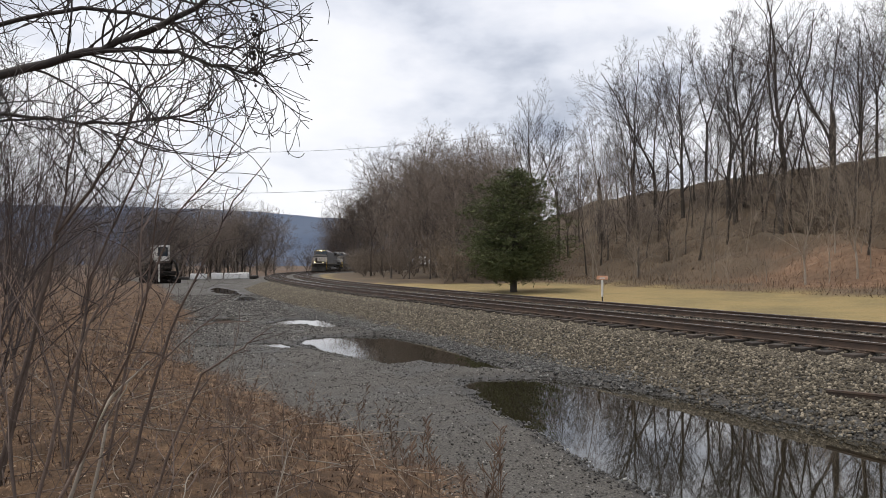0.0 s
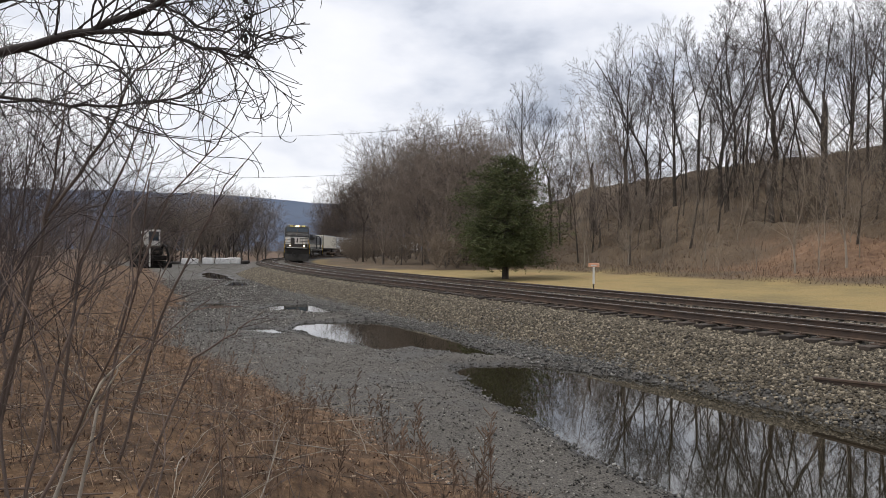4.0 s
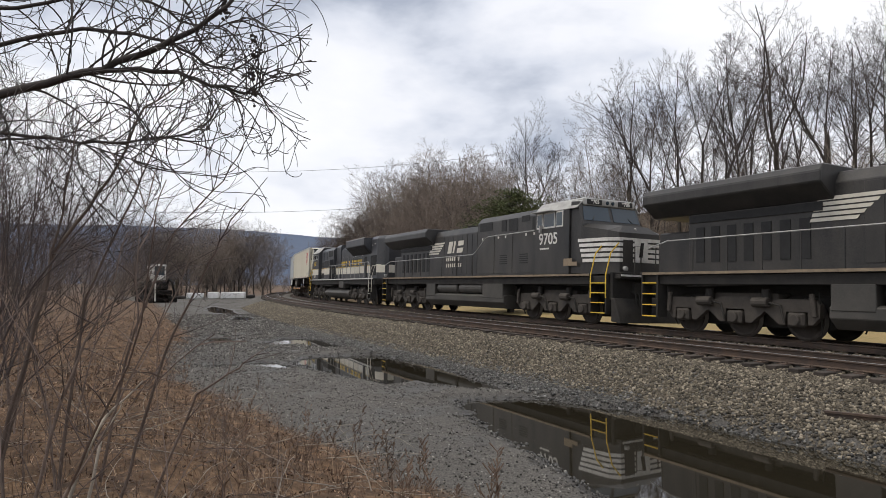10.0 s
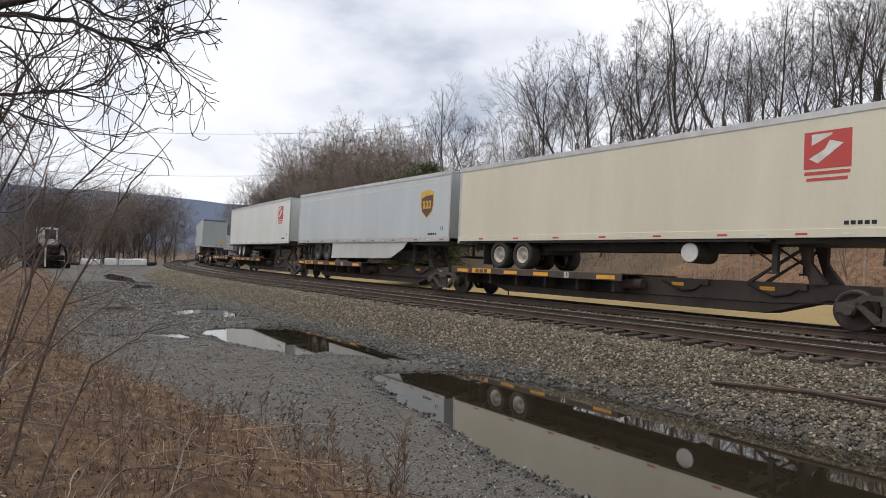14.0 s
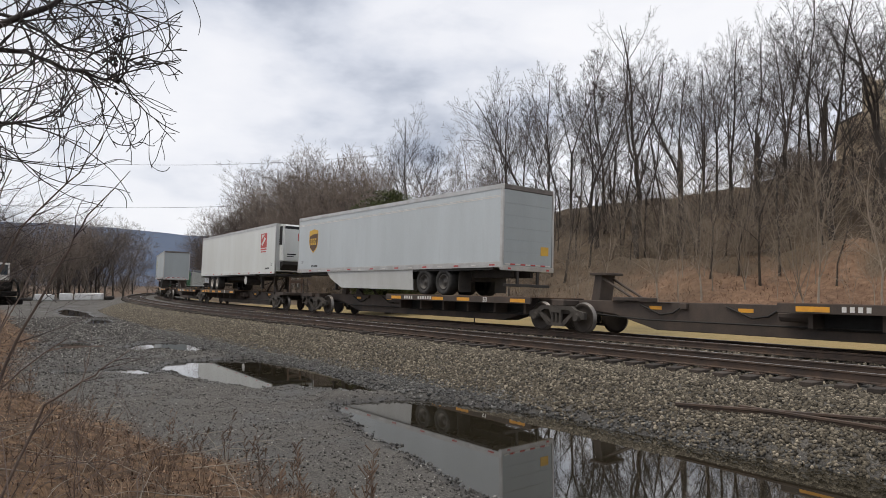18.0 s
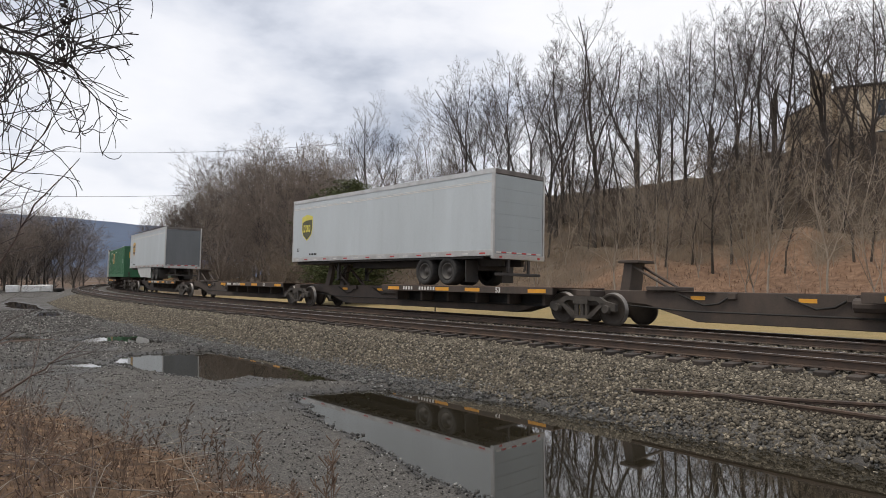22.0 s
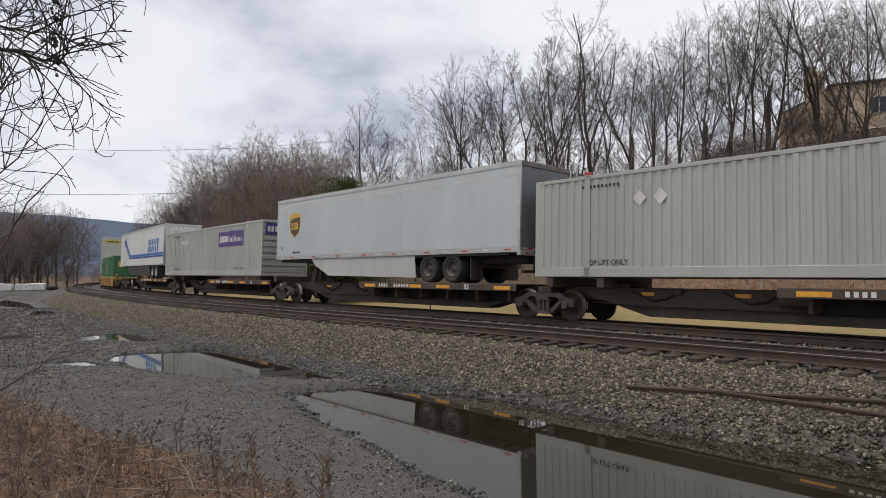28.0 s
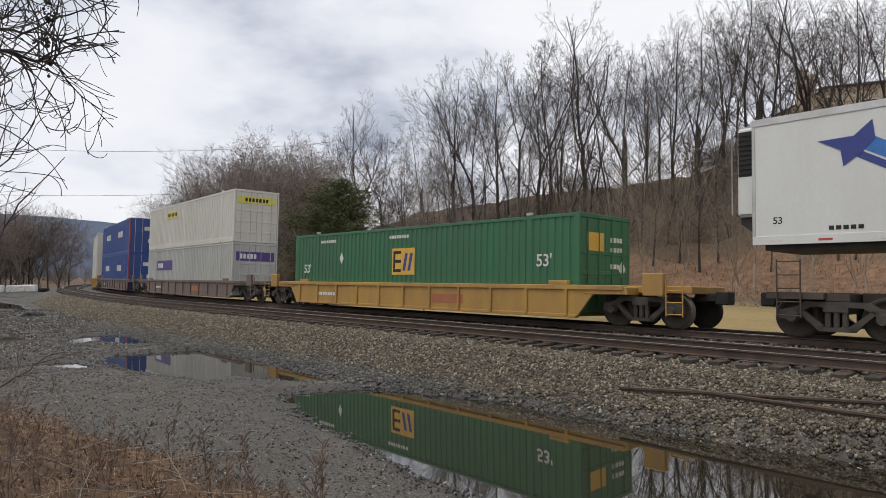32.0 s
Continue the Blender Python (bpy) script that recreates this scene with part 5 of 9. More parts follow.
# fallen straws and thin canes lie across the bank
def cane(rnd):
    v, f = [], []
    ln = rnd.uniform(0.5, 1.5)
    line, radii = grow(rnd, Vector((0, 0, 0)), Vector((1, 0, rnd.uniform(0.05, 0.5))), ln, rnd.uniform(0.0035, 0.007), 8, 0.10, -0.06)
    tube(v, f, line, [max(r, 0.0022) for r in radii], 5)
    for _ in range(rnd.randint(0, 3)):
        j = rnd.randint(2, 7)
        q, r = grow(rnd, line[j], (line[j] - line[j - 1]).normalized() + Vector((rnd.gauss(0, .5), rnd.gauss(0, .5), rnd.gauss(.1, .3))), ln * 0.35, 0.003, 4, 0.12, 0.0)
        tube(v, f, q, [max(a_, 0.0018) for a_ in r], 4)
    return v, f


cr = random.Random(51)
canes = [new("dry_cane", mesh_from("dry_cane", *cane(cr), [m_], True)) for m_ in (bark_pale, bank_bark, bark_pale, bank_twig, bank_bark, bark_pale)]
made = 0
while made < 190:
    a, d = radians(cr.uniform(-60, -6)), cr.uniform(2.6, 10) if made < 150 else cr.uniform(8, 18)
    px, py = math.sin(a) * d, math.cos(a) * d
    if brush_distance([px], [py])[0] > -0.15:
        continue
    m = Matrix.Translation((px, py, rest_z(px, py, 0.01 + 0.05 * cr.random()))) @ Euler((0, cr.uniform(-0.35, 0.05), cr.uniform(0, 6.28))).to_matrix().to_4x4()
    ob = canes[made] if made < 6 else copy_thing(canes[cr.randint(0, 5)], m)
    ob.matrix_basis = m
    tagged(ob, "thin dry cane fallen over the dead grass" if made % 6 not in (0, 2, 5) else "bleached dry stalk fallen over the dead grass", "cane", "fallen canes on the bank")
    made += 1


# ---- train: helpers ----
NOSE_S, SPEED = 141.19, 14.574
MOVERS = []      # thing, distance of its middle behind the leading lights, half its bearing distance


def train_pose(r, half, t):
    """Where a vehicle stands at t: its bearings ride on the far track; it leans a little into the curve."""
    s = NOSE_S - SPEED * t + r
    a, b = Vector((*place(s - half, 0), 0)), Vector((*place(s + half, 0), 0))
    d = (a - b).normalized()
    turn = Matrix(((d.x, -d.y, 0), (d.y, d.x, 0), (0, 0, 1))).to_4x4()
    return Matrix.Translation((*((a + b) / 2).xy, RAIL_Z)) @ turn @ Matrix.Rotation(-CANT, 4, "X")


def mover(name, label, category, r, half, group=""):
    ob = tagged(new(name, None), label, category, group)
    MOVERS.append((ob, r, half))
    return ob


def slab(name, mat, parent, *boxes, bevel=0.0, label=""):
    bm = bmesh.new()
    for b_ in boxes:
        box_bm(bm, *b_, 0, bevel)
    return part(name, bm, mat, parent, label)


def prism(name, mat, parent, profile, y0, y1, label="", bevel=0.0):
    """A side profile (x, z) drawn out across from y0 to y1."""
    bm = bmesh.new()
    a = [bm.verts.new((x, y0, z)) for x, z in profile]
    b_ = [bm.verts.new((x, y1, z)) for x, z in profile]
    k = len(profile)
    bm.faces.new(a)
    bm.faces.new(b_)
    for i in range(k):
        bm.faces.new((a[i], a[(i + 1) % k], b_[(i + 1) % k], b_[i]))
    bmesh.ops.recalc_face_normals(bm, faces=bm.faces[:])
    if bevel:
        bmesh.ops.bevel(bm, geom=bm.edges[:], offset=bevel, segments=1, affect="EDGES")
    return part(name, bm, mat, parent, label)


def cross_prism(name, mat, parent, profile, x0, x1, label="", bevel=0.0):
    """A cross profile (y, z) drawn out along from x0 to x1."""
    bm = bmesh.new()
    a = [bm.verts.new((x0, y, z)) for y, z in profile]
    b_ = [bm.verts.new((x1, y, z)) for y, z in profile]
    k = len(profile)
    bm.faces.new(a)
    bm.faces.new(b_)
    for i in range(k):
        bm.faces.new((a[i], a[(i + 1) % k], b_[(i + 1) % k], b_[i]))
    bmesh.ops.recalc_face_normals(bm, faces=bm.faces[:])
    if bevel:
        bmesh.ops.bevel(bm, geom=bm.edges[:], offset=bevel, segments=1, affect="EDGES")
    return part(name, bm, mat, parent, label)


def pipe(name, mat, parent, points, r=0.02, sides=6, label=""):
    v, f = [], []
    tube(v, f, [Vector(p) for p in points], [r] * len(points), sides)
    ob = new(name, mesh_from(name, v, f, [mat], True))
    ob.parent = parent
    if label:
        ob["label"] = label
    return ob


def drum(name, mat, parent, p0, p1, r, sides=18, label="", bevel=0.02):
    """A closed cylinder from p0 to p1 with eased rims."""
    p0, p1 = Vector(p0), Vector(p1)
    d = (p1 - p0).normalized()
    v, f = [], []
    tube(v, f, [p0, p0 + d * bevel, p1 - d * bevel, p1], [r - bevel, r, r, r - bevel], sides)
    f += [tuple(range(sides))[::-1], tuple(range(len(v) - sides, len(v)))]
    ob = new(name, mesh_from(name, v, f, [mat], False))
    ob.parent = parent
    if label:
        ob["label"] = label
    return ob


def lettering(text, size, x, y, z, parent, mat, wide=1.0, axis="side", bold=0.0):
    """Flat lettering on the side that faces the camera's bank (axis side), or on a front (axis front)."""
    cu = bpy.data.curves.new("lettering", "FONT")
    cu.body, cu.size, cu.align_x, cu.offset = text, size, "CENTER", bold
    tmp = bpy.data.objects.new("lettering", cu)
    scene.collection.objects.link(tmp)
    me = bpy.data.meshes.new_from_object(tmp)
    bpy.data.objects.remove(tmp)
    bpy.data.curves.remove(cu)
    me.materials.clear()
    me.materials.append(mat)
    ob = new("lettering", me)
    ob.parent = parent
    turn = Euler((radians(90), 0, 0)) if axis == "side" else Euler((radians(90), 0, radians(90)))
    ob.matrix_basis = Matrix.Translation((x, y, z)) @ turn.to_matrix().to_4x4() @ Matrix.Diagonal((wide, 1, 1, 1))
    return ob


def plate(name, mat, parent, corners, thick=0.004, label=""):
    """A thin flat plate from its corner points, standing proud towards the camera's bank."""
    bm = bmesh.new()
    a = [bm.verts.new(c) for c in corners]
    n_ = (Vector(corners[1]) - Vector(corners[0])).cross(Vector(corners[2]) - Vector(corners[1])).normalized()
    b_ = [bm.verts.new(Vector(c) + n_ * thick) for c in corners]
    bm.faces.new(a)
    bm.faces.new(b_)
    k = len(a)
    for i in range(k):
        bm.faces.new((a[i], a[(i + 1) % k], b_[(i + 1) % k], b_[i]))
    return part(name, bm, mat, parent, label)


def side_plate(name, mat, parent, poly, y, label=""):
    return plate(name, mat, parent, [(x, y, z) for x, z in poly], 0.004, label)


# ---- train: materials ----
loco_black = worn("black_loco_paint", (0.015, 0.0155, 0.017), (0.060, 0.055, 0.049), 0.42, 0.0, 0.7, 30.0, 0.25, 0.03, 0.002, 3.0)
loco_grey = worn("dark_grey_loco_paint", (0.026, 0.029, 0.036), (0.060, 0.060, 0.062), 0.42, 0.0, 0.9, 30.0, 0.35, 0.03, 0.002, 3.0)
under_black = worn("sooty_underframe", (0.014, 0.013, 0.012), (0.034, 0.030, 0.026), 0.8, 0.1, 2.0, 25.0, 0.3, 0.2, 0.004)
truck_grey = worn("dusty_truck_iron", (0.042, 0.036, 0.031), (0.078, 0.067, 0.056), 0.8, 0.1, 2.5, 30.0, 0.3, 0.25, 0.004)
tank_grey = worn("dusty_black_tank", (0.042, 0.040, 0.036), (0.070, 0.064, 0.056), 0.6, 0.0, 1.0, 25.0, 0.3, 0.05, 0.003)
wheel_iron = worn("brown_wheel_iron", (0.034, 0.027, 0.022), (0.060, 0.048, 0.039), 0.7, 0.4, 4.0, 30.0, 0.3, 0.1, 0.002)
tread_iron = material("polished_tread", (0.20, 0.185, 0.17), 0.42, 0.8)
white_paint = worn("white_stripe_paint", (0.70, 0.69, 0.66), (0.52, 0.50, 0.46), 0.5, 0, 3.0, 40.0, 0.3, 0.0)
cream_paint = worn("cream_band_paint", (0.62, 0.59, 0.51), (0.50, 0.47, 0.40), 0.5, 0, 2.0, 40.0, 0.3, 0.0)
yellow_paint = worn("yellow_paint", (0.72, 0.48, 0.03), (0.58, 0.38, 0.04), 0.5, 0, 3.0, 40.0, 0.3, 0.0)
tan_paint = worn("tan_dirty_stripe", (0.27, 0.21, 0.14), (0.15, 0.115, 0.08), 0.7, 0, 2.0, 30.0, 0.3, 0.05, 0.002)
roof_grey = worn("weathered_roof", (0.40, 0.40, 0.385), (0.24, 0.235, 0.22), 0.6, 0, 2.0, 30.0, 0.3, 0.05, 0.002)
cab_glass = material("dark_cab_glass", (0.03, 0.045, 0.06), 0.06)
grille_dark = worn("dark_grille", (0.008, 0.008, 0.009), (0.018, 0.018, 0.018), 0.7, 0, 6.0, 90.0, 0.3, 0.5, 0.01)


for m_ in (loco_black, loco_grey):
    m_.node_tree.nodes["Principled BSDF"].inputs["Specular IOR Level"].default_value = 0.38


def glowing(name, colour, power):
    m = material(name, colour, 0.3)
    b_ = m.node_tree.nodes["Principled BSDF"]
    b_.inputs["Emission Color"].default_value = (*colour, 1)
    b_.inputs["Emission Strength"].default_value = power
    return m


lamp_warm = glowing("lit_headlamp", (1.0, 0.68, 0.32), 14.0)
board_lit = glowing("lit_number_board", (1.0, 0.82, 0.25), 0.9)


# ---- train: running gear ----
WHEELS = {}
ROLLING = []      # wheels on the side that is seen: wheel, its pose at rest in its truck, radius, sense of turning


def wheel_mesh(radius):
    """A rail wheel lying in the xz plane: flange, tread, dished web and hub."""
    if radius in WHEELS:
        return WHEELS[radius]
    ring = ((0.0, 0.09), (0.10, 0.09), (0.13, 0.045), (radius - 0.11, 0.03), (radius - 0.09, 0.065), (radius - 0.01, 0.065), (radius, 0.055), (radius + 0.006, -0.035), (radius + 0.030, -0.045), (radius + 0.030, -0.065), (radius - 0.09, -0.07), (0.0, -0.07))
    sides = 26
    v, f, idx = [], [], []
    for q, h in ring:
        for j in range(sides):
            a = 6.28319 * j / sides
            v.append((q * math.cos(a), -h, q * math.sin(a)))
    for i in range(len(ring) - 1):
        for j in range(sides):
            f.append((i * sides + j, i * sides + (j + 1) % sides, (i + 1) * sides + (j + 1) % sides, (i + 1) * sides + j))
            idx.append(1 if i in (5, 6, 7) else 0)
    me = mesh_from("wheel", v, f, [wheel_iron, tread_iron])
    me.polygons.foreach_set("material_index", idx)
    me.polygons.foreach_set("use_smooth", np.ones(len(f), bool))
    WHEELS[radius] = me
    return me


def wheels_on(truck, xs, radius, x_off=0.0):
    for x in xs:
        for side in (-1, 1):
            w = new("wheel", wheel_mesh(radius))
            w.parent = truck
            w.matrix_basis = Matrix.Translation((x + x_off, side * 0.79, radius)) @ Matrix.Rotation(0 if side < 0 else math.pi, 4, "Z")
            if side < 0:
                ROLLING.append((w, w.matrix_basis.copy(), radius, 1))


def loco_truck(parent, x, radius=0.53, sp=1.85):
    """A cast three-axle truck: arched side frames with pedestals, axle boxes, coil springs, brake cylinders and links."""
    bm = bmesh.new()
    e = sp + 0.62
    for sd in (-1, 1):
        yi, yo = sd * 1.02, sd * 1.20
        prof = [(-e, 0.92), (-e + 0.12, 1.06), (-sp * 0.72, 1.06), (-sp * 0.60, 0.98), (-sp * 0.42, 0.98), (-0.4, 1.10), (0.4, 1.10), (sp * 0.42, 0.98), (sp * 0.60, 0.98), (sp * 0.72, 1.06), (e - 0.12, 1.06), (e, 0.92),
                (e, 0.62), (sp + 0.42, 0.42), (sp + 0.30, 0.42), (sp + 0.30, 0.74), (sp - 0.30, 0.74), (sp - 0.34, 0.40), (sp - 0.50, 0.40), (sp * 0.5, 0.72), (0.52, 0.40), (0.34, 0.40), (0.30, 0.76),
                (-0.30, 0.76), (-0.34, 0.40), (-0.52, 0.40), (-sp * 0.5, 0.72), (-sp + 0.50, 0.40), (-sp + 0.34, 0.40), (-sp + 0.30, 0.74), (-sp - 0.30, 0.74), (-sp - 0.30, 0.42), (-sp - 0.42, 0.42), (-e, 0.62)]
        va = [bm.verts.new((x + q, yi, z)) for q, z in prof]
        vb = [bm.verts.new((x + q, yo, z)) for q, z in prof]
        bm.faces.new(va)
        bm.faces.new(vb)
        for i in range(len(prof)):
            j = (i + 1) % len(prof)
            bm.faces.new((va[i], va[j], vb[j], vb[i]))
    box_bm(bm, x - 1.2, x + 1.2, -1.0, 1.0, 0.75, 1.20)
    bmesh.ops.recalc_face_normals(bm, faces=bm.faces[:])
    truck = part("truck", bm, truck_grey, parent, "dusty three-axle cast truck")
    for sd in (-1, 1):
        for q in (-sp, 0.0, sp):
            slab("axle_box", truck_grey, truck, (x + q - 0.24, x + q + 0.24, *sorted((sd * 1.04, sd * 1.27)), 0.36, 0.72), bevel=0.05)
            drum("bearing_cap", truck_grey, truck, (x + q, sd * 1.25, 0.53), (x + q, sd * 1.34, 0.53), 0.15, 14)
        for q in (-sp * 0.5, sp * 0.5):
            drum("brake_cylinder", truck_grey, truck, (x + q - 0.28, sd * 1.30, 0.96), (x + q + 0.20, sd * 1.30, 0.96), 0.13, 12)
            pipe("brake_rod", under_black, truck, [(x + q + 0.2, sd * 1.30, 0.96), (x + q + 0.52, sd * 1.28, 0.88), (x + q + 0.62, sd * 1.26, 0.45)], 0.03)
            drum("coil_spring", under_black, truck, (x + q, sd * 1.12, 1.02), (x + q, sd * 1.12, 1.32), 0.12, 12)
        for q in (-e + 0.1, e - 0.1):
            drum("damper", truck_grey, truck, (x + q, sd * 1.26, 0.62), (x + q * 0.97, sd * 1.26, 1.20), 0.065, 10)
            pipe("sand_pipe", under_black, truck, [(x + q * 1.02, sd * 1.15, 1.25), (x + q * 1.03, sd * 1.12, 0.7), (x + q * 0.98, sd * 0.9, 0.2)], 0.022)
    slab("motor_bank", under_black, truck, (x - sp - 0.6, x + sp + 0.6, -0.66, 0.66, 0.28, 1.15), bevel=0.05)
    wheels_on(truck, (x - sp, x, x + sp), radius)
    return truck


def car_truck(parent, x, radius=0.46):
    """A two-axle freight truck with cast side frames."""
    bm = bmesh.new()
    for sd in (-1, 1):
        yo, yi = (-1.10, -0.96) if sd < 0 else (0.96, 1.10)
        for prof in (((-1.16, 0.42), (-1.16, 0.62), (-0.80, 0.70), (-0.62, 0.82), (0.62, 0.82), (0.80, 0.70), (1.16, 0.62), (1.16, 0.42), (0.86, 0.42), (0.70, 0.58), (0.52, 0.70), (-0.52, 0.70), (-0.70, 0.58), (-0.86, 0.42)),
                     ((-0.80, 0.62), (-0.70, 0.66), (-0.26, 0.30), (-0.26, 0.18), (-0.34, 0.18)), ((0.80, 0.62), (0.70, 0.66), (0.26, 0.30), (0.26, 0.18), (0.34, 0.18)),
                     ((-0.36, 0.18), (-0.36, 0.27), (0.36, 0.27), (0.36, 0.18))):
            a = [bm.verts.new((x + q, yo, z)) for q, z in prof]
            c = [bm.verts.new((x + q, yi, z)) for q, z in prof]
            k = len(prof)
            bm.faces.new(a)
            bm.faces.new(c)
            for i in range(k):
                bm.faces.new((a[i], a[(i + 1) % k], c[(i + 1) % k], c[i]))
        for q in (-0.88, 0.88):
            bmesh.ops.create_cone(bm, cap_ends=True, segments=12, radius1=0.14, radius2=0.11, depth=0.14, matrix=Matrix.Translation((x + q, sd * 1.12, 0.47)) @ Matrix.Rotation(radians(90) * (1 if sd < 0 else -1), 4, "X"))
        for q in (-0.17, 0.0, 0.17):
            bmesh.ops.create_cone(bm, cap_ends=True, segments=8, radius1=0.065, radius2=0.065, depth=0.33, matrix=Matrix.Translation((x + q, sd * 1.04, 0.44)))
        box_bm(bm, x - 0.24, x + 0.24, min(yo, yi) - 0.02, max(yo, yi) + 0.02, 0.60, 0.74)
    box_bm(bm, x - 0.22, x + 0.22, -1.0, 1.0, 0.56, 0.80)
    truck = part("truck", bm, truck_grey, parent, "dusty two-axle freight truck")
    wheels_on(truck, (x - 0.88, x + 0.88), radius)
    return truck


def coupler(parent, x, way):
    slab("coupler", under_black, parent, (min(x, x + way * 0.8), max(x, x + way * 0.8), -0.12, 0.12, 0.72, 0.95), (min(x + way * 0.6, x + way * 0.95), max(x + way * 0.6, x + way * 0.95), -0.2, 0.2, 0.66, 1.0), bevel=0.03)


def stair(parent, x0, x1, sd, edge=None, z_top=1.78):
    """Steps down from the walkway, with bright edges."""
    y0, y1 = (-1.55, -1.15) if sd < 0 else (1.15, 1.55)
    st = slab("stair_side", under_black, parent, (x0, x0 + 0.05, y0, y1, 0.42, z_top))
    slab("stair_side", under_black, parent, (x1 - 0.05, x1, y0, y1, 0.42, z_top))
    for z in (0.45, 0.80, 1.14, 1.48):
        tread = slab("step", under_black, parent, (x0 + .05, x1 - .05, y0, y1, z - 0.03, z))
        if edge:
            slab("step_edge", edge, tread, (x0 + .06, x1 - .06, y0 - 0.012 if sd < 0 else y1, y0 if sd < 0 else y1 + 0.012, z - 0.03, z + 0.005), label="yellow step edge")


def handrail(parent, pts_low, mat, posts, sd, post_mat=None):
    """A long rail on posts along the walkway; points (x, z)."""
    y = -1.52 if sd < 0 else 1.52
    pipe("handrail", mat, parent, [(x, y, z) for x, z in pts_low], 0.021)
    xs, zs = [p[0] for p in pts_low], [p[1] for p in pts_low]
    order = sorted(range(len(xs)), key=lambda i: xs[i])
    for x in posts:
        top = float(np.interp(x, [xs[i] for i in order], [zs[i] for i in order]))
        pipe("handrail_post", post_mat or mat, parent, [(x, y, 1.8), (x, y, top)], 0.02)


# ---- train: road locomotive with the wide nose ----
def stripe_bands(parent, mat, z0, z1, count, nose_pts, slant):
    """White bands wrapped round the nose; nose_pts is the outline in plan from the far side round to the near side."""
    h = (z1 - z0) / (count * 1.55)
    for i in range(count):
        za = z0 + (z1 - z0) * i / count + 0.02
        bm = bmesh.new()
        lo, hi = [], []
        pts_ = list(nose_pts)
        pts_[0] = (pts_[0][0] + slant * (count - 1 - i), pts_[0][1])
        pts_[-1] = (pts_[-1][0] + slant * (count - 1 - i), pts_[-1][1])
        for x, y in pts_:
            lo.append(bm.verts.new((x, y, za)))
            hi.append(bm.verts.new((x, y, za + h)))
        for j in range(len(pts_) - 1):
            bm.faces.new((lo[j], lo[j + 1], hi[j + 1], hi[j]))
        ret = bmesh.ops.extrude_face_region(bm, geom=bm.faces[:])
        for v_ in ret["geom"]:
            if isinstance(v_, bmesh.types.BMVert):
                v_.co.x += 0.004
                v_.co.y += 0.006 * (1 if v_.co.y > 0 else -1)
        part("nose_stripe", bm, mat, parent, "white nose stripe")


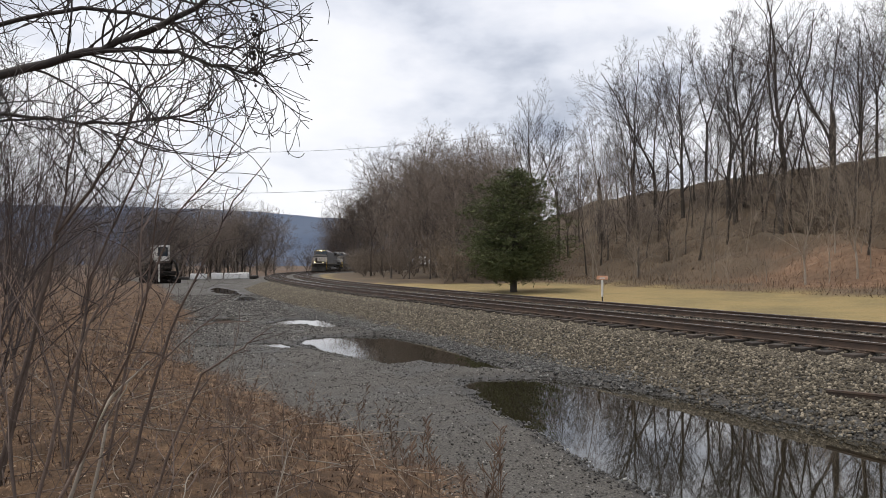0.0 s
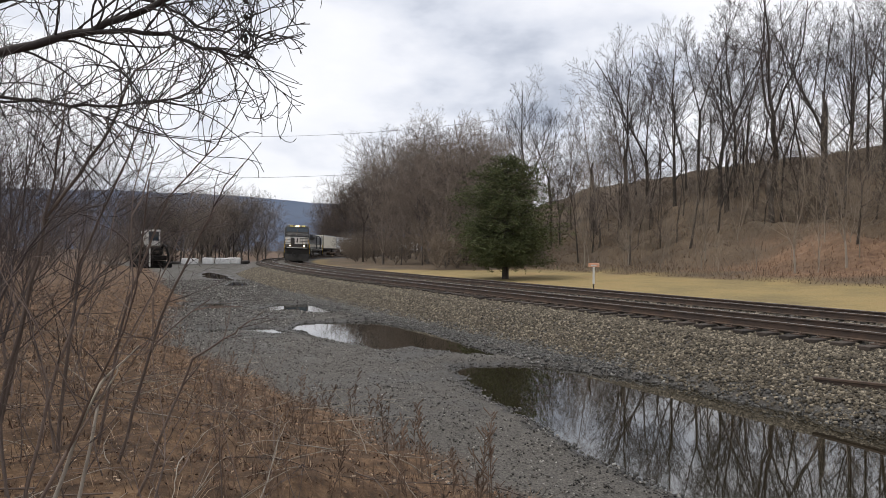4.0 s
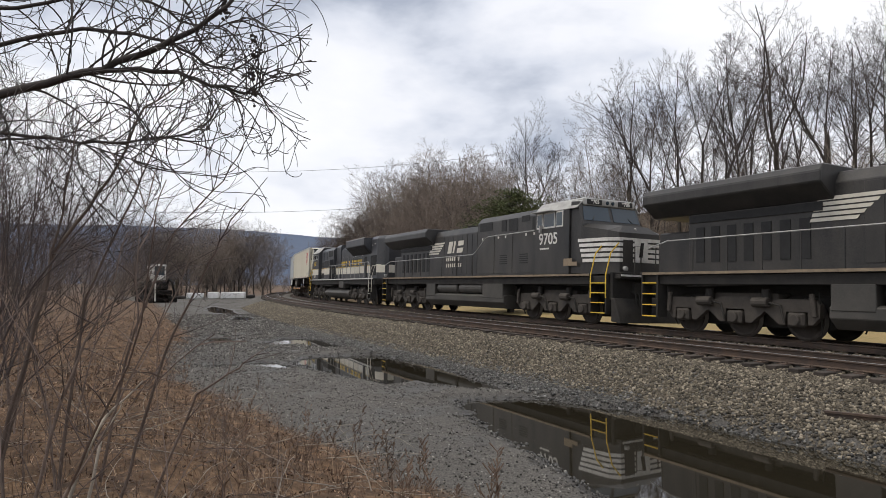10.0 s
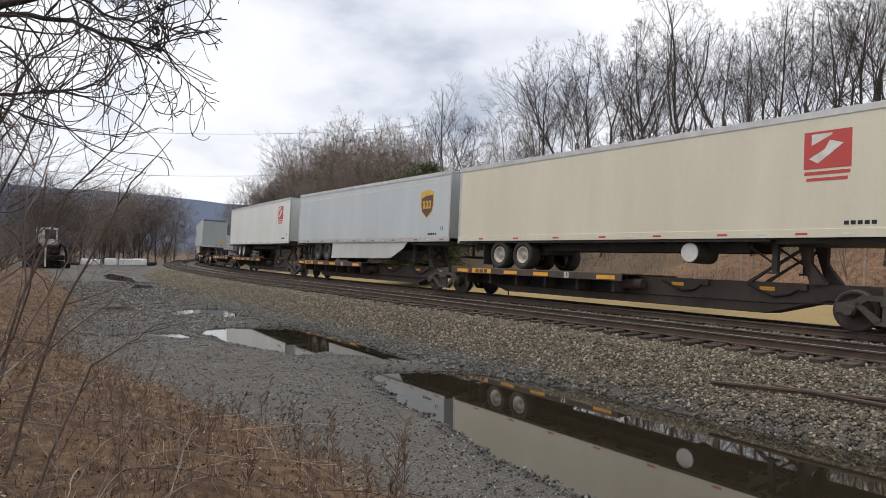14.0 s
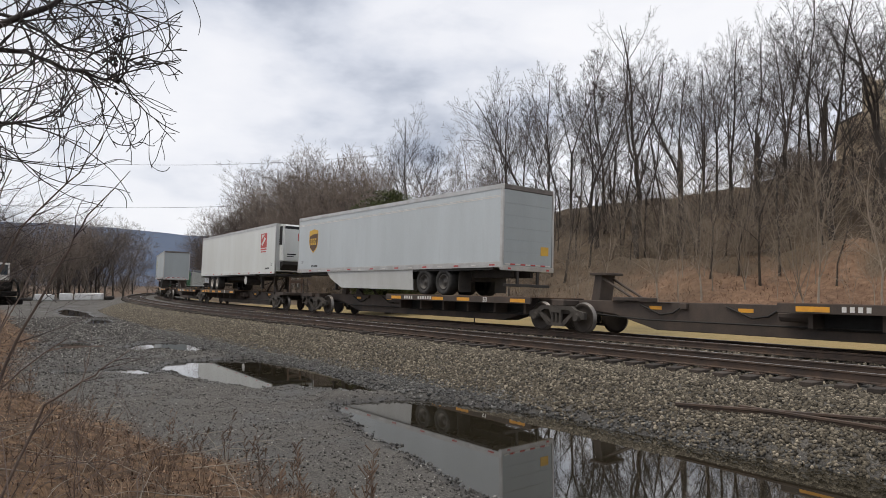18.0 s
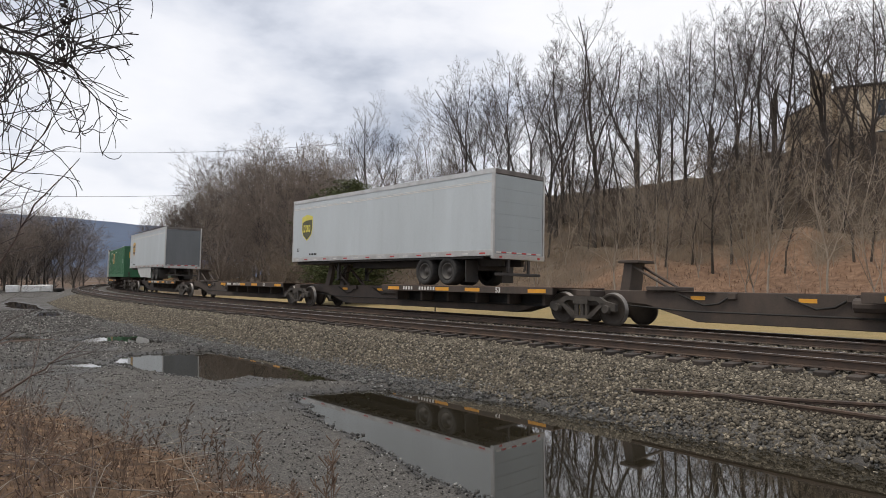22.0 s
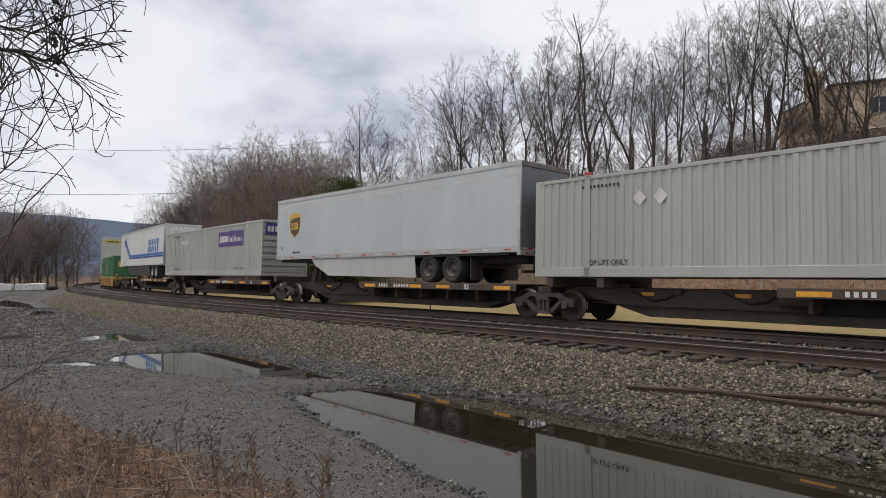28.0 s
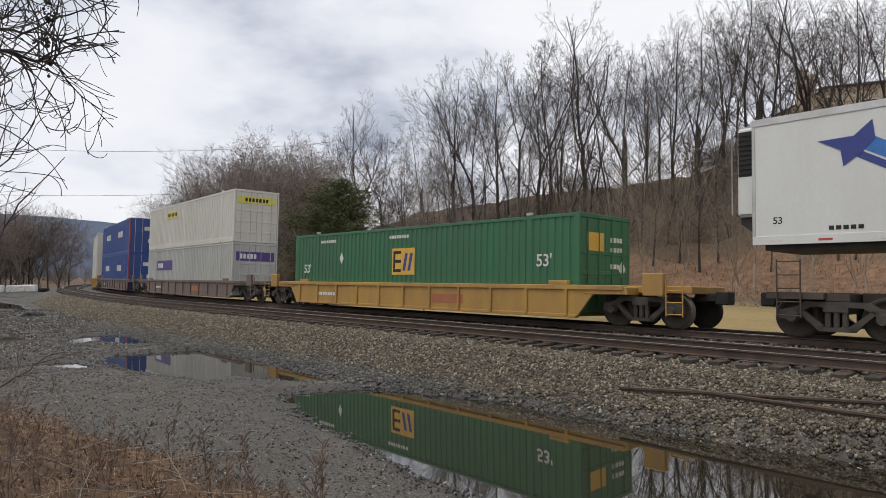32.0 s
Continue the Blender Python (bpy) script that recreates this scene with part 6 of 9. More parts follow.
def road_locomotive(r, number, label, lit):
    lo = mover("locomotive", label, "locomotive", r, 6.9, "locomotives at the head of the train")
    body = slab("frame", under_black, lo, (-10.7, 10.0, -1.45, 1.45, 1.42, 1.72), (-10.9, 10.25, -0.5, 0.5, 1.05, 1.5), bevel=0.02)
    slab("walkway", loco_black, lo, (-10.7, 9.1, -1.55, 1.55, 1.72, 1.80), bevel=0.01)
    for y in (-1.562, 1.552):
        slab("sill_stripe", tan_paint, lo, (-10.6, 9.1, y, y + 0.01, 1.725, 1.80), label="tan dirty sill stripe")
    # long hood behind the engine doors
    hood = cross_prism("hood", loco_black, lo, ((-0.92, 1.8), (-0.92, 3.95), (-0.75, 4.25), (0.75, 4.25), (0.92, 3.95), (0.92, 1.8)), -9.3, 0.55, bevel=0.02)
    for i in range(9):
        x = -4.0 + i * 0.5
        slab("hood_door", loco_black, lo, (x + 0.02, x + 0.47, -0.935, -0.92, 1.95, 3.9), bevel=0.005)
    for i in range(7):
        x = -9.0 + i * 0.56
        slab("radiator_grille", grille_dark, lo, (x, x + 0.30, -0.94, -0.915, 2.1, 3.15))
    wing = cross_prism("radiator", loco_black, lo, ((-0.95, 3.55), (-1.5, 3.95), (-1.5, 4.22), (-1.35, 4.42), (1.35, 4.42), (1.5, 4.22), (1.5, 3.95), (0.95, 3.55)), -10.7, -4.7, "overhanging black radiator wing", 0.03)
    slab("radiator_intake", grille_dark, lo, (-9.2, -5.0, -0.97, -0.93, 3.30, 3.52))
    slab("rear_platform", loco_black, lo, (-10.7, -9.3, -0.75, 0.75, 1.8, 3.1), bevel=0.05)
    for x, w, h in ((-2.2, 0.5, 0.22), (-0.6, 0.35, 0.15)):
        drum("exhaust_stack", under_black, lo, (x, 0, 4.22), (x, 0, 4.25 + h), w / 2, 12)
    slab("roof_fan", under_black, lo, (-3.9, -3.0, -0.5, 0.5, 4.24, 4.34), bevel=0.02)
    # equipment hood in front of it
    cross_prism("equipment_hood", loco_black, lo, ((-1.25, 1.8), (-1.25, 4.25), (-1.0, 4.52), (1.0, 4.52), (1.25, 4.25), (1.25, 1.8)), 0.55, 5.65, bevel=0.025)
    for x0, x1, z0, z1 in ((0.8, 1.9, 3.85, 4.25), (2.7, 3.1, 3.75, 4.25), (3.3, 4.0, 3.72, 4.25), (4.3, 4.9, 4.05, 4.3), (5.1, 5.5, 3.7, 4.2)):
        slab("grille", grille_dark, lo, (x0, x1, -1.262, -1.245, z0, z1))
    for x0, x1, z0, z1 in ((0.65, 2.1, 1.9, 3.7), (2.2, 3.6, 1.9, 3.65), (3.7, 5.55, 1.9, 3.6)):
        slab("equipment_door", loco_black, lo, (x0, x1, -1.266, -1.248, z0, z1), bevel=0.006)
    for x in (1.0, 2.4, 3.0, 4.6, 5.2):
        slab("warning_label", white_paint, lo, (x, x + 0.11, -1.272, -1.264, 3.45, 3.55))
    for x in (2.6, 4.2):
        slab("louvre", grille_dark, lo, *[(x, x + 0.6, -1.275, -1.262, 2.3 + 0.09 * j, 2.34 + 0.09 * j) for j in range(5)])
    # cab
    cab = cross_prism("cab", loco_black, lo, ((-1.5, 1.8), (-1.5, 4.25), (-1.15, 4.58), (1.15, 4.58), (1.5, 4.25), (1.5, 1.8)), 5.65, 7.85, bevel=0.02)
    prism("cab_front", loco_black, lo, ((7.84, 1.8), (7.84, 4.52), (8.25, 4.50), (8.55, 3.62), (8.55, 1.8)), -1.42, 1.42, bevel=0.03)
    cross_prism("cab_roof", roof_grey, lo, ((-1.54, 4.24), (-1.17, 4.60), (-1.1, 4.66), (1.1, 4.66), (1.17, 4.60), (1.54, 4.24), (1.50, 4.22), (1.15, 4.57), (-1.15, 4.57), (-1.50, 4.22)), 5.6, 8.30, "pale weathered cab roof", 0.008)
    for x0, x1 in ((5.78, 6.18), (6.24, 6.98), (7.04, 7.5)):
        w = slab("cab_window", white_paint, lo, (x0, x1, -1.52, -1.495, 3.60, 4.22), label="cab side window in a bright frame")
        slab("pane", cab_glass, w, (x0 + 0.05, x1 - 0.05, -1.527, -1.515, 3.66, 4.16))
    slab("sun_visor", roof_grey, lo, (5.75, 7.1, -1.80, -1.50, 4.22, 4.25))
    slab("mirror", roof_grey, lo, (6.12, 6.2, -1.66, -1.56, 3.45, 3.72))
    for sd in (-1, 1):
        q = [(8.318, 1.25, 4.32), (8.502, 1.33, 3.78), (8.502, 0.08, 3.78), (8.318, 0.08, 4.32)]
        w = plate("windshield", cab_glass, lo, [(x, sd * y, z) for x, y, z in q][::-sd], 0.012, "dark sloping windshield")
        pipe("wiper", under_black, w, [(8.40, sd * 0.7, 4.06), (8.53, sd * 0.95, 3.80)], 0.012, 4)
    hd = slab("cab_header", roof_grey, lo, (7.95, 8.36, -1.22, 1.22, 4.37, 4.63), bevel=0.03, label="pale header over the windshield")
    slab("number_board", grille_dark, hd, (8.35, 8.40, -1.08, -0.40, 4.41, 4.60), bevel=0.01)
    slab("number_board", grille_dark, hd, (8.35, 8.40, 0.40, 1.08, 4.41, 4.60), bevel=0.01)
    for y in (-0.74, 0.74):
        lettering(number, 0.20, 8.406, y, 4.435, lo, board_lit if lit else white_paint, axis="front", bold=0.006)
    for y in (-0.13, 0.13):
        drum("headlight", lamp_warm if lit else cab_glass, lo, (8.30, y, 4.50), (8.41, y, 4.50), 0.07, 14)
    # nose: straight sides, a flat front and a top that falls away to both sides
    bm = bmesh.new()
    rings = (((8.5, -1.45, 1.8), (9.70, -1.22, 1.8), (10.0, -0.95, 1.8), (10.0, 0.95, 1.8), (9.70, 1.22, 1.8), (8.5, 1.45, 1.8)),
             ((8.5, -1.44, 3.54), (9.64, -1.19, 3.34), (9.93, -0.93, 3.26), (9.93, 0.93, 3.26), (9.64, 1.19, 3.34), (8.5, 1.44, 3.54)),
             ((8.5, -1.15, 3.66), (9.40, -0.80, 3.56), (9.74, -0.58, 3.52), (9.74, 0.58, 3.52), (9.40, 0.80, 3.56), (8.5, 1.15, 3.66)))
    rings = [[bm.verts.new(q) for q in ring] for ring in rings]
    bm.faces.new(rings[0])
    bm.faces.new(rings[-1])
    for ra, rb in zip(rings, rings[1:]):
        for i in range(6):
            bm.faces.new((ra[i], ra[(i + 1) % 6], rb[(i + 1) % 6], rb[i]))
    part("nose", bm, loco_black, lo, "blunt black nose")
    drum("nose_lamp", roof_grey, lo, (9.78, -0.1, 3.40), (9.86, -0.1, 3.40), 0.05, 10)
    slab("nose_door", loco_black, lo, (9.98, 10.012, -0.82, -0.36, 1.95, 3.0), bevel=0.006)
    stripe_bands(lo, white_paint, 2.20, 3.12, 5, [(8.36, 1.482), (9.70, 1.24), (10.005, 0.96), (10.005, -0.96), (9.70, -1.24), (8.36, -1.482)], 0.07)
    side_plate("builder_plate", tan_paint, lo, [(7.55, 2.1), (8.35, 2.1), (8.35, 2.25), (8.05, 2.25), (8.05, 2.38), (7.55, 2.38)], -1.504, "tan patch on the cab side")
    plate("emblem", white_paint, lo, [(10.03, -0.3, 2.25), (10.03, 0.3, 2.25), (10.02, 0.3, 3.05), (10.02, -0.3, 3.05)], 0.01, "white patch with a dark emblem")
    plate("emblem_shape", under_black, lo, [(10.044, -0.12, 2.4), (10.044, 0.05, 2.4), (10.036, 0.12, 2.92), (10.036, -0.02, 2.92)], 0.006)
    for y in (-0.86, 0.86):
        drum("ditch_light", lamp_warm if lit else roof_grey, lo, (10.12, y, 1.98), (10.26, y, 1.98), 0.08, 16)
    # pilot, plow, steps and rails
    slab("front_platform", under_black, lo, (9.98, 10.42, -1.30, 1.30, 1.62, 1.76), bevel=0.02)
    slab("platform_edge", white_paint, lo, (10.418, 10.43, -1.25, 1.25, 1.70, 1.765), label="white platform edge")
    for y in (-0.62, 0.62):
        pipe("front_rail", under_black, lo, [(10.38, y, 1.76), (10.38, y, 2.75), (10.38, y * 0.55, 2.75), (10.38, y * 0.55, 1.76)], 0.022)
    slab("pilot", under_black, lo, (10.0, 10.15, -1.4, 1.4, 0.9, 1.85), bevel=0.02)
    prism("plow", under_black, lo, ((10.15, 0.16), (10.62, 0.12), (10.50, 0.5), (10.30, 0.95), (10.12, 0.95)), -1.45, 1.45, "black snow plow", 0.02)
    coupler(lo, 10.2, 1)
    coupler(lo, -10.7, -1)
    for y in (-0.55, -0.38, 0.38, 0.55):
        pipe("air_hose", under_black, lo, [(10.15, y, 1.2), (10.35, y, 1.1), (10.42, y, 0.7), (10.38, y * 0.9, 0.5)], 0.025)
    for sd in (-1, 1):
        stair(lo, 9.15, 10.0, sd, yellow_paint)
        stair(lo, -10.65, -9.95, sd, yellow_paint)
        y = 1.55 * sd
        for x in (9.18, 9.98):
            pipe("grab_rail", yellow_paint, lo, [(x, y, 0.95), (x, y, 1.75), (x + 0.12, y * 0.93, 2.5), (x + 0.3, y * 0.8, 2.85)], 0.024, label="yellow grab rail")
        handrail(lo, [(-10.4, 2.55), (-9.6, 2.75), (0.6, 2.80), (0.85, 2.9), (1.7, 3.48), (2.0, 3.55), (5.6, 3.58)], roof_grey, (-9.9, -8.6, -7.4, -6.3, -5.2, -4.1, -2.6, -1.0, 0.6), sd, loco_black)
    # tank and reservoirs
    cross_prism("fuel_tank", tank_grey, lo, ((-1.44, 0.62), (-1.44, 0.90), (-1.30, 0.96), (-0.80, 0.96), (-0.80, 1.35), (0.80, 1.35), (0.80, 0.96), (1.30, 0.96), (1.44, 0.90), (1.44, 0.62), (1.15, 0.36), (-1.15, 0.36)), -4.55, 3.25, "dusty black fuel tank", 0.02)
    slab("tank_box", tank_grey, lo, (-4.5, -3.45, -1.46, -0.8, 0.8, 1.45), bevel=0.02)
    slab("tank_box", tank_grey, lo, (1.45, 3.2, -1.46, -0.8, 0.8, 1.45), bevel=0.02)
    for x0, x1 in ((-3.3, -1.15), (-0.95, 1.3)):
        drum("air_reservoir", tank_grey, lo, (x0, -1.16, 1.24), (x1, -1.16, 1.24), 0.27, 18, "air reservoir cylinder", 0.07)
    pipe("brake_pipe", under_black, lo, [(-9, -1.35, 1.38), (-4, -1.4, 1.5), (4, -1.4, 1.5), (9, -1.35, 1.38)], 0.03)
    loco_truck(lo, 6.5)
    loco_truck(lo, -7.4)
    # paint marks
    lettering(number, 0.62, 6.55, -1.512, 2.98, lo, white_paint, 1.0, bold=0.012)
    if number == "4274":
        lettering("DC to AC", 0.22, 6.15, -1.512, 2.72, lo, white_paint, bold=0.004)
    else:
        slab("small_lettering", white_paint, lo, (6.0, 6.6, -1.512, -1.5, 2.78, 2.84))
    for i in range(5):
        z = 3.02 + 0.13 * i
        side_plate("hood_stripe", cream_paint, lo, [(-5.35 + 0.05 * i, z), (-4.15 + 0.16 * i, z), (-4.08 + 0.16 * i, z + 0.09), (-5.32 + 0.05 * i, z + 0.09)], -0.94, "white speed stripe")
    # the road's emblem and name as plain shapes
    for poly in (((-2.0, 3.02), (-1.45, 3.02), (-1.2, 3.62), (-1.75, 3.62)), ((-1.3, 3.02), (-1.08, 3.02), (-0.83, 3.62), (-1.05, 3.62)),
                 ((-0.75, 3.02), (0.0, 3.02), (0.10, 3.26), (-0.65, 3.26)), ((-0.60, 3.38), (0.12, 3.38), (0.22, 3.62), (-0.50, 3.62))):
        side_plate("emblem_shape", cream_paint, lo, [(-3.15 + 0.82 * (x + 2.0), z) for x, z in poly], -0.94, "pale emblem shape")
    for z in (2.62, 2.30):
        for i in range(8 if z < 2.5 else 7):
            side_plate("name_bar", cream_paint, lo, [(-3.25 + 0.22 * i, z), (-3.14 + 0.22 * i, z), (-3.11 + 0.22 * i, z + 0.19), (-3.22 + 0.22 * i, z + 0.19)], -0.94)
    return lo


def heritage_locomotive(r):
    """The third engine runs backwards: its cab is at its trailing end (-x)."""
    lo = mover("locomotive", "dark grey and cream locomotive with yellow lettering, running backwards", "locomotive", r, 7.1, "locomotives at the head of the train")
    slab("frame", under_black, lo, (-10.9, 10.0, -1.45, 1.45, 1.38, 1.74), (-11.0, 10.3, -0.5, 0.5, 1.0, 1.5), bevel=0.02)
    slab("walkway", loco_grey, lo, (-10.5, 9.95, -1.55, 1.55, 1.74, 1.80), bevel=0.01)
    for y in (-1.562, 1.552):
        slab("sill_stripe", white_paint, lo, (-10.5, 9.95, y, y + 0.01, 1.735, 1.805), label="white sill stripe")

    def banded(name, profile, x0, x1, y, z_top, mats=None):
        b_ = cross_prism(name, loco_grey, lo, profile, x0, x1, bevel=0.02)
        slab("cream_band", cream_paint, lo, (x0 + 0.01, x1 - 0.01, -y - 0.006, -y + 0.003, 2.20, 2.70), (x0 + 0.01, x1 - 0.01, y - 0.003, y + 0.006, 2.20, 2.70), label="cream band")
        slab("pinstripe", yellow_paint, lo, (x0 + 0.01, x1 - 0.01, -y - 0.007, -y + 0.002, 2.715, 2.75), label="thin yellow stripe")
        return b_

    banded("hood", ((-0.92, 1.8), (-0.92, 4.1), (-0.70, 4.32), (0.70, 4.32), (0.92, 4.1), (0.92, 1.8)), -1.2, 7.25, 0.92, 4.3)
    banded("blower_hood", ((-0.98, 1.8), (-0.98, 4.4), (-0.85, 4.58), (0.85, 4.58), (0.98, 4.4), (0.98, 1.8)), -2.7, -1.2, 0.98, 4.5)
    banded("equipment_hood", ((-1.22, 1.8), (-1.22, 4.2), (-1.0, 4.45), (1.0, 4.45), (1.22, 4.2), (1.22, 1.8)), -7.2, -2.7, 1.22, 4.4)
    banded("blower_box", ((-1.52, 1.82), (-1.52, 3.4), (-1.2, 3.45), (-1.2, 1.82)), -4.75, -2.75, 1.52, 3.4)
    slab("grille", grille_dark, lo, (-4.6, -2.9, -1.54, -1.515, 2.86, 3.34))
    slab("grille", grille_dark, lo, (-7.05, -4.9, -1.245, -1.215, 2.9, 3.3))
    slab("grille", grille_dark, lo, (-7.05, -4.9, -1.245, -1.215, 1.95, 2.35))
    slab("grille", grille_dark, lo, (-4.5, -3.0, -1.235, -1.205, 3.7, 4.2))
    for x0, x1 in ((-7.0, -6.2), (-6.1, -5.0)):
        slab("equipment_door", loco_grey, lo, (x0, x1, -1.24, -1.215, 3.45, 4.15), bevel=0.006)
    # cab and nose at the trailing end
    banded("cab", ((-1.5, 1.8), (-1.5, 4.15), (-1.05, 4.62), (1.05, 4.62), (1.5, 4.15), (1.5, 1.8)), -9.65, -7.2, 1.5, 4.6)
    cross_prism("cab_roof", roof_grey, lo, ((-1.54, 4.13), (-1.07, 4.64), (-1.0, 4.69), (1.0, 4.69), (1.07, 4.64), (1.54, 4.13), (1.5, 4.11), (1.04, 4.61), (-1.04, 4.61), (-1.5, 4.11)), -9.7, -7.15, "weathered grey cab roof", 0.008)
    prism("cab_front", loco_grey, lo, ((-9.64, 1.8), (-9.64, 4.5), (-9.9, 4.5), (-10.1, 3.6), (-10.1, 1.8)), -1.4, 1.4, bevel=0.02)
    banded("nose", ((-1.3, 1.8), (-1.3, 3.3), (-1.0, 3.55), (1.0, 3.55), (1.3, 3.3), (1.3, 1.8)), -10.95, -10.05, 1.3, 3.5)
    for x0, x1 in ((-9.5, -9.05), (-9.0, -8.1), (-8.05, -7.6)):
        w = slab("cab_window", white_paint, lo, (x0, x1, -1.52, -1.495, 3.55, 4.0), label="cab side window")
        slab("pane", cab_glass, w, (x0 + 0.05, x1 - 0.05, -1.527, -1.515, 3.6, 3.95))
    slab("sun_visor", roof_grey, lo, (-9.55, -7.5, -1.72, -1.5, 4.05, 4.08))
    plate("windshield", cab_glass, lo, [(-9.92, 1.2, 4.4), (-10.08, 1.25, 3.7), (-10.08, -1.25, 3.7), (-9.92, -1.2, 4.4)], 0.012)
    slab("nose_louvre", cream_paint, lo, *[(-8.9, -8.35, -1.52, -1.5, 1.98 + 0.09 * j, 2.03 + 0.09 * j) for j in range(4)])
    # flared radiators, and the full-height end of the hood ahead of them
    for sd in (-1, 1):
        cross_prism("radiator", loco_grey, lo, ((0.9 * sd, 3.50), (1.5 * sd, 4.10), (1.5 * sd, 4.56), (0.6 * sd, 4.62), (0.6 * sd, 4.3)), 2.35, 7.45, "flared radiator wing", 0.015)
        plate("radiator_screen", grille_dark, lo, [(2.6, 0.96 * sd, 3.52), (7.3, 0.96 * sd, 3.52), (7.3, 1.5 * sd, 4.06), (2.6, 1.5 * sd, 4.06)], 0.012)
        slab("wing_edge", roof_grey, lo, (2.35, 7.45, *sorted((sd * 1.46, sd * 1.51)), 4.55, 4.60))
    slab("radiator_top", grille_dark, lo, (2.4, 7.4, -0.62, 0.62, 4.3, 4.52))
    bm = bmesh.new()
    plan_ = ((7.25, -0.96), (8.83, -0.96), (9.55, -0.62), (9.68, -0.4), (9.68, 0.4), (9.55, 0.62), (8.83, 0.96), (7.25, 0.96))
    lo_v = [bm.verts.new((x, y, 1.8)) for x, y in plan_]
    mid_v = [bm.verts.new((x, y, 4.45)) for x, y in plan_]
    hi_v = [bm.verts.new((x - 0.10 * (x > 8), y * 0.82, 4.66)) for x, y in plan_]
    for ring_a, ring_b in ((lo_v, mid_v), (mid_v, hi_v)):
        for i in range(8):
            bm.faces.new((ring_a[i], ring_a[(i + 1) % 8], ring_b[(i + 1) % 8], ring_b[i]))
    bm.faces.new(lo_v)
    bm.faces.new(hi_v)
    bmesh.ops.recalc_face_normals(bm, faces=bm.faces[:])
    part("hood_end", bm, loco_grey, lo, "tall dark grey end of the hood")
    slab("cream_band", cream_paint, lo, (7.3, 8.82, -0.968, -0.955, 2.20, 2.70), label="cream band")
    plate("cream_band", cream_paint, lo, [(8.84, -0.962, 2.20), (9.56, -0.622, 2.20), (9.56, -0.622, 2.70), (8.84, -0.962, 2.70)], 0.006, "cream band")
    plate("cream_band", cream_paint, lo, [(9.688, -0.4, 2.20), (9.688, 0.4, 2.20), (9.688, 0.4, 2.70), (9.688, -0.4, 2.70)], 0.006, "cream band")
    for i in range(10):
        slab("grille_slat", grille_dark, lo, (7.40 + i * 0.135, 7.49 + i * 0.135, -0.99, -0.96, 2.02, 3.36))
    slab("grille_sill", under_black, lo, (7.36, 8.74, -0.985, -0.96, 2.62, 2.68), (7.36, 8.74, -0.985, -0.96, 2.10, 2.16))
    slab("hood_passage_door", grille_dark, lo, (5.71, 6.31, -0.95, -0.925, 1.88, 3.35))
    for j in range(5):
        plate("end_rib", loco_grey, lo, [(8.92, -0.925, 2.85 + 0.33 * j), (9.48, -0.66, 2.85 + 0.33 * j), (9.48, -0.66, 3.02 + 0.33 * j), (8.92, -0.925, 3.02 + 0.33 * j)], 0.02)
    for y in (-0.13, 0.13):
        drum("headlight", white_paint, lo, (9.66, y, 4.02), (9.76, y, 4.02), 0.10, 14)
    for y in (-0.7, 0.7):
        drum("ditch_light", roof_grey, lo, (9.9, y, 2.0), (10.05, y, 2.0), 0.10, 14)
    drum("exhaust_stack", under_black, lo, (1.0, 0, 4.3), (1.0, 0, 4.55), 0.28, 14)
    slab("horn", under_black, lo, (1.4, 2.2, -0.25, 0.25, 4.52, 4.60), bevel=0.03)
    for i, q in enumerate((1.45, 1.7, 1.95, 2.15)):
        drum("horn_bell", under_black, lo, (q, -0.2, 4.68), (q + 0.22, -0.2, 4.68 + 0.03 * i), 0.08, 10)
    for i in range(11):
        x = -1.0 + i * 0.6
        slab("hood_door", loco_grey, lo, (x + 0.02, x + 0.56, -0.932, -0.918, 2.74, 3.42 if x > 2.0 else 4.0), bevel=0.005)
        slab("door_latch", roof_grey, lo, (x + 0.46, x + 0.51, -0.945, -0.93, 3.5 if x < 2 else 3.3, 3.58 if x < 2 else 3.38))
    for x, z in ((2.4, 3.42), (3.1, 3.44), (3.7, 3.45), (5.0, 3.46), (6.6, 3.5), (7.6, 4.05), (8.2, 4.1)):
        slab("warning_label", white_paint, lo, (x, x + 0.2, -0.972 if x > 7.3 else -0.945, -0.955 if x > 7.3 else -0.92, z, z + 0.05))
    cross_prism("fuel_tank", tank_grey, lo, tuple((1.42 * math.sin(a), 0.72 - 0.50 * math.cos(a)) for a in [i * 0.3927 for i in range(16)]), -4.7, 3.3, "rounded dark fuel tank", 0.02)
    slab("tool_box", tank_grey, lo, (0.6, 2.0, -1.5, -1.0, 1.12, 1.62), bevel=0.02)
    pipe("brake_pipe", under_black, lo, [(-9, -1.4, 1.35), (-4, -1.45, 1.3), (-2, -1.45, 1.25), (-1, -1.45, 1.45), (2, -1.45, 1.5), (9, -1.4, 1.35)], 0.035)
    for sd in (-1, 1):
        stair(lo, -10.85, -10.1, sd, yellow_paint)
        stair(lo, 8.9, 9.6, sd, roof_grey)
        for x in (-10.85, -10.1):
            pipe("grab_rail", yellow_paint, lo, [(x, 1.55 * sd, 0.9), (x, 1.55 * sd, 1.9), (x + 0.25, 1.45 * sd, 2.7)], 0.024, label="yellow grab rail")
        handrail(lo, [(-3.2, 3.0), (-2.9, 2.88), (8.7, 2.88), (8.86, 2.80), (8.9, 1.2)], roof_grey, (-1.9, -0.7, 0.47, 1.67, 2.87, 4.09, 5.33, 6.55, 7.75), sd)
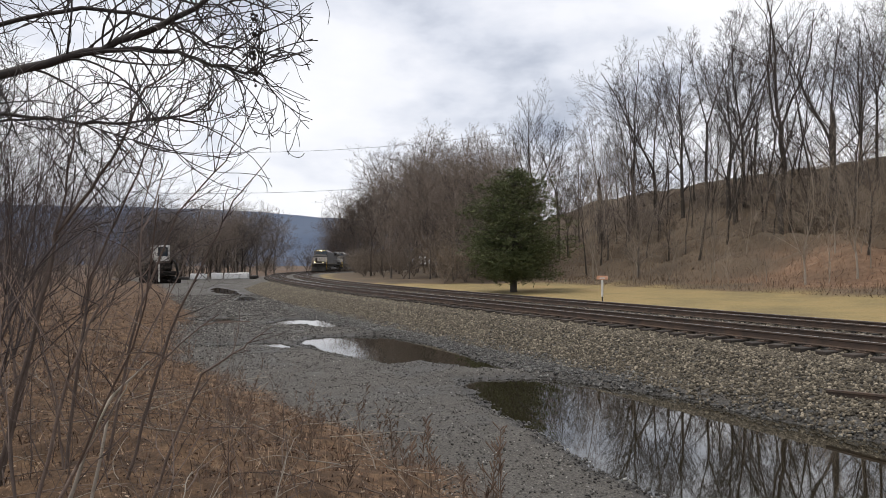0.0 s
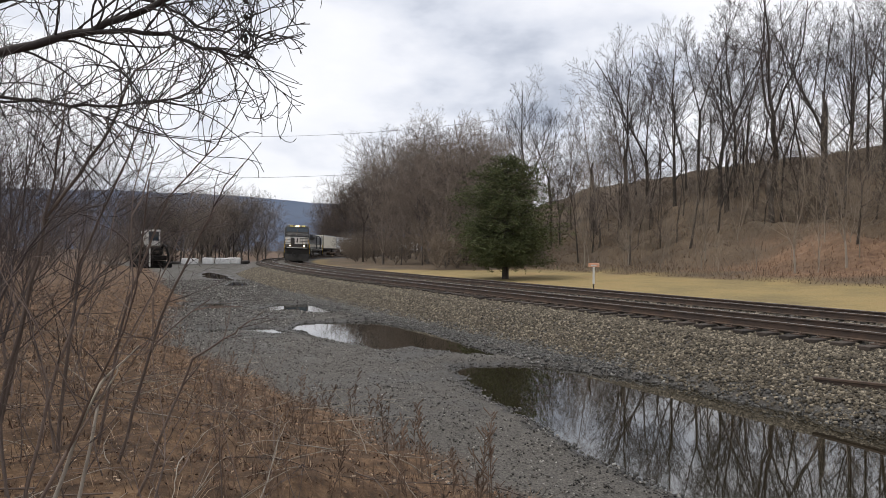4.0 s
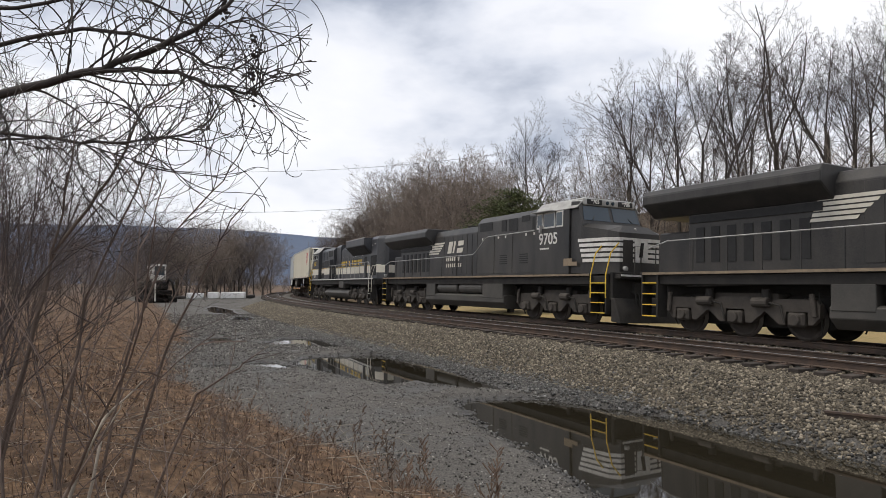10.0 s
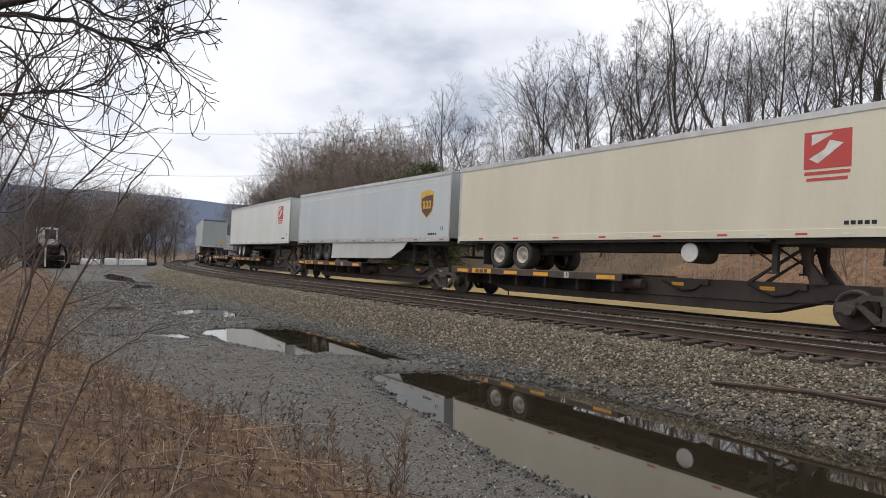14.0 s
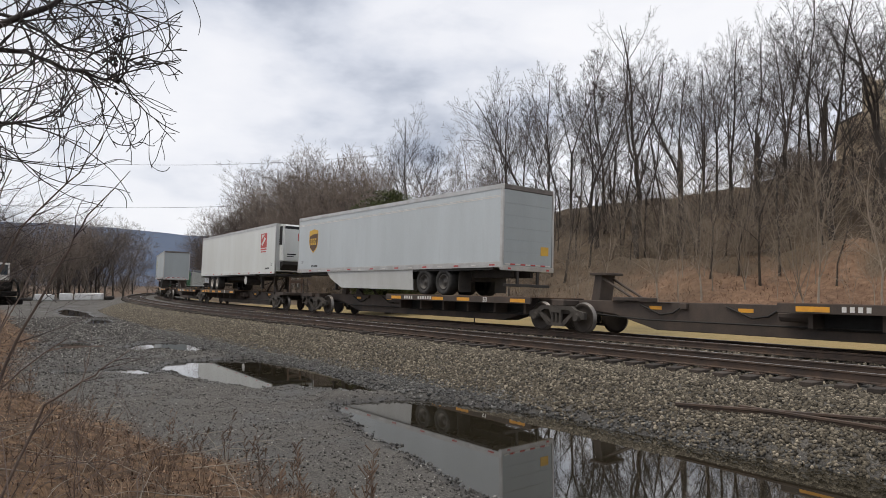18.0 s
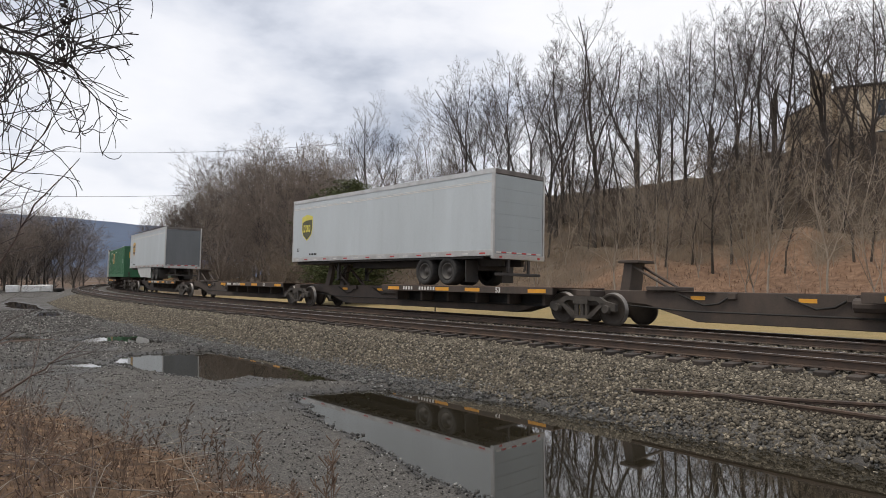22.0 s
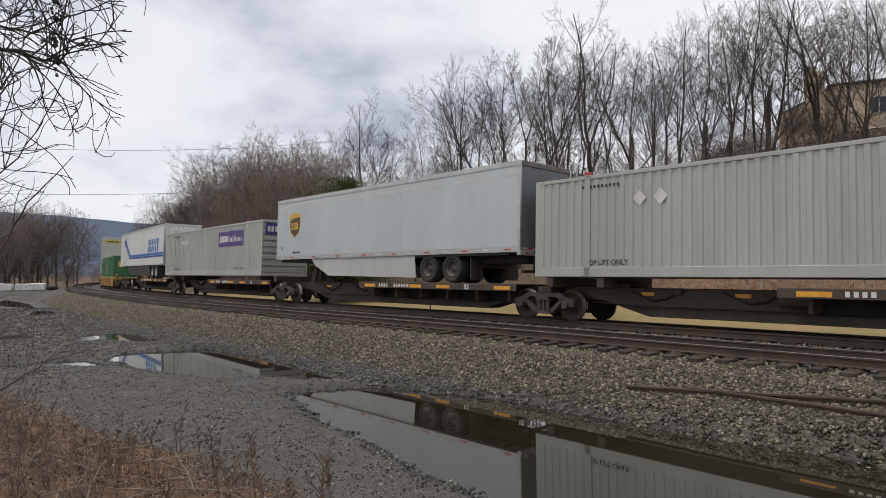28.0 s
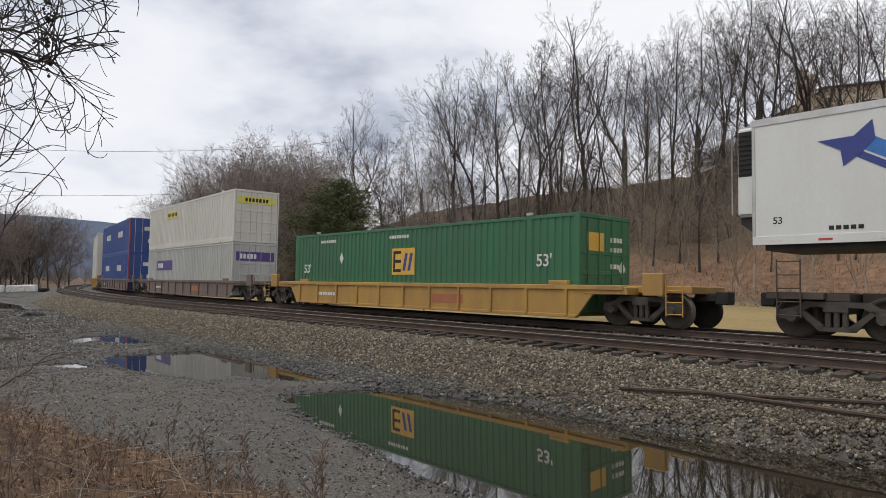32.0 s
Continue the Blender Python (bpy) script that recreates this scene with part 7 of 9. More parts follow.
        for x in (9.0, 9.62):
            pipe("grab_rail", cream_paint, lo, [(x, 1.53 * sd, 0.9), (x, 1.53 * sd, 1.9), (x + 0.2, 1.4 * sd, 2.6), (x + 0.28, 1.0 * sd, 2.72)], 0.022, label="pale grab rail")
    coupler(lo, 9.9, 1)
    coupler(lo, -10.9, -1)
    loco_truck(lo, 6.05, 0.53, 2.0)
    loco_truck(lo, -7.75, 0.53, 1.98)
    lettering("1065", 0.52, -8.75, -1.512, 3.02, lo, yellow_paint, 1.05, bold=0.014)
    # the old road's name, one plain yellow block for each letter
    for x, count, pitch in ((-2.82, 8, 0.45), (1.32, 1, 0.42), (2.30, 7, 0.41)):
        for i in range(count):
            w = pitch * (0.66 if i % 3 else 0.56)
            slab("name_block", yellow_paint, lo, (x, x + w, -0.945, -0.93, 3.04, 3.20), (x + 0.05, x + w - 0.04, -0.945, -0.93, 2.84, 2.99), label="plain yellow block of a painted name")
            x += pitch
    return lo


# ---- train: flat cars ----
car_brown = worn("weathered_black_car", (0.042, 0.034, 0.029), (0.085, 0.062, 0.048), 0.75, 0.0, 1.5, 25.0, 0.3, 0.15, 0.004, 2.0)
car_rust = worn("rusty_deck", (0.160, 0.095, 0.060), (0.095, 0.070, 0.055), 0.85, 0.0, 1.0, 18.0, 0.3, 0.3, 0.006)
amber_mark = worn("amber_marker", (0.75, 0.36, 0.03), (0.62, 0.28, 0.04), 0.45, 0, 4.0, 30.0, 0.3, 0.0)
yellow_car = worn("dirty_yellow_well", (0.42, 0.255, 0.055), (0.30, 0.17, 0.06), 0.7, 0, 1.0, 20.0, 0.35, 0.1, 0.003, 4.0)
brown_car = worn("dirty_brown_well", (0.17, 0.125, 0.105), (0.11, 0.085, 0.075), 0.7, 0, 1.0, 20.0, 0.35, 0.1, 0.003, 4.0)


def spine_car(r_front, r_rear, deck_front, loaded, first, last, label):
    """One platform of an articulated spine car between two truck centres; each platform owns its trailing truck, the first also its leading one."""
    r, half = (r_front + r_rear) / 2, (r_rear - r_front) / 2
    ca = mover("spine_car", label, "flat car", r, half, "spine car platforms")
    L = half
    prism("spine", car_brown, ca, ((-L + 0.3, 0.72), (-L + 0.3, 1.02), (L - 0.3, 1.02), (L - 0.3, 0.72), (L - 1.7, 0.62), (L - 3.2, 0.22), (-L + 3.2, 0.22), (-L + 1.7, 0.62)), -0.36, 0.36, "weathered black centre spine", 0.015)
    sgn = 1 if deck_front else -1
    for q in (0.30, 0.62):
        x = -sgn * L * q
        slab("reflector", amber_mark, ca, (x - 0.2, x + 0.2, -0.368, -0.358, 0.80, 0.90), label="amber marker stripe")
        pipe("air_hose", under_black, ca, [(x + 0.9, -0.40, 0.92), (x + 0.6, -0.42, 0.72), (x + 0.2, -0.42, 0.66), (x - 0.5, -0.40, 0.93)], 0.028)
        slab("bracket", car_brown, ca, (x + 0.85, x + 1.05, -0.47, -0.36, 0.84, 1.0), bevel=0.01)
    d0, d1 = (L - 9.6, L - 0.9)
    a, b_ = sorted((sgn * d0, sgn * d1))
    for sd in (-1, 1):
        y = sorted((sd * 0.38, sd * 1.32))
        dk = slab("deck", car_rust, ca, (a, b_, y[0], y[1], 1.04, 1.075), bevel=0.006, label="rusty wheel deck")
        ye = sorted((sd * 1.26, sd * 1.325))
        sill = slab("side_sill", car_brown, ca, (a, b_, ye[0], ye[1], 0.84, 1.06), bevel=0.008)
        for i, f in enumerate((0.09, 0.42, 0.60, 0.93)):
            x = a + (b_ - a) * f
            slab("reflector", amber_mark, sill, (x - 0.36, x + 0.36, min(sd * 1.331, sd * 1.322), max(sd * 1.331, sd * 1.322), 0.88, 1.0), label="amber marker stripe")
        for i in range(6):
            x = a + 0.6 + i * (b_ - a - 1.2) / 5
            prism("bracket", car_brown, ca, ((x - 0.05, 1.03), (x + 0.05, 1.03), (x + 0.05, 0.5), (x - 0.05, 0.5)), sd * 0.36, sd * 1.0)
        x = sgn * (L - 4.0)
        slab("side_pocket", grille_dark, ca, (min(a + 0.5, b_ - 0.5), max(a + 0.5, b_ - 0.5), *sorted((sd * 0.37, sd * 0.42)), 0.45, 0.95))
    # road marks as plain bars and the length
    x = a + (b_ - a) * 0.16
    if sgn > 0:
        for i in (0, 1, 2, 3, 6, 7, 8, 9, 10, 11):
            slab("road_mark", white_paint, ca, (x + 0.16 * i, x + 0.09 + 0.16 * i, -1.334, -1.324, 0.89, 1.01))
    else:
        mk = slab("road_mark", amber_mark, ca, (x, x + 1.15, -1.336, -1.326, 0.865, 1.04), label="amber patch with dark blocks")
        for i in range(3):
            slab("mark_block", car_rust, mk, (x + 0.22 + 0.26 * i, x + 0.42 + 0.26 * i, -1.340, -1.334, 0.88, 1.02))
    lettering("53", 0.24, a + (b_ - a) * 0.74, -1.328, 0.865, ca, white_paint, bold=0.006)
    # hitch stand at the other end
    hx = -sgn * (L - 2.2)
    top = 2.05 if loaded == "trailer" else 1.14
    hs = slab("hitch", car_brown, ca, (hx - 0.45, hx + 0.45, -0.5, 0.5, top - 0.12, top), bevel=0.02)
    for y in (-0.4, 0.4):
        prism("hitch_leg", car_brown, hs, ((hx - sgn * 0.55, 1.0), (hx - sgn * 0.15, 1.0), (hx + 0.16, top - 0.1), (hx - 0.16, top - 0.1)), y - 0.08, y + 0.08)
        prism("hitch_strut", car_brown, hs, ((hx + sgn * 1.35, 1.0), (hx + sgn * 1.5, 1.0), (hx + 0.12, top - 0.12), (hx - 0.02, top - 0.12)), y - 0.05, y + 0.05)
    if loaded == "none":
        hx2 = -sgn * (L - 0.95)
        rh = prism("raised_hitch", car_brown, ca, ((hx2 - 0.16, 1.0), (hx2 + 0.16, 1.0), (hx2 + sgn * 0.12 + 0.14, 1.80), (hx2 + sgn * 0.12 - 0.14, 1.80)), -0.32, 0.32, "dark raised hitch post", 0.01)
        slab("hitch_plate", car_brown, rh, (hx2 + sgn * 0.12 - 0.28, hx2 + sgn * 0.12 + 0.38, -0.42, 0.42, 1.80, 1.88), bevel=0.01)
        for y in (-0.25, 0.25):
            pipe("hitch_strut", car_brown, rh, [(hx2 + sgn * 0.2, y, 1.72), (hx2 + sgn * 1.5, y, 1.04)], 0.04)
    if loaded == "container":
        for x in (-6.1, 6.1, -7.9, 7.9):
            slab("container_pedestal", car_brown, ca, (x - 0.12, x + 0.12, -1.25, 1.25, 1.0, 1.29), bevel=0.01)
    # cross bolsters over the trucks, end details
    for x in (-L, L):
        slab("bolster", car_brown, ca, (x - 0.25, x + 0.25, -1.0, 1.0, 0.82, 1.0), bevel=0.015)
    pipe("brake_line", under_black, ca, [(-L + 1, -0.45, 0.6), (-L + 3, -0.5, 0.5), (L - 3, -0.5, 0.5), (L - 1, -0.45, 0.6)], 0.025)
    drum("brake_cylinder", car_brown, ca, (-sgn * 1.5, -0.62, 0.78), (-sgn * 0.6, -0.62, 0.78), 0.16, 12)
    car_truck(ca, -L)
    if first:
        car_truck(ca, L)
        coupler(ca, L + 1.0, 1)
        slab("end_platform", car_brown, ca, (L + 0.2, L + 1.4, -1.2, 1.2, 0.86, 1.02), bevel=0.01)
        slab("brake_stand", car_rust, ca, (L + 0.72, L + 0.80, -0.62, -0.55, 1.02, 1.9), (L + 0.72, L + 0.80, 0.1, 0.17, 1.02, 1.9), (L + 0.70, L + 0.82, -0.62, 0.17, 1.55, 1.72), bevel=0.01, label="rusty brake stand")
        for z in (0.5, 0.8):
            slab("ladder_step", car_brown, ca, (L + 0.7, L + 1.2, -1.3, -1.25, z, z + 0.04))
    if last:
        coupler(ca, -L - 1.0, -1)
        slab("end_platform", car_brown, ca, (-L - 1.4, -L - 0.2, -1.2, 1.2, 0.86, 1.02), bevel=0.01)
        for x in (-L - 1.15, -L - 0.65):
            pipe("ladder_rail", car_brown, ca, [(x, -1.25, 0.45), (x, -1.25, 1.75)], 0.02)
        for z in (0.5, 0.8, 1.1, 1.4, 1.7):
            pipe("ladder_rung", car_brown, ca, [(-L - 1.15, -1.25, z), (-L - 0.65, -1.25, z)], 0.015)
    return ca


def well_car(r_front, r_rear, paint, label, deep=0.2):
    r, half = (r_front + r_rear) / 2, (r_rear - r_front) / 2 - 1.6
    ca = mover("well_car", label, "well car", r, half, "well cars")
    L = half
    w0, w1 = -L + 1.5, L - 1.5
    for sd in (-1, 1):
        y = sorted((sd * 1.34, sd * 1.42))
        sl = prism("side_sill", paint, ca, ((w0 - 0.4, 1.02), (w1 + 0.4, 1.02), (w1 + 0.1, 0.75), (w1 - 0.35, deep), (w0 + 0.35, deep), (w0 - 0.1, 0.75)), y[0], y[1], bevel=0.01)
        yt = sorted((sd * 1.24, sd * 1.47))
        slab("top_chord", paint, ca, (w0 - 1.2, w1 + 1.2, yt[0], yt[1], 0.98, 1.12), bevel=0.015)
        yb = sorted((sd * 1.30, sd * 1.45))
        slab("bottom_chord", paint, ca, (w0 + 0.35, w1 - 0.35, yb[0], yb[1], deep - 0.02, deep + 0.08), bevel=0.01)
        for i in range(11):
            x = w0 + 0.7 + i * (w1 - w0 - 1.4) / 10
            slab("rib", paint, sl, (x - 0.05, x + 0.05, *sorted((sd * 1.42, sd * 1.49)), deep + 0.05, 1.0), bevel=0.008)
        for x in (w0 + 1.0, w1 - 1.0):
            slab("lift_guide", paint, ca, (x - 0.35, x + 0.35, *sorted((sd * 1.28, sd * 1.46)), 1.12, 1.24), bevel=0.02)
    slab("well_floor", paint, ca, *[(x - 0.15, x + 0.15, -1.34, 1.34, deep, deep + 0.12) for x in (w0 + 0.8, w0 + 4.5, 0, w1 - 4.5, w1 - 0.8)])
    for x, way in ((L, 1), (-L, -1)):
        a = sorted((x - way * 1.7, x + way * 1.35))
        slab("end_deck", paint, ca, (a[0], a[1], -0.9, 0.9, 0.92, 1.12), bevel=0.02)
        a = sorted((x - way * 1.6, x - way * 0.2))
        slab("end_shoulder", paint, ca, (a[0], a[1], -1.44, 1.44, 0.86, 1.08), bevel=0.02)
        slab("end_post", paint, ca, (x + way * 0.5 - 0.3, x + way * 0.5 + 0.3, -1.35, -1.2, 0.85, 1.45), bevel=0.02)
        coupler(ca, x + way * 1.0, way)
        for q in (x + way * 0.9, x + way * 1.35):
            pipe("ladder_rail", paint, ca, [(q, -1.38, 0.35), (q, -1.38, 1.3)], 0.02)
        for z in (0.4, 0.7, 1.0):
            pipe("ladder_rung", paint, ca, [(x + way * 0.9, -1.38, z), (x + way * 1.35, -1.38, z)], 0.015)
        car_truck(ca, x)
    slab("road_mark", white_paint, ca, *[(-6.0 + 0.2 * i, -5.86 + 0.2 * i, -1.426, -1.418, 0.55, 0.68) for i in range(8)])
    slab("faded_patch", worn("faded_red", (0.36, 0.10, 0.05), (0.30, 0.14, 0.06), 0.7), ca, (1.6, 3.2, -1.427, -1.418, 0.45, 0.75))
    return ca


# ---- train: trailers and containers ----
TYRES = {}


def tyre_meshes():
    if TYRES:
        return TYRES
    rubber = worn("tyre_rubber", (0.022, 0.021, 0.020), (0.040, 0.037, 0.034), 0.85, 0, 8.0, 60.0, 0.3, 0.2, 0.004)
    rim_m = {"white": worn("dirty_white_rim", (0.50, 0.47, 0.42), (0.32, 0.28, 0.24), 0.6, 0, 6.0, 40.0, 0.3, 0.0), "dark": worn("dark_rim", (0.05, 0.048, 0.046), (0.09, 0.08, 0.07), 0.6, 0.2, 6.0, 40.0, 0.3, 0.0)}
    for key, mat, ring in (("tyre", rubber, ((0.30, -0.02), (0.33, 0.10), (0.44, 0.125), (0.485, 0.10), (0.50, 0.06), (0.50, -0.30), (0.47, -0.36), (0.30, -0.36))),
                           ("rim", None, ((0.0, 0.02), (0.08, 0.02), (0.10, -0.02), (0.19, -0.03), (0.24, 0.01), (0.27, 0.085), (0.30, 0.09), (0.305, -0.02)))):
        sides = 24
        v, f = [], []
        for q, h in ring:
            for j in range(sides):
                a = 6.28319 * j / sides
                v.append((q * math.cos(a), -h, q * math.sin(a)))
        for i in range(len(ring) - 1):
            for j in range(sides):
                f.append((i * sides + j, i * sides + (j + 1) % sides, (i + 1) * sides + (j + 1) % sides, (i + 1) * sides + j))
        if mat:
            TYRES[key] = mesh_from(key, v, f, [mat], True)
        else:
            for nm, mm in rim_m.items():
                TYRES[nm] = mesh_from("rim", v, f, [mm], True)
    return TYRES


def shield(parent, x, z, w, h, brown, gold, y):
    """A parcel carrier's shield as plain shapes: brown field, gold sweep, gold bars."""
    def outline(k):
        pts_ = [(-0.5, 0.42), (0.0, 0.5), (0.5, 0.42), (0.5, -0.05), (0.40, -0.28), (0.0, -0.5), (-0.40, -0.28), (-0.5, -0.05)]
        return [(x + w * k * a, z + h * k * b_) for a, b_ in reversed(pts_)]
    m = side_plate("emblem", gold, parent, outline(1.0)[::-1], y, "gold-edged shield emblem")
    side_plate("emblem_field", brown, m, outline(0.9)[::-1], y - 0.005)
    side_plate("emblem_sweep", gold, m, [(x - 0.45 * w, z + 0.20 * h), (x - 0.1 * w, z + 0.28 * h), (x + 0.45 * w, z + 0.30 * h), (x + 0.45 * w, z + 0.38 * h), (x, z + 0.45 * h), (x - 0.45 * w, z + 0.38 * h)], y - 0.01)
    for i in range(3):
        a = x + w * (-0.32 + 0.23 * i)
        side_plate("emblem_bar", gold, m, [(a, z - 0.16 * h), (a + 0.17 * w, z - 0.16 * h), (a + 0.17 * w, z + 0.11 * h), (a, z + 0.11 * h)], y - 0.01)
        side_plate("emblem_bar", brown, m, [(a + 0.06 * w, z - 0.08 * h), (a + 0.11 * w, z - 0.08 * h), (a + 0.11 * w, z + 0.05 * h), (a + 0.06 * w, z + 0.05 * h)], y - 0.015)


BROWN = worn("shield_brown", (0.085, 0.040, 0.020), (0.11, 0.055, 0.03), 0.5, 0, 4, 40, 0.3, 0.0)
GOLD = worn("shield_gold", (0.66, 0.40, 0.05), (0.56, 0.33, 0.06), 0.5, 0, 4, 40, 0.3, 0.0)
GREENISH = worn("faded_shield_field", (0.070, 0.075, 0.030), (0.09, 0.085, 0.04), 0.5, 0, 4, 40, 0.3, 0.0)
LEMON = worn("faded_shield_gold", (0.66, 0.58, 0.08), (0.56, 0.50, 0.10), 0.5, 0, 4, 40, 0.3, 0.0)
RED = worn("red_panel", (0.50, 0.055, 0.050), (0.42, 0.06, 0.05), 0.5, 0, 4, 40, 0.3, 0.0)
trailer_grey = worn("pale_grey_trailer", (0.50, 0.54, 0.56), (0.44, 0.475, 0.49), 0.42, 0.0, 0.8, 20.0, 0.35, 0.02, 0.002, 6.0)
trailer_white = worn("white_trailer", (0.66, 0.68, 0.66), (0.59, 0.60, 0.57), 0.4, 0.0, 0.8, 20.0, 0.35, 0.02, 0.002, 6.0)
trailer_cream = worn("yellowed_trailer", (0.64, 0.60, 0.49), (0.57, 0.53, 0.42), 0.45, 0.0, 0.8, 20.0, 0.35, 0.02, 0.002, 6.0)
trailer_rail = worn("aluminium_rail", (0.55, 0.55, 0.54), (0.42, 0.41, 0.39), 0.4, 0.5, 2.0, 40.0, 0.3, 0.0)
skirt_grey = worn("pale_skirt", (0.50, 0.51, 0.50), (0.42, 0.42, 0.40), 0.5, 0, 1.0, 30.0, 0.3, 0.02, 0.002, 3.0)
under_trailer = worn("trailer_underframe", (0.030, 0.028, 0.027), (0.055, 0.048, 0.042), 0.75, 0.1, 2.0, 30.0, 0.3, 0.1, 0.003)
header_brown = worn("stained_header", (0.17, 0.15, 0.14), (0.11, 0.098, 0.09), 0.7)
door_pale = worn("pale_grey_door", (0.36, 0.40, 0.41), (0.32, 0.35, 0.355), 0.45, 0, 1.0, 20.0, 0.35, 0.02, 0.002, 5.0)
door_dark = worn("dark_grey_door", (0.15, 0.162, 0.172), (0.12, 0.13, 0.135), 0.45, 0, 1.0, 20.0, 0.35, 0.02, 0.002, 5.0)
BLUE = worn("blue_band", (0.035, 0.17, 0.48), (0.03, 0.13, 0.38), 0.45, 0, 3, 30, 0.3, 0.0)
NAVY = worn("navy_band", (0.030, 0.050, 0.24), (0.03, 0.045, 0.2), 0.45, 0, 3, 30, 0.3, 0.0)


def trailer(r0, r1, nose_forward, paint, label, mark="", skirt=False, reefer=False, line=True, rim="dark", top=5.0, slide=0.0, tape=True, door=None):
    """A highway trailer on a flat car. In its own frame its nose is at +x; nose_forward says whether that is the train's front."""
    L = (r1 - r0) / 2
    tl = mover("trailer", label, "trailer", (r0 + r1) / 2, 5.2, "trailers on the flat cars")
    f = 1 if nose_forward else -1
    zb = 2.08

    def X(a, b_):
        return tuple(sorted((a * f, b_ * f)))

    body = slab("body", paint, tl, (*X(-L + 0.06, L - 0.05), -1.28, 1.28, zb + 0.14, top - 0.06), bevel=0.02)
    for sd in (-1, 1):
        y = sorted((sd * 1.275, sd * 1.297))
        slab("top_rail", trailer_rail, tl, (*X(-L + 0.05, L), y[0], y[1], top - 0.16, top), bevel=0.004)
        rail_ = slab("bottom_rail", paint if paint is not trailer_grey else trailer_rail, tl, (*X(-L + 0.05, L), y[0], y[1], zb, zb + 0.20), bevel=0.004)
        if line:
            slab("pinstripe", white_paint, tl, (*X(-L + 0.1, L - 0.1), *sorted((sd * 1.278, sd * 1.285)), top - 0.46, top - 0.425), (*X(-L + 0.1, L - 0.1), *sorted((sd * 1.278, sd * 1.285)), top - 0.40, top - 0.38))
        if tape:
            for i in range(16):
                x = -L + 0.5 + i * (2 * L - 1.0) / 15
                slab("marker_tape", RED if i % 2 else white_paint, rail_, (x - 0.14, x + 0.14, *sorted((sd * 1.296, sd * 1.301)), zb + 0.06, zb + 0.11))
    slab("roof", trailer_rail, tl, (*X(-L + 0.05, L - 0.03), -1.27, 1.27, top - 0.06, top - 0.01))
    # side sheets: shallow upright seams
    if not reefer:
        for i in range(12):
            x = -L + 1.0 + i * (2 * L - 2) / 11
            slab("seam", paint, tl, (x - 0.006, x + 0.006, -1.283, -1.279, zb + 0.22, top - 0.18))
    # front and rear frames
    for y in (-1.29, 1.21):
        slab("nose_post", trailer_rail, tl, (*X(L - 0.06, L + 0.02), y, y + 0.08, zb, top), bevel=0.015)
        slab("rear_post", trailer_rail, tl, (*X(-L - 0.01, -L + 0.12), y, y + 0.08, zb - 0.08, top + 0.01), bevel=0.01)
    plain = door is not None
    slab("rear_header", header_brown if plain else trailer_rail, tl, (*X(-L - 0.01, -L + 0.10), -1.21, 1.21, top - 0.16, top + 0.01), bevel=0.01)
    if plain:
        # one roll-up door with shallow slats
        rd = slab("rear_door", door, tl, (*X(-L + 0.02, -L + 0.08), -1.2, 1.2, zb + 0.08, top - 0.17), bevel=0.006, label="plain roll-up rear door")
        for i in range(6):
            slab("door_slat", door, rd, (*X(-L + 0.012, -L + 0.03), -1.19, 1.19, zb + 0.12 + 0.43 * i, zb + 0.535 + 0.43 * i), bevel=0.002)
        if door is door_pale and mark == "shield":
            slab("door_label", GOLD, rd, (*X(-L + 0.004, -L + 0.02), 0.62, 1.02, zb + 0.5, zb + 0.82), label="yellow square sticker")
        for i in range(9):
            y = -1.12 + 0.25 * i
            slab("marker_tape", RED if i % 2 else white_paint, rd, (*X(-L + 0.006, -L + 0.02), y, y + 0.22, zb + 0.10, zb + 0.15))
    else:
        for y in (-1.2, 0.005):
            slab("rear_door", paint, tl, (*X(-L + 0.01, -L + 0.08), y, y + 1.195, zb + 0.08, top - 0.17), bevel=0.008)
        for y in (-0.95, -0.35, 0.35, 0.95):
            pipe("lock_bar", trailer_rail, tl, [(f * (-L - 0.01), y, zb + 0.12), (f * (-L - 0.01), y, top - 0.2)], 0.016)
    slab("rear_sill", trailer_rail, tl, (*X(-L - 0.03, -L + 0.1), -1.28, 1.28, zb - 0.10, zb + 0.07), bevel=0.01)
    slab("rear_guard", under_trailer, tl, (*X(-L, -L + 0.1), -1.1, 1.1, 1.42, 1.52), (*X(-L, -L + 0.08), -0.55, -0.45, 1.5, zb), (*X(-L, -L + 0.08), 0.45, 0.55, 1.5, zb), bevel=0.01)
    for y in (-0.95, 0.95):
        slab("tail_lamp", RED, tl, (*X(-L - 0.04, -L - 0.02), y - 0.06, y + 0.06, zb - 0.06, zb))
    # chassis
    slab("chassis_rail", under_trailer, tl, (*X(-L + 0.3, L - 4.2), -0.55, -0.40, zb - 0.32, zb), (*X(-L + 0.3, L - 4.2), 0.40, 0.55, zb - 0.32, zb))
    slab("kingpin_plate", under_trailer, tl, (*X(L - 3.2, L - 0.2), -1.1, 1.1, zb - 0.12, zb + 0.02))
    for sd in (-1, 1):
        slab("floor_edge", under_trailer, tl, (*X(-L + 0.5, L - 3.3), *sorted((sd * 1.18, sd * 1.24)), zb - 0.08, zb + 0.01))
    for i in range(12):
        x = (-L + 0.8 + i * (2 * L - 4.5) / 11) * f
        slab("cross_beam", under_trailer, tl, (x - 0.03, x + 0.03, -1.17, 1.17, zb - 0.10, zb))
    ax = -L + 2.35 + slide
    bog = slab("axle_frame", under_trailer, tl, (*X(ax - 1.0, ax + 1.9), -0.62, 0.62, 1.62, 1.92), bevel=0.02)
    ty = tyre_meshes()
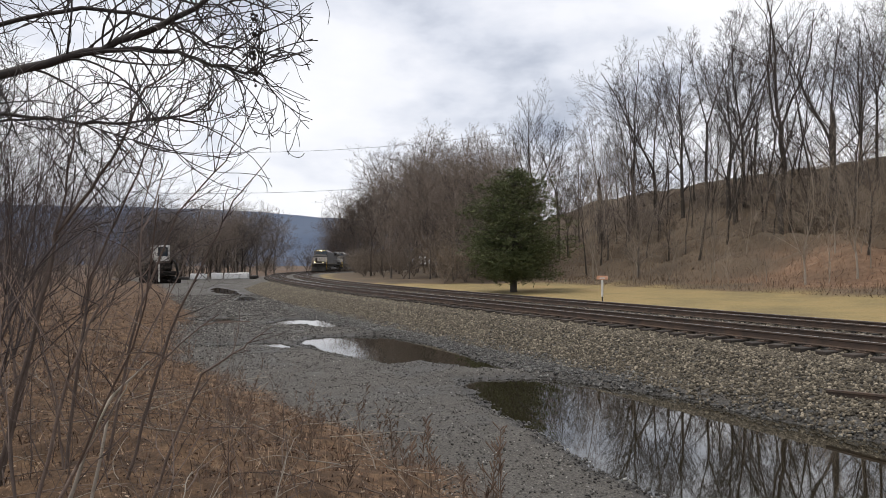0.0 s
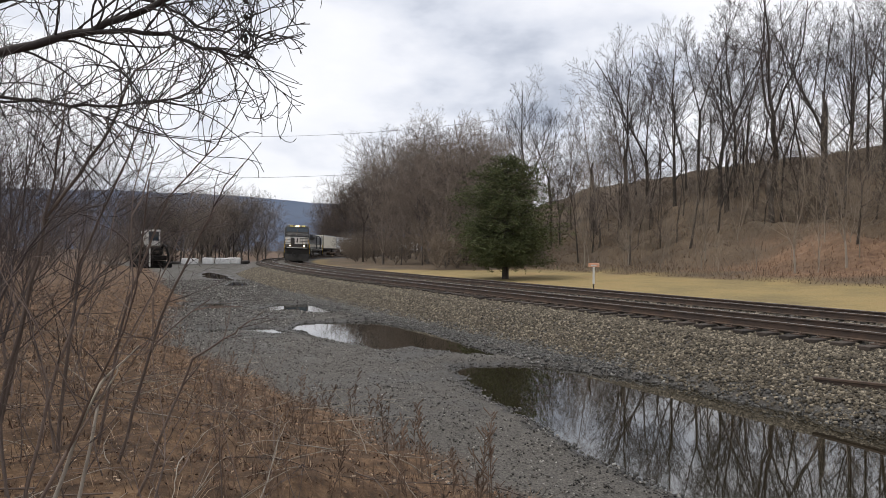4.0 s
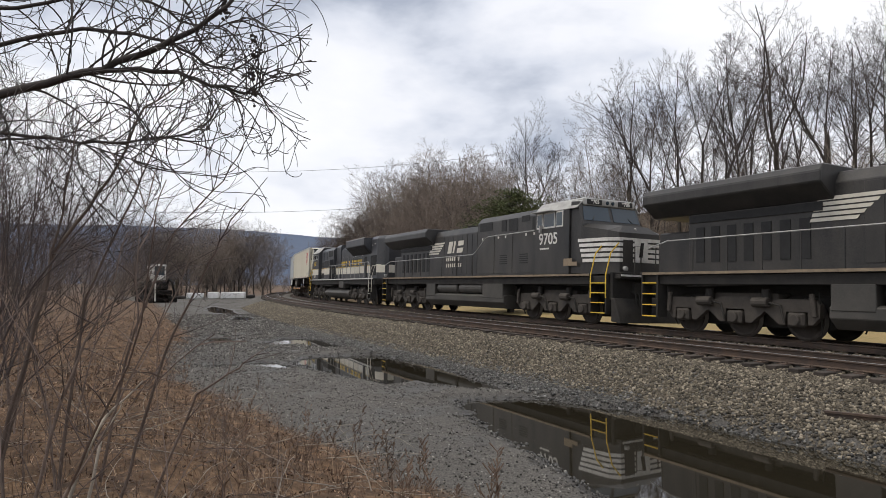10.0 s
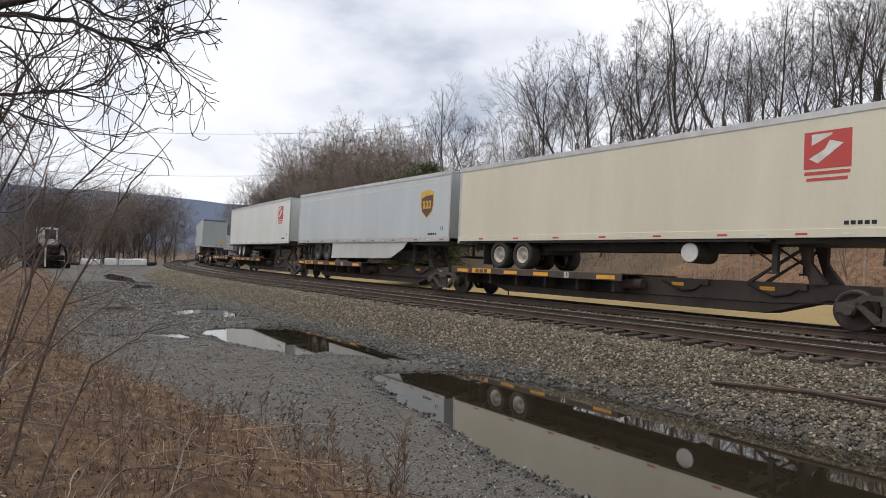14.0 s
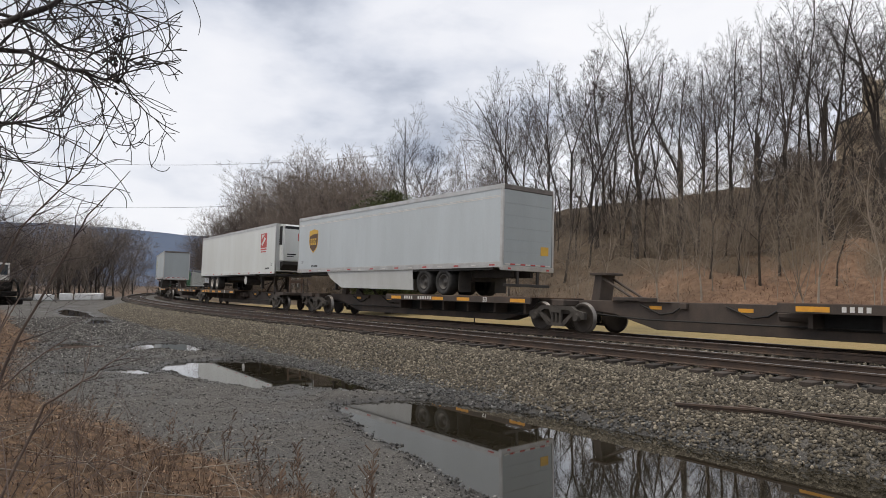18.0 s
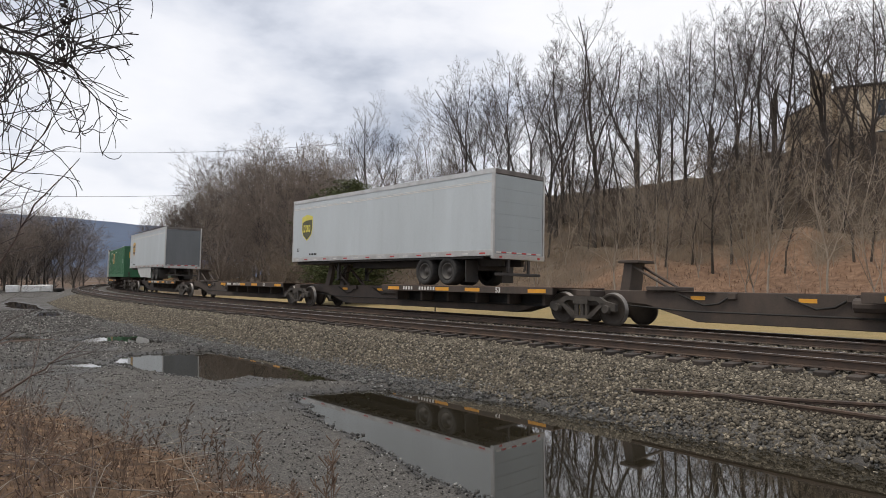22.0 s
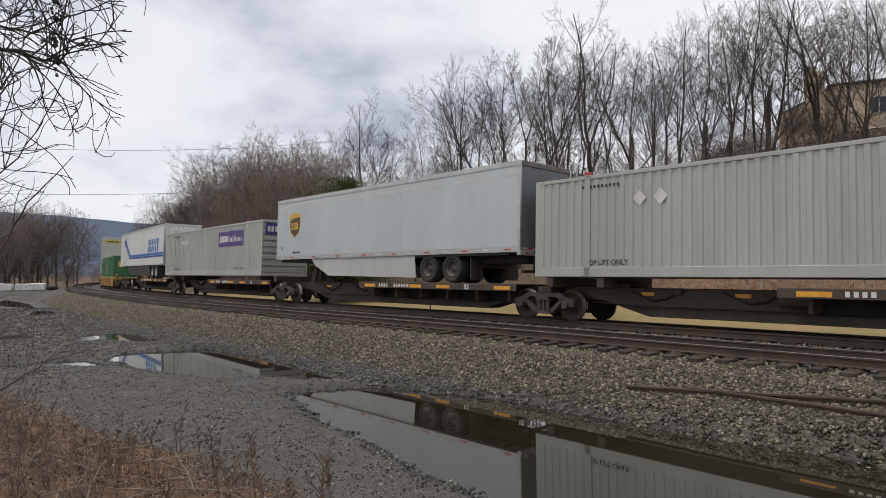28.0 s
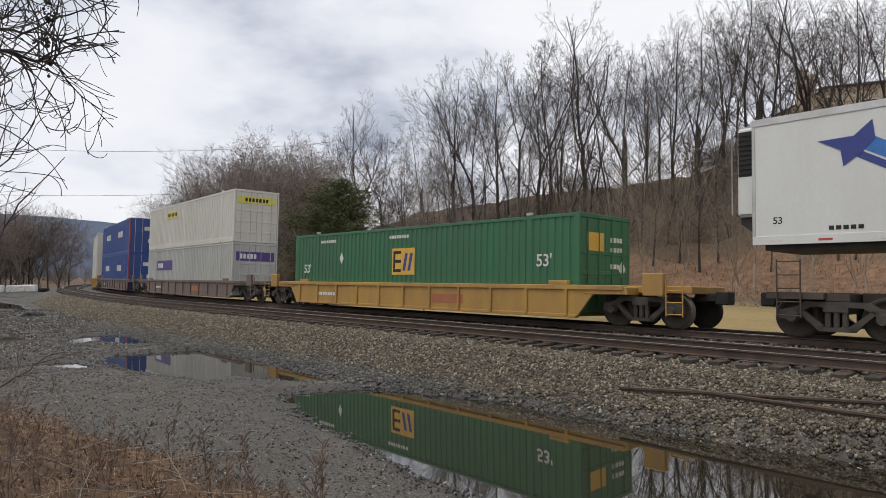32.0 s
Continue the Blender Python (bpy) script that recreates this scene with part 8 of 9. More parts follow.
    for x in (ax, ax + 1.28):
        for sd in (-1, 1):
            w = new("wheel", ty["tyre"])
            w.parent = tl
            w.matrix_basis = Matrix.Translation((x * f, sd * 1.12, 1.575)) @ Matrix.Rotation(0 if sd < 0 else math.pi, 4, "Z")
            rm = new("rim", ty[rim])
            rm.parent = w
    for y in (-0.9, 0.9):
        slab("mud_flap", under_trailer, tl, (*X(ax - 0.95, ax - 0.92), y - 0.3, y + 0.3, 1.2, 1.95))
    lx = L - 3.4
    for y in (-0.75, 0.75):
        lg = slab("landing_leg", under_trailer, tl, (*X(lx - 0.07, lx + 0.07), y - 0.07, y + 0.07, 1.25, zb), bevel=0.01)
        slab("landing_foot", under_trailer, lg, (*X(lx - 0.14, lx + 0.14), y - 0.13, y + 0.13, 1.22, 1.27))
        pipe("brace", under_trailer, lg, [(lx * f, y, 1.45), ((lx - 0.9) * f, y, zb - 0.05)], 0.03)
    pipe("brace", under_trailer, tl, [(lx * f, -0.75, 1.4), (lx * f, 0.75, zb - 0.1)], 0.025)
    if skirt:
        for y in (-1.24, 1.24):
            prism("side_skirt", under_trailer if skirt == "dark" else skirt_grey, tl, [(x * f, z) for x, z in ((ax + 2.05, zb), (lx + 0.1, zb), (lx - 0.25, 1.78), (lx - 1.4, 1.32), (ax + 1.95, 1.25))], y - 0.012, y + 0.012, "dark side skirt" if skirt == "dark" else "pale aerodynamic side skirt")
    ys = -1.2835
    if reefer:
        drum("fuel_drum", under_trailer, tl, ((L - 5.6) * f, -1.12, 1.72), ((L - 5.6) * f, -0.2, 1.72), 0.29, 18)
        drum("drum_end", white_paint, tl, ((L - 5.6) * f, -1.15, 1.72), ((L - 5.6) * f, -1.11, 1.72), 0.27, 18, "white tank end")
        unit = slab("reefer_unit", paint, tl, (*X(L + 0.02, L + 0.47), -1.06, 1.06, 2.78, 4.93), bevel=0.07, label="boxy white refrigeration unit")
        for sd in (-1, 1):
            gr_ = slab("reefer_grille", grille_dark, unit, (*X(L + 0.06, L + 0.43), *sorted((sd * 1.052, sd * 1.064)), 3.74, 4.82), label="black louvred grille")
            for i in range(9):
                slab("louvre", under_black, gr_, (*X(L + 0.07, L + 0.42), *sorted((sd * 1.06, sd * 1.085)), 3.80 + 0.115 * i, 3.835 + 0.115 * i))
        slab("reefer_panel", paint, unit, (*X(L + 0.465, L + 0.485), -0.92, 0.92, 2.95, 4.62), bevel=0.008)
        slab("reefer_slot", grille_dark, unit, (*X(L + 0.466, L + 0.482), -0.95, 0.95, 4.68, 4.84))
        if mark == "red":
            slab("emblem", RED, unit, (*X(L + 0.484, L + 0.490), -0.12, 0.28, 4.0, 4.45), label="red square emblem")
        slab("fleet_mark", grille_dark, unit, (*X(L + 0.484, L + 0.489), -0.75, -0.2, 3.18, 3.24), (*X(L + 0.484, L + 0.489), -0.75, -0.35, 3.06, 3.11))
        prism("reefer_base", under_trailer, tl, [(x * f, z) for x, z in ((L, 2.30), (L + 0.42, 2.62), (L + 0.42, 2.80), (L, 2.80))], -0.95, 0.95)
        for y in (-1.0, 1.0):
            pipe("guard_rail", trailer_rail, tl, [((L + 0.1) * f, y, 4.96), ((L + 0.62) * f, y * 0.98, 4.90), ((L + 0.62) * f, y * 0.98, 2.85)], 0.018)
    if mark == "shield":
        shield(tl, f * (L - 1.75), 3.70, 1.0, 1.25, BROWN, GOLD, ys)
    elif mark == "faded":
        shield(tl, f * (L - 1.35), 3.65, 0.98, 1.25, GREENISH, LEMON, ys)
    elif mark == "red":
        x = f * (L - 2.0)
        m = slab("emblem", RED, tl, (x - 0.52, x + 0.52, ys - 0.004, ys + 0.004, 3.66, 4.52), label="red square emblem with white shapes")
        side_plate("emblem_shape", white_paint, m, [(x - 0.4, 3.9), (x - 0.2, 3.78), (x + 0.35, 4.2), (x + 0.05, 4.3), (x - 0.05, 4.1)], ys - 0.005)
        side_plate("emblem_shape", white_paint, m, [(x - 0.35, 4.2), (x + 0.1, 4.42), (x + 0.1, 4.46), (x - 0.35, 4.46)], ys - 0.005)
        slab("small_lettering", RED, tl, (x - 0.5, x + 0.5, ys - 0.003, ys + 0.003, 3.52, 3.60), (x - 0.45, x + 0.45, ys - 0.003, ys + 0.003, 3.38, 3.45))
    elif mark == "band":
        # a blue arrow that bends into a long band, and a large name as slanted blocks
        x1 = f * (L - 1.0)
        g = 1 if x1 < 0 else -1
        side_plate("band", BLUE, tl, [(x1 + g * 1.1, 4.12), (x1 + g * 3.4, 2.80), (f * (-L + 0.15), 2.80), (f * (-L + 0.15), 3.0), (x1 + g * 3.6, 3.0), (x1 + g * 1.5, 4.25)][::g], ys)
        side_plate("band", NAVY, tl, [(x1 + g * 1.1, 3.9), (x1 + g * 3.2, 2.66), (f * (-L + 0.15), 2.66), (f * (-L + 0.15), 2.78), (x1 + g * 3.3, 2.78), (x1 + g * 1.1, 4.07)][::g], ys)
        side_plate("arrow", NAVY, tl, [(x1 + g * 0.4, 4.3), (x1 + g * 1.1, 4.32), (x1 + g * 1.45, 4.62), (x1 + g * 1.5, 4.2), (x1 + g * 1.25, 3.95), (x1 + g * 0.9, 3.7), (x1 + g * 0.85, 4.05)][::g], ys - 0.006, "navy bird-like arrow")
        x = x1 + g * 10.35
        for i in range(6):
            a = x + 0.60 * i
            w = (0.46, 0.40, 0.42, 0.34, 0.36, 0.44)[i]
            m = side_plate("name_block", BLUE, tl, [(a, 3.06), (a + w, 3.06), (a + w + 0.065, 3.50), (a + 0.065, 3.50)], ys, "blue slanted block of a large name")
            side_plate("name_block", BLUE, m, [(a + 0.08, 3.56), (a + w + 0.04, 3.56), (a + w + 0.14, 4.02), (a + 0.15, 4.02)], ys)
        slab("band", BLUE, tl, (*X(-L - 0.002, -L + 0.008), -1.15, 1.15, 2.88, 3.2))
    lettering("53", 0.22, f * (L - 0.55), ys, 2.55, tl, grille_dark, bold=0.003)
    slab("fleet_mark", grille_dark, tl, *[(f * (L - 1.6) + 0.14 * i, f * (L - 1.6) + 0.10 + 0.14 * i, ys - 0.002, ys + 0.002, 2.36, 2.45) for i in range(5)])
    return tl


def container(r0, r1, z0, paint, label, mark="", h=2.9, end_door=True, pitch=0.28):
    """A steel box with corrugated sides."""
    L = (r1 - r0) / 2
    c = mover("container", label, "container", (r0 + r1) / 2, 5.6, "containers on the train")
    z1 = z0 + h
    # corrugated sides
    for sd in (-1, 1):
        v, f = [], []
        y_out, y_in = sd * 1.285, sd * 1.250
        n_ = int((2 * L - 0.4) / pitch)
        xs = [-L + 0.2]
        prof = [y_out]
        for i in range(n_):
            a = -L + 0.2 + (2 * L - 0.4) * i / n_
            w = (2 * L - 0.4) / n_
            xs += [a + 0.40 * w, a + 0.5 * w, a + 0.9 * w, a + w]
            prof += [y_out, y_in, y_in, y_out]
        for x, y in zip(xs, prof):
            v += [(x, y, z0 + 0.26), (x, y, z1 - 0.10)]
        f = [(2 * i, 2 * i + 2, 2 * i + 3, 2 * i + 1) for i in range(len(xs) - 1)]
        sh = new("side_panel", mesh_from("side_panel", v, f, [paint]))
        sh.parent = c
    slab("core", paint, c, (-L + 0.1, L - 0.1, -1.24, 1.24, z0 + 0.1, z1 - 0.03))
    for y in (-1.295, 1.215):
        for x in (-L, L - 0.2):
            slab("corner_post", paint, c, (x, x + 0.2, y, y + 0.08, z0, z1), bevel=0.012)
        for x in (-6.25, 6.05):
            slab("lift_post", paint, c, (x, x + 0.2, y, y + 0.08, z0, z1 + 0.02), bevel=0.01)
        slab("top_rail", paint, c, (-L + 0.2, L - 0.2, y, y + 0.08, z1 - 0.11, z1 - 0.005), bevel=0.01)
        slab("bottom_rail", paint, c, (-L + 0.2, L - 0.2, y, y + 0.08, z0, z0 + 0.27), bevel=0.01)
        for x in (-6.25, 6.05):
            slab("lift_casting", trailer_rail if paint is not CON_GREY else RED, c, (x, x + 0.2, y - 0.004, y + 0.084, z1 + 0.022, z1 + 0.10))
    slab("roof", paint, c, (-L + 0.05, L - 0.05, -1.21, 1.21, z1 - 0.03, z1 - 0.01))
    # ends: doors with bars at the leading end
    for x, way in ((L, 1), (-L, -1)):
        if way > 0 and end_door:
            for y0 in (-1.2, 0.01):
                d = slab("door", paint, c, (*sorted((x - 0.06, x - 0.01)), y0, y0 + 1.19, z0 + 0.16, z1 - 0.14), bevel=0.01)
                for q in (0.3, 0.85):
                    pipe("lock_bar", trailer_rail if paint is not CON_GREEN else paint, d, [(x + 0.02, y0 + q, z0 + 0.1), (x + 0.02, y0 + q, z1 - 0.1)], 0.018)
            for z in (z0 + 0.5, z0 + 1.1, z0 + 1.7):
                slab("door_rib", paint, c, (x - 0.015, x + 0.012, -1.15, 1.15, z, z + 0.12), bevel=0.01)
        else:
            for i in range(8):
                slab("end_panel", paint, c, (*sorted((x - way * 0.10, x - way * 0.03)), -1.2, 1.2, z0 + 0.2 + 0.33 * i, z0 + 0.42 + 0.33 * i), bevel=0.02)
        slab("end_rail", paint, c, (*sorted((x - way * 0.12, x)), -1.21, 1.21, z0, z0 + 0.16), bevel=0.01)
        slab("end_rail", paint, c, (*sorted((x - way * 0.12, x)), -1.21, 1.21, z1 - 0.13, z1), bevel=0.01)
    ys = -1.2865
    if mark == "green":
        m = slab("emblem", GOLD, c, (MARK_X, MARK_X + 1.35, ys - 0.006, ys + 0.002, z0 + MARK_Z + 1.25, z0 + MARK_Z + 2.25), label="gold panel with black and blue shapes")
        slab("emblem_shape", grille_dark, m, (MARK_X + 0.08, MARK_X + 0.2, ys - 0.009, ys - 0.004, z0 + MARK_Z + 1.35, z0 + MARK_Z + 2.15), *[(MARK_X + 0.2, MARK_X + 0.55, ys - 0.009, ys - 0.004, z0 + MARK_Z + q, z0 + MARK_Z + q + 0.11) for q in (1.35, 1.7, 2.04)])
        side_plate("emblem_shape", NAVY, m, [(MARK_X + 0.65, z0 + MARK_Z + 1.4), (MARK_X + 0.8, z0 + MARK_Z + 1.4), (MARK_X + 0.95, z0 + MARK_Z + 2.05), (MARK_X + 0.8, z0 + MARK_Z + 2.05)], ys - 0.006)
        side_plate("emblem_shape", NAVY, m, [(MARK_X + 0.95, z0 + MARK_Z + 1.4), (MARK_X + 1.1, z0 + MARK_Z + 1.4), (MARK_X + 1.25, z0 + MARK_Z + 2.05), (MARK_X + 1.1, z0 + MARK_Z + 2.05)], ys - 0.006)
        lettering("53'", 0.52, 6.75, ys - 0.006, z0 + 1.35, c, white_paint, bold=0.008)
        lettering("53'", 0.52, -L + 1.1, ys - 0.006, z0 + 1.2, c, white_paint, bold=0.008)
        side_plate("placard", white_paint, c, [(-4.2, z0 + 1.55), (-4.05, z0 + 1.8), (-4.2, z0 + 2.05), (-4.35, z0 + 1.8)], ys - 0.004, "white diamond placard")
        slab("small_lettering", white_paint, c, *[(q + 0.15 * i, q + 0.11 + 0.15 * i, ys - 0.005, ys, z1 - 0.42, z1 - 0.30) for q in (-L + 2.2, -0.9) for i in range(8)])
        x = L + 0.006
        m = slab("emblem", GOLD, c, (x - 0.02, x + 0.004, -0.9, -0.1, z0 + 1.75, z0 + 2.35))
        slab("small_lettering", white_paint, c, *[(x - 0.02, x + 0.006, 0.25 + 0.17 * i, 0.37 + 0.17 * i, z0 + q, z0 + q + 0.14) for q in (2.1, 1.8, 1.3) for i in range(4)])
        plate("placard", white_paint, c, [(x, 0.85, z0 + 1.05), (x, 1.05, z0 + 1.3), (x, 0.85, z0 + 1.55), (x, 0.65, z0 + 1.3)], 0.006)
    elif mark == "purple":
        x0, x1 = 1.98, 5.64
        m = slab("emblem", PURPLE, c, (x0, x1, ys - 0.008, ys + 0.002, z0 + 1.66, z0 + 2.50), label="purple panel with a white name as plain shapes")
        for i in range(5):
            slab("name_block", white_paint, m, (x0 + 0.2 + 0.25 * i, x0 + 0.41 + 0.25 * i, ys - 0.012, ys - 0.006, z0 + 1.9, z0 + 2.26))
        for i in range(10):
            slab("name_block", white_paint, m, (x0 + 1.55 + 0.195 * i, x0 + 1.65 + 0.195 * i, ys - 0.012, ys - 0.006, z0 + 1.9, z0 + (2.24 if i in (0, 3, 5) else 2.13)))
        for x in (-5.5, 5.1):
            lettering("TOP LIFT ONLY", 0.2, x, ys - 0.006, z0 + 0.34, c, grille_dark, bold=0.002)
        for x in (-4.45, -3.83):
            side_plate("placard", white_paint, c, [(x, z0 + 1.9), (x + 0.2, z0 + 2.12), (x, z0 + 2.34), (x - 0.2, z0 + 2.12)], ys - 0.004, "white diamond placard")
        slab("small_lettering", truck_grey, c, *[(-L + 1.75 + 0.13 * i, -L + 1.82 + 0.13 * i, ys - 0.005, ys, z1 - 0.38, z1 - 0.29) for i in range(10)], *[(L - 4.3 + 0.13 * i, L - 4.22 + 0.13 * i, ys - 0.005, ys, z1 - 0.46, z1 - 0.34) for i in range(3)])
        m = slab("emblem", PURPLE, c, (L - 0.02, L + 0.012, -1.1, 1.15, z1 - 0.75, z1 - 0.18))
        slab("name_block", white_paint, m, *[(L, L + 0.016, -1.0 + 0.2 * i, -0.86 + 0.2 * i, z1 - 0.6, z1 - 0.32) for i in range(4)])
    elif mark == "yellowpanel":
        slab("emblem", LEMON, c, (-L + 4.0, -L + 6.4, ys - 0.008, ys + 0.002, z0 + 2.0, z0 + 2.45), label="yellow name panel")
        slab("name_block", under_black, c, *[(-L + 4.2 + 0.3 * i, -L + 4.4 + 0.3 * i, ys - 0.012, ys - 0.006, z0 + 2.1, z0 + 2.35) for i in range(7)])
        m = slab("emblem", LEMON, c, (L - 0.02, L + 0.016, -1.1, 1.1, z1 - 0.75, z1 - 0.35))
        slab("name_block", under_black, m, *[(L, L + 0.02, -0.7 + 0.2 * i, -0.56 + 0.2 * i, z1 - 0.65, z1 - 0.45) for i in range(7)])
    elif mark == "purplesmall":
        x0 = -L + 2.2
        m = slab("emblem", PURPLE, c, (x0, x0 + 3.4, ys - 0.008, ys + 0.002, z0 + 1.45, z0 + 2.1), label="purple panel with a white name as plain shapes")
        slab("name_block", white_paint, m, *[(x0 + 0.2 + 0.25 * i, x0 + 0.38 + 0.25 * i, ys - 0.012, ys - 0.006, z0 + 1.6, z0 + 1.92) for i in range(5)])
        m = slab("emblem", PURPLE, c, (L - 0.02, L + 0.016, -1.1, 1.1, z1 - 1.0, z1 - 0.5))
        slab("name_block", white_paint, m, *[(L, L + 0.02, -0.9 + 0.2 * i, -0.76 + 0.2 * i, z1 - 0.88, z1 - 0.62) for i in range(5)])
    elif mark == "bluewhite":
        for y in (-1.303, 1.213):
            slab("corner_guard", CON_RED, c, (L - 0.24, L + 0.012, y, y + 0.09, z0 + 0.02, z1 - 0.02), bevel=0.01, label="red corner post")
        for q in (-L + 3.0, 2.0):
            slab("name_block", white_paint, c, *[(q + 0.4 * i, q + 0.28 + 0.4 * i, ys - 0.008, ys, z0 + 1.5, z0 + 2.0) for i in range(6)])
        slab("small_lettering", white_paint, c, (L - 0.01, L + 0.014, -0.2, 1.0, z0 + 1.9, z0 + 2.2), (L - 0.01, L + 0.014, 0.1, 1.0, z0 + 0.9, z0 + 1.2))
    return c


CON_GREEN = worn("green_container", (0.030, 0.145, 0.062), (0.040, 0.120, 0.060), 0.5, 0, 0.8, 20.0, 0.35, 0.03, 0.002, 5.0)
CON_GREY = worn("grey_container", (0.42, 0.43, 0.40), (0.35, 0.355, 0.33), 0.5, 0, 0.8, 20.0, 0.35, 0.03, 0.002, 5.0)
CON_WHITE = worn("offwhite_container", (0.58, 0.57, 0.52), (0.48, 0.47, 0.42), 0.5, 0, 0.8, 20.0, 0.35, 0.03, 0.002, 5.0)
CON_BLUE = worn("blue_container", (0.025, 0.070, 0.26), (0.03, 0.06, 0.2), 0.5, 0, 0.8, 20.0, 0.35, 0.03, 0.002, 5.0)
CON_RED = worn("red_container_end", (0.30, 0.05, 0.035), (0.22, 0.04, 0.03), 0.5, 0, 0.8, 20.0, 0.35, 0.03, 0.002, 5.0)
PURPLE = worn("purple_panel", (0.075, 0.040, 0.20), (0.065, 0.035, 0.17), 0.5, 0, 3, 30, 0.3, 0.0)

# ---- train: the consist ----
road_locomotive(10.0, "4274", "black locomotive with white nose stripes and burning headlights, leading the train", True)
road_locomotive(32.3, "9705", "black locomotive with white nose stripes, second in the train", False)
heritage_locomotive(54.7)

spine_groups = (
    ((69.0, 85.7, 102.4, 119.1, 135.8, 152.5), ((False, "trailer"), (False, "trailer"), (False, "trailer"), (True, "none"), (True, "trailer"))),
    ((157.6, 174.6, 191.5, 208.5, 225.5, 242.5), ((False, "trailer"), (True, "none"), (True, "trailer"), (True, "none"), (True, "trailer"))),
    ((247.0, 263.6, 280.2, 296.8, 313.5, 330.2), ((False, "container"), (True, "container"), (True, "trailer"), (True, "container"), (True, "trailer"))),
)
for trucks, loads in spine_groups:
    for i, (deck_front, load) in enumerate(loads):
        what = {"trailer": "carrying a highway trailer", "container": "carrying a container", "none": "running empty, hitch folded"}[load]
        spine_car(trucks[i], trucks[i + 1], deck_front, load, i == 0, i == 4, "weathered black spine car platform " + what)

trailer(68.35, 84.5, True, trailer_cream, "yellowed white refrigerated trailer with a red square emblem", "red", reefer=True, line=False, rim="white", slide=0.2)
trailer(85.1, 101.25, True, trailer_grey, "pale grey parcel trailer with a brown shield and side skirt", "shield", skirt=True, slide=0.52, door=door_pale)
trailer(102.9, 119.1, True, trailer_white, "white refrigerated trailer with a red square emblem", "red", reefer=False, line=False, rim="white", slide=0.95)
trailer(138.15, 154.3, False, trailer_grey, "pale grey parcel trailer with a brown shield and long skirt", "shield", skirt=True, slide=1.03, door=door_pale)
trailer(157.4, 173.5, True, trailer_white, "white refrigerated trailer with a black-grilled cooling unit", "red", reefer=True, line=False, rim="white", slide=0.62)
trailer(194.95, 208.6, False, trailer_grey, "shorter grey trailer with a faded yellow-green shield", "faded", line=True, door=door_pale)
trailer(229.3, 242.8, False, trailer_grey, "pale grey short trailer with a brown shield and skirt", "shield", skirt=True, slide=0.43, door=door_dark)
MARK_X, MARK_Z = -3.37, 0.18
container(246.1, 262.2, 1.30, CON_GREEN, "green corrugated container with a gold emblem panel", "green")
container(264.2, 280.35, 1.30, CON_GREY, "pale grey corrugated container with a purple name panel", "purple", end_door=False)
trailer(281.0, 297.1, False, trailer_grey, "grey parcel trailer with a brown shield and skirt", "shield", skirt=True, slide=0.89, door=door_dark)
container(298.6, 314.75, 1.30, CON_GREY, "grey corrugated container with a purple name panel", "purple", end_door=False)
trailer(315.3, 331.85, False, trailer_white, "white refrigerated trailer with a blue arrow band", "band", skirt="dark", reefer=True, line=False, rim="white", slide=0.05)
well_car(333.3, 355.9, yellow_car, "dirty yellow well car with ribbed sides and one container")
MARK_X, MARK_Z = -0.71, -0.15
container(336.75, 352.85, 0.32, CON_GREEN, "green corrugated container sitting low in the yellow well", "green")
well_car(356.4, 378.9, brown_car, "dirty brown well car with two stacked containers")
container(359.6, 375.7, 0.32, CON_GREY, "grey container with a purple name panel, below another", "purplesmall")
container(359.6, 375.7, 3.24, CON_WHITE, "off-white container with yellow name panels, on top", "yellowpanel")
well_car(379.4, 401.7, brown_car, "dirty brown well car with two blue containers")
container(382.4, 398.5, 0.32, CON_BLUE, "blue corrugated container with white lettering, below another", "bluewhite")
container(382.4, 398.5, 3.24, CON_BLUE, "blue corrugated container with white lettering, on top", "bluewhite")
well_car(402.2, 424.5, yellow_car, "dirty yellow well car with two off-white containers")
container(405.2, 421.3, 0.32, CON_WHITE, "off-white container low in a well car", "")
container(405.2, 421.3, 3.24, CON_WHITE, "off-white container stacked on another", "")


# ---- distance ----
# the blue-grey haze of distance is put into the wooded ridge's base colour
ridge_mat = worn("haze_tinted_ridge", (0.058, 0.084, 0.140), (0.074, 0.100, 0.155), 1.0, 0, 0.006, 0.05, 0.3, 0.0)
v, f = [], []
rr = random.Random(2)
cols = 90
for i in range(cols + 1):
    deg = -95 + i * (150 / cols)
    a = radians(deg)
    h = 174 - 2.3 * max(0, deg + 31) if deg > -31 else 174 + 3 * math.sin(deg * 0.3)
    h = max(h, 62) + rr.uniform(-2.5, 2.5)
    for d, k in ((1500, 0.0), (1800, 0.42), (2200, 1.0), (2700, 0.6)):
        v.append((math.sin(a) * d, math.cos(a) * d, -2 + h * k))
for i in range(cols):
    for j in range(3):
        f.append((i * 4 + j, (i + 1) * 4 + j, (i + 1) * 4 + j + 1, i * 4 + j + 1))
tagged(new("ridge", mesh_from("ridge", v, f, [ridge_mat], True)), "long wooded ridge on the horizon, blue-grey haze in its colour", "hill", kind="structure")

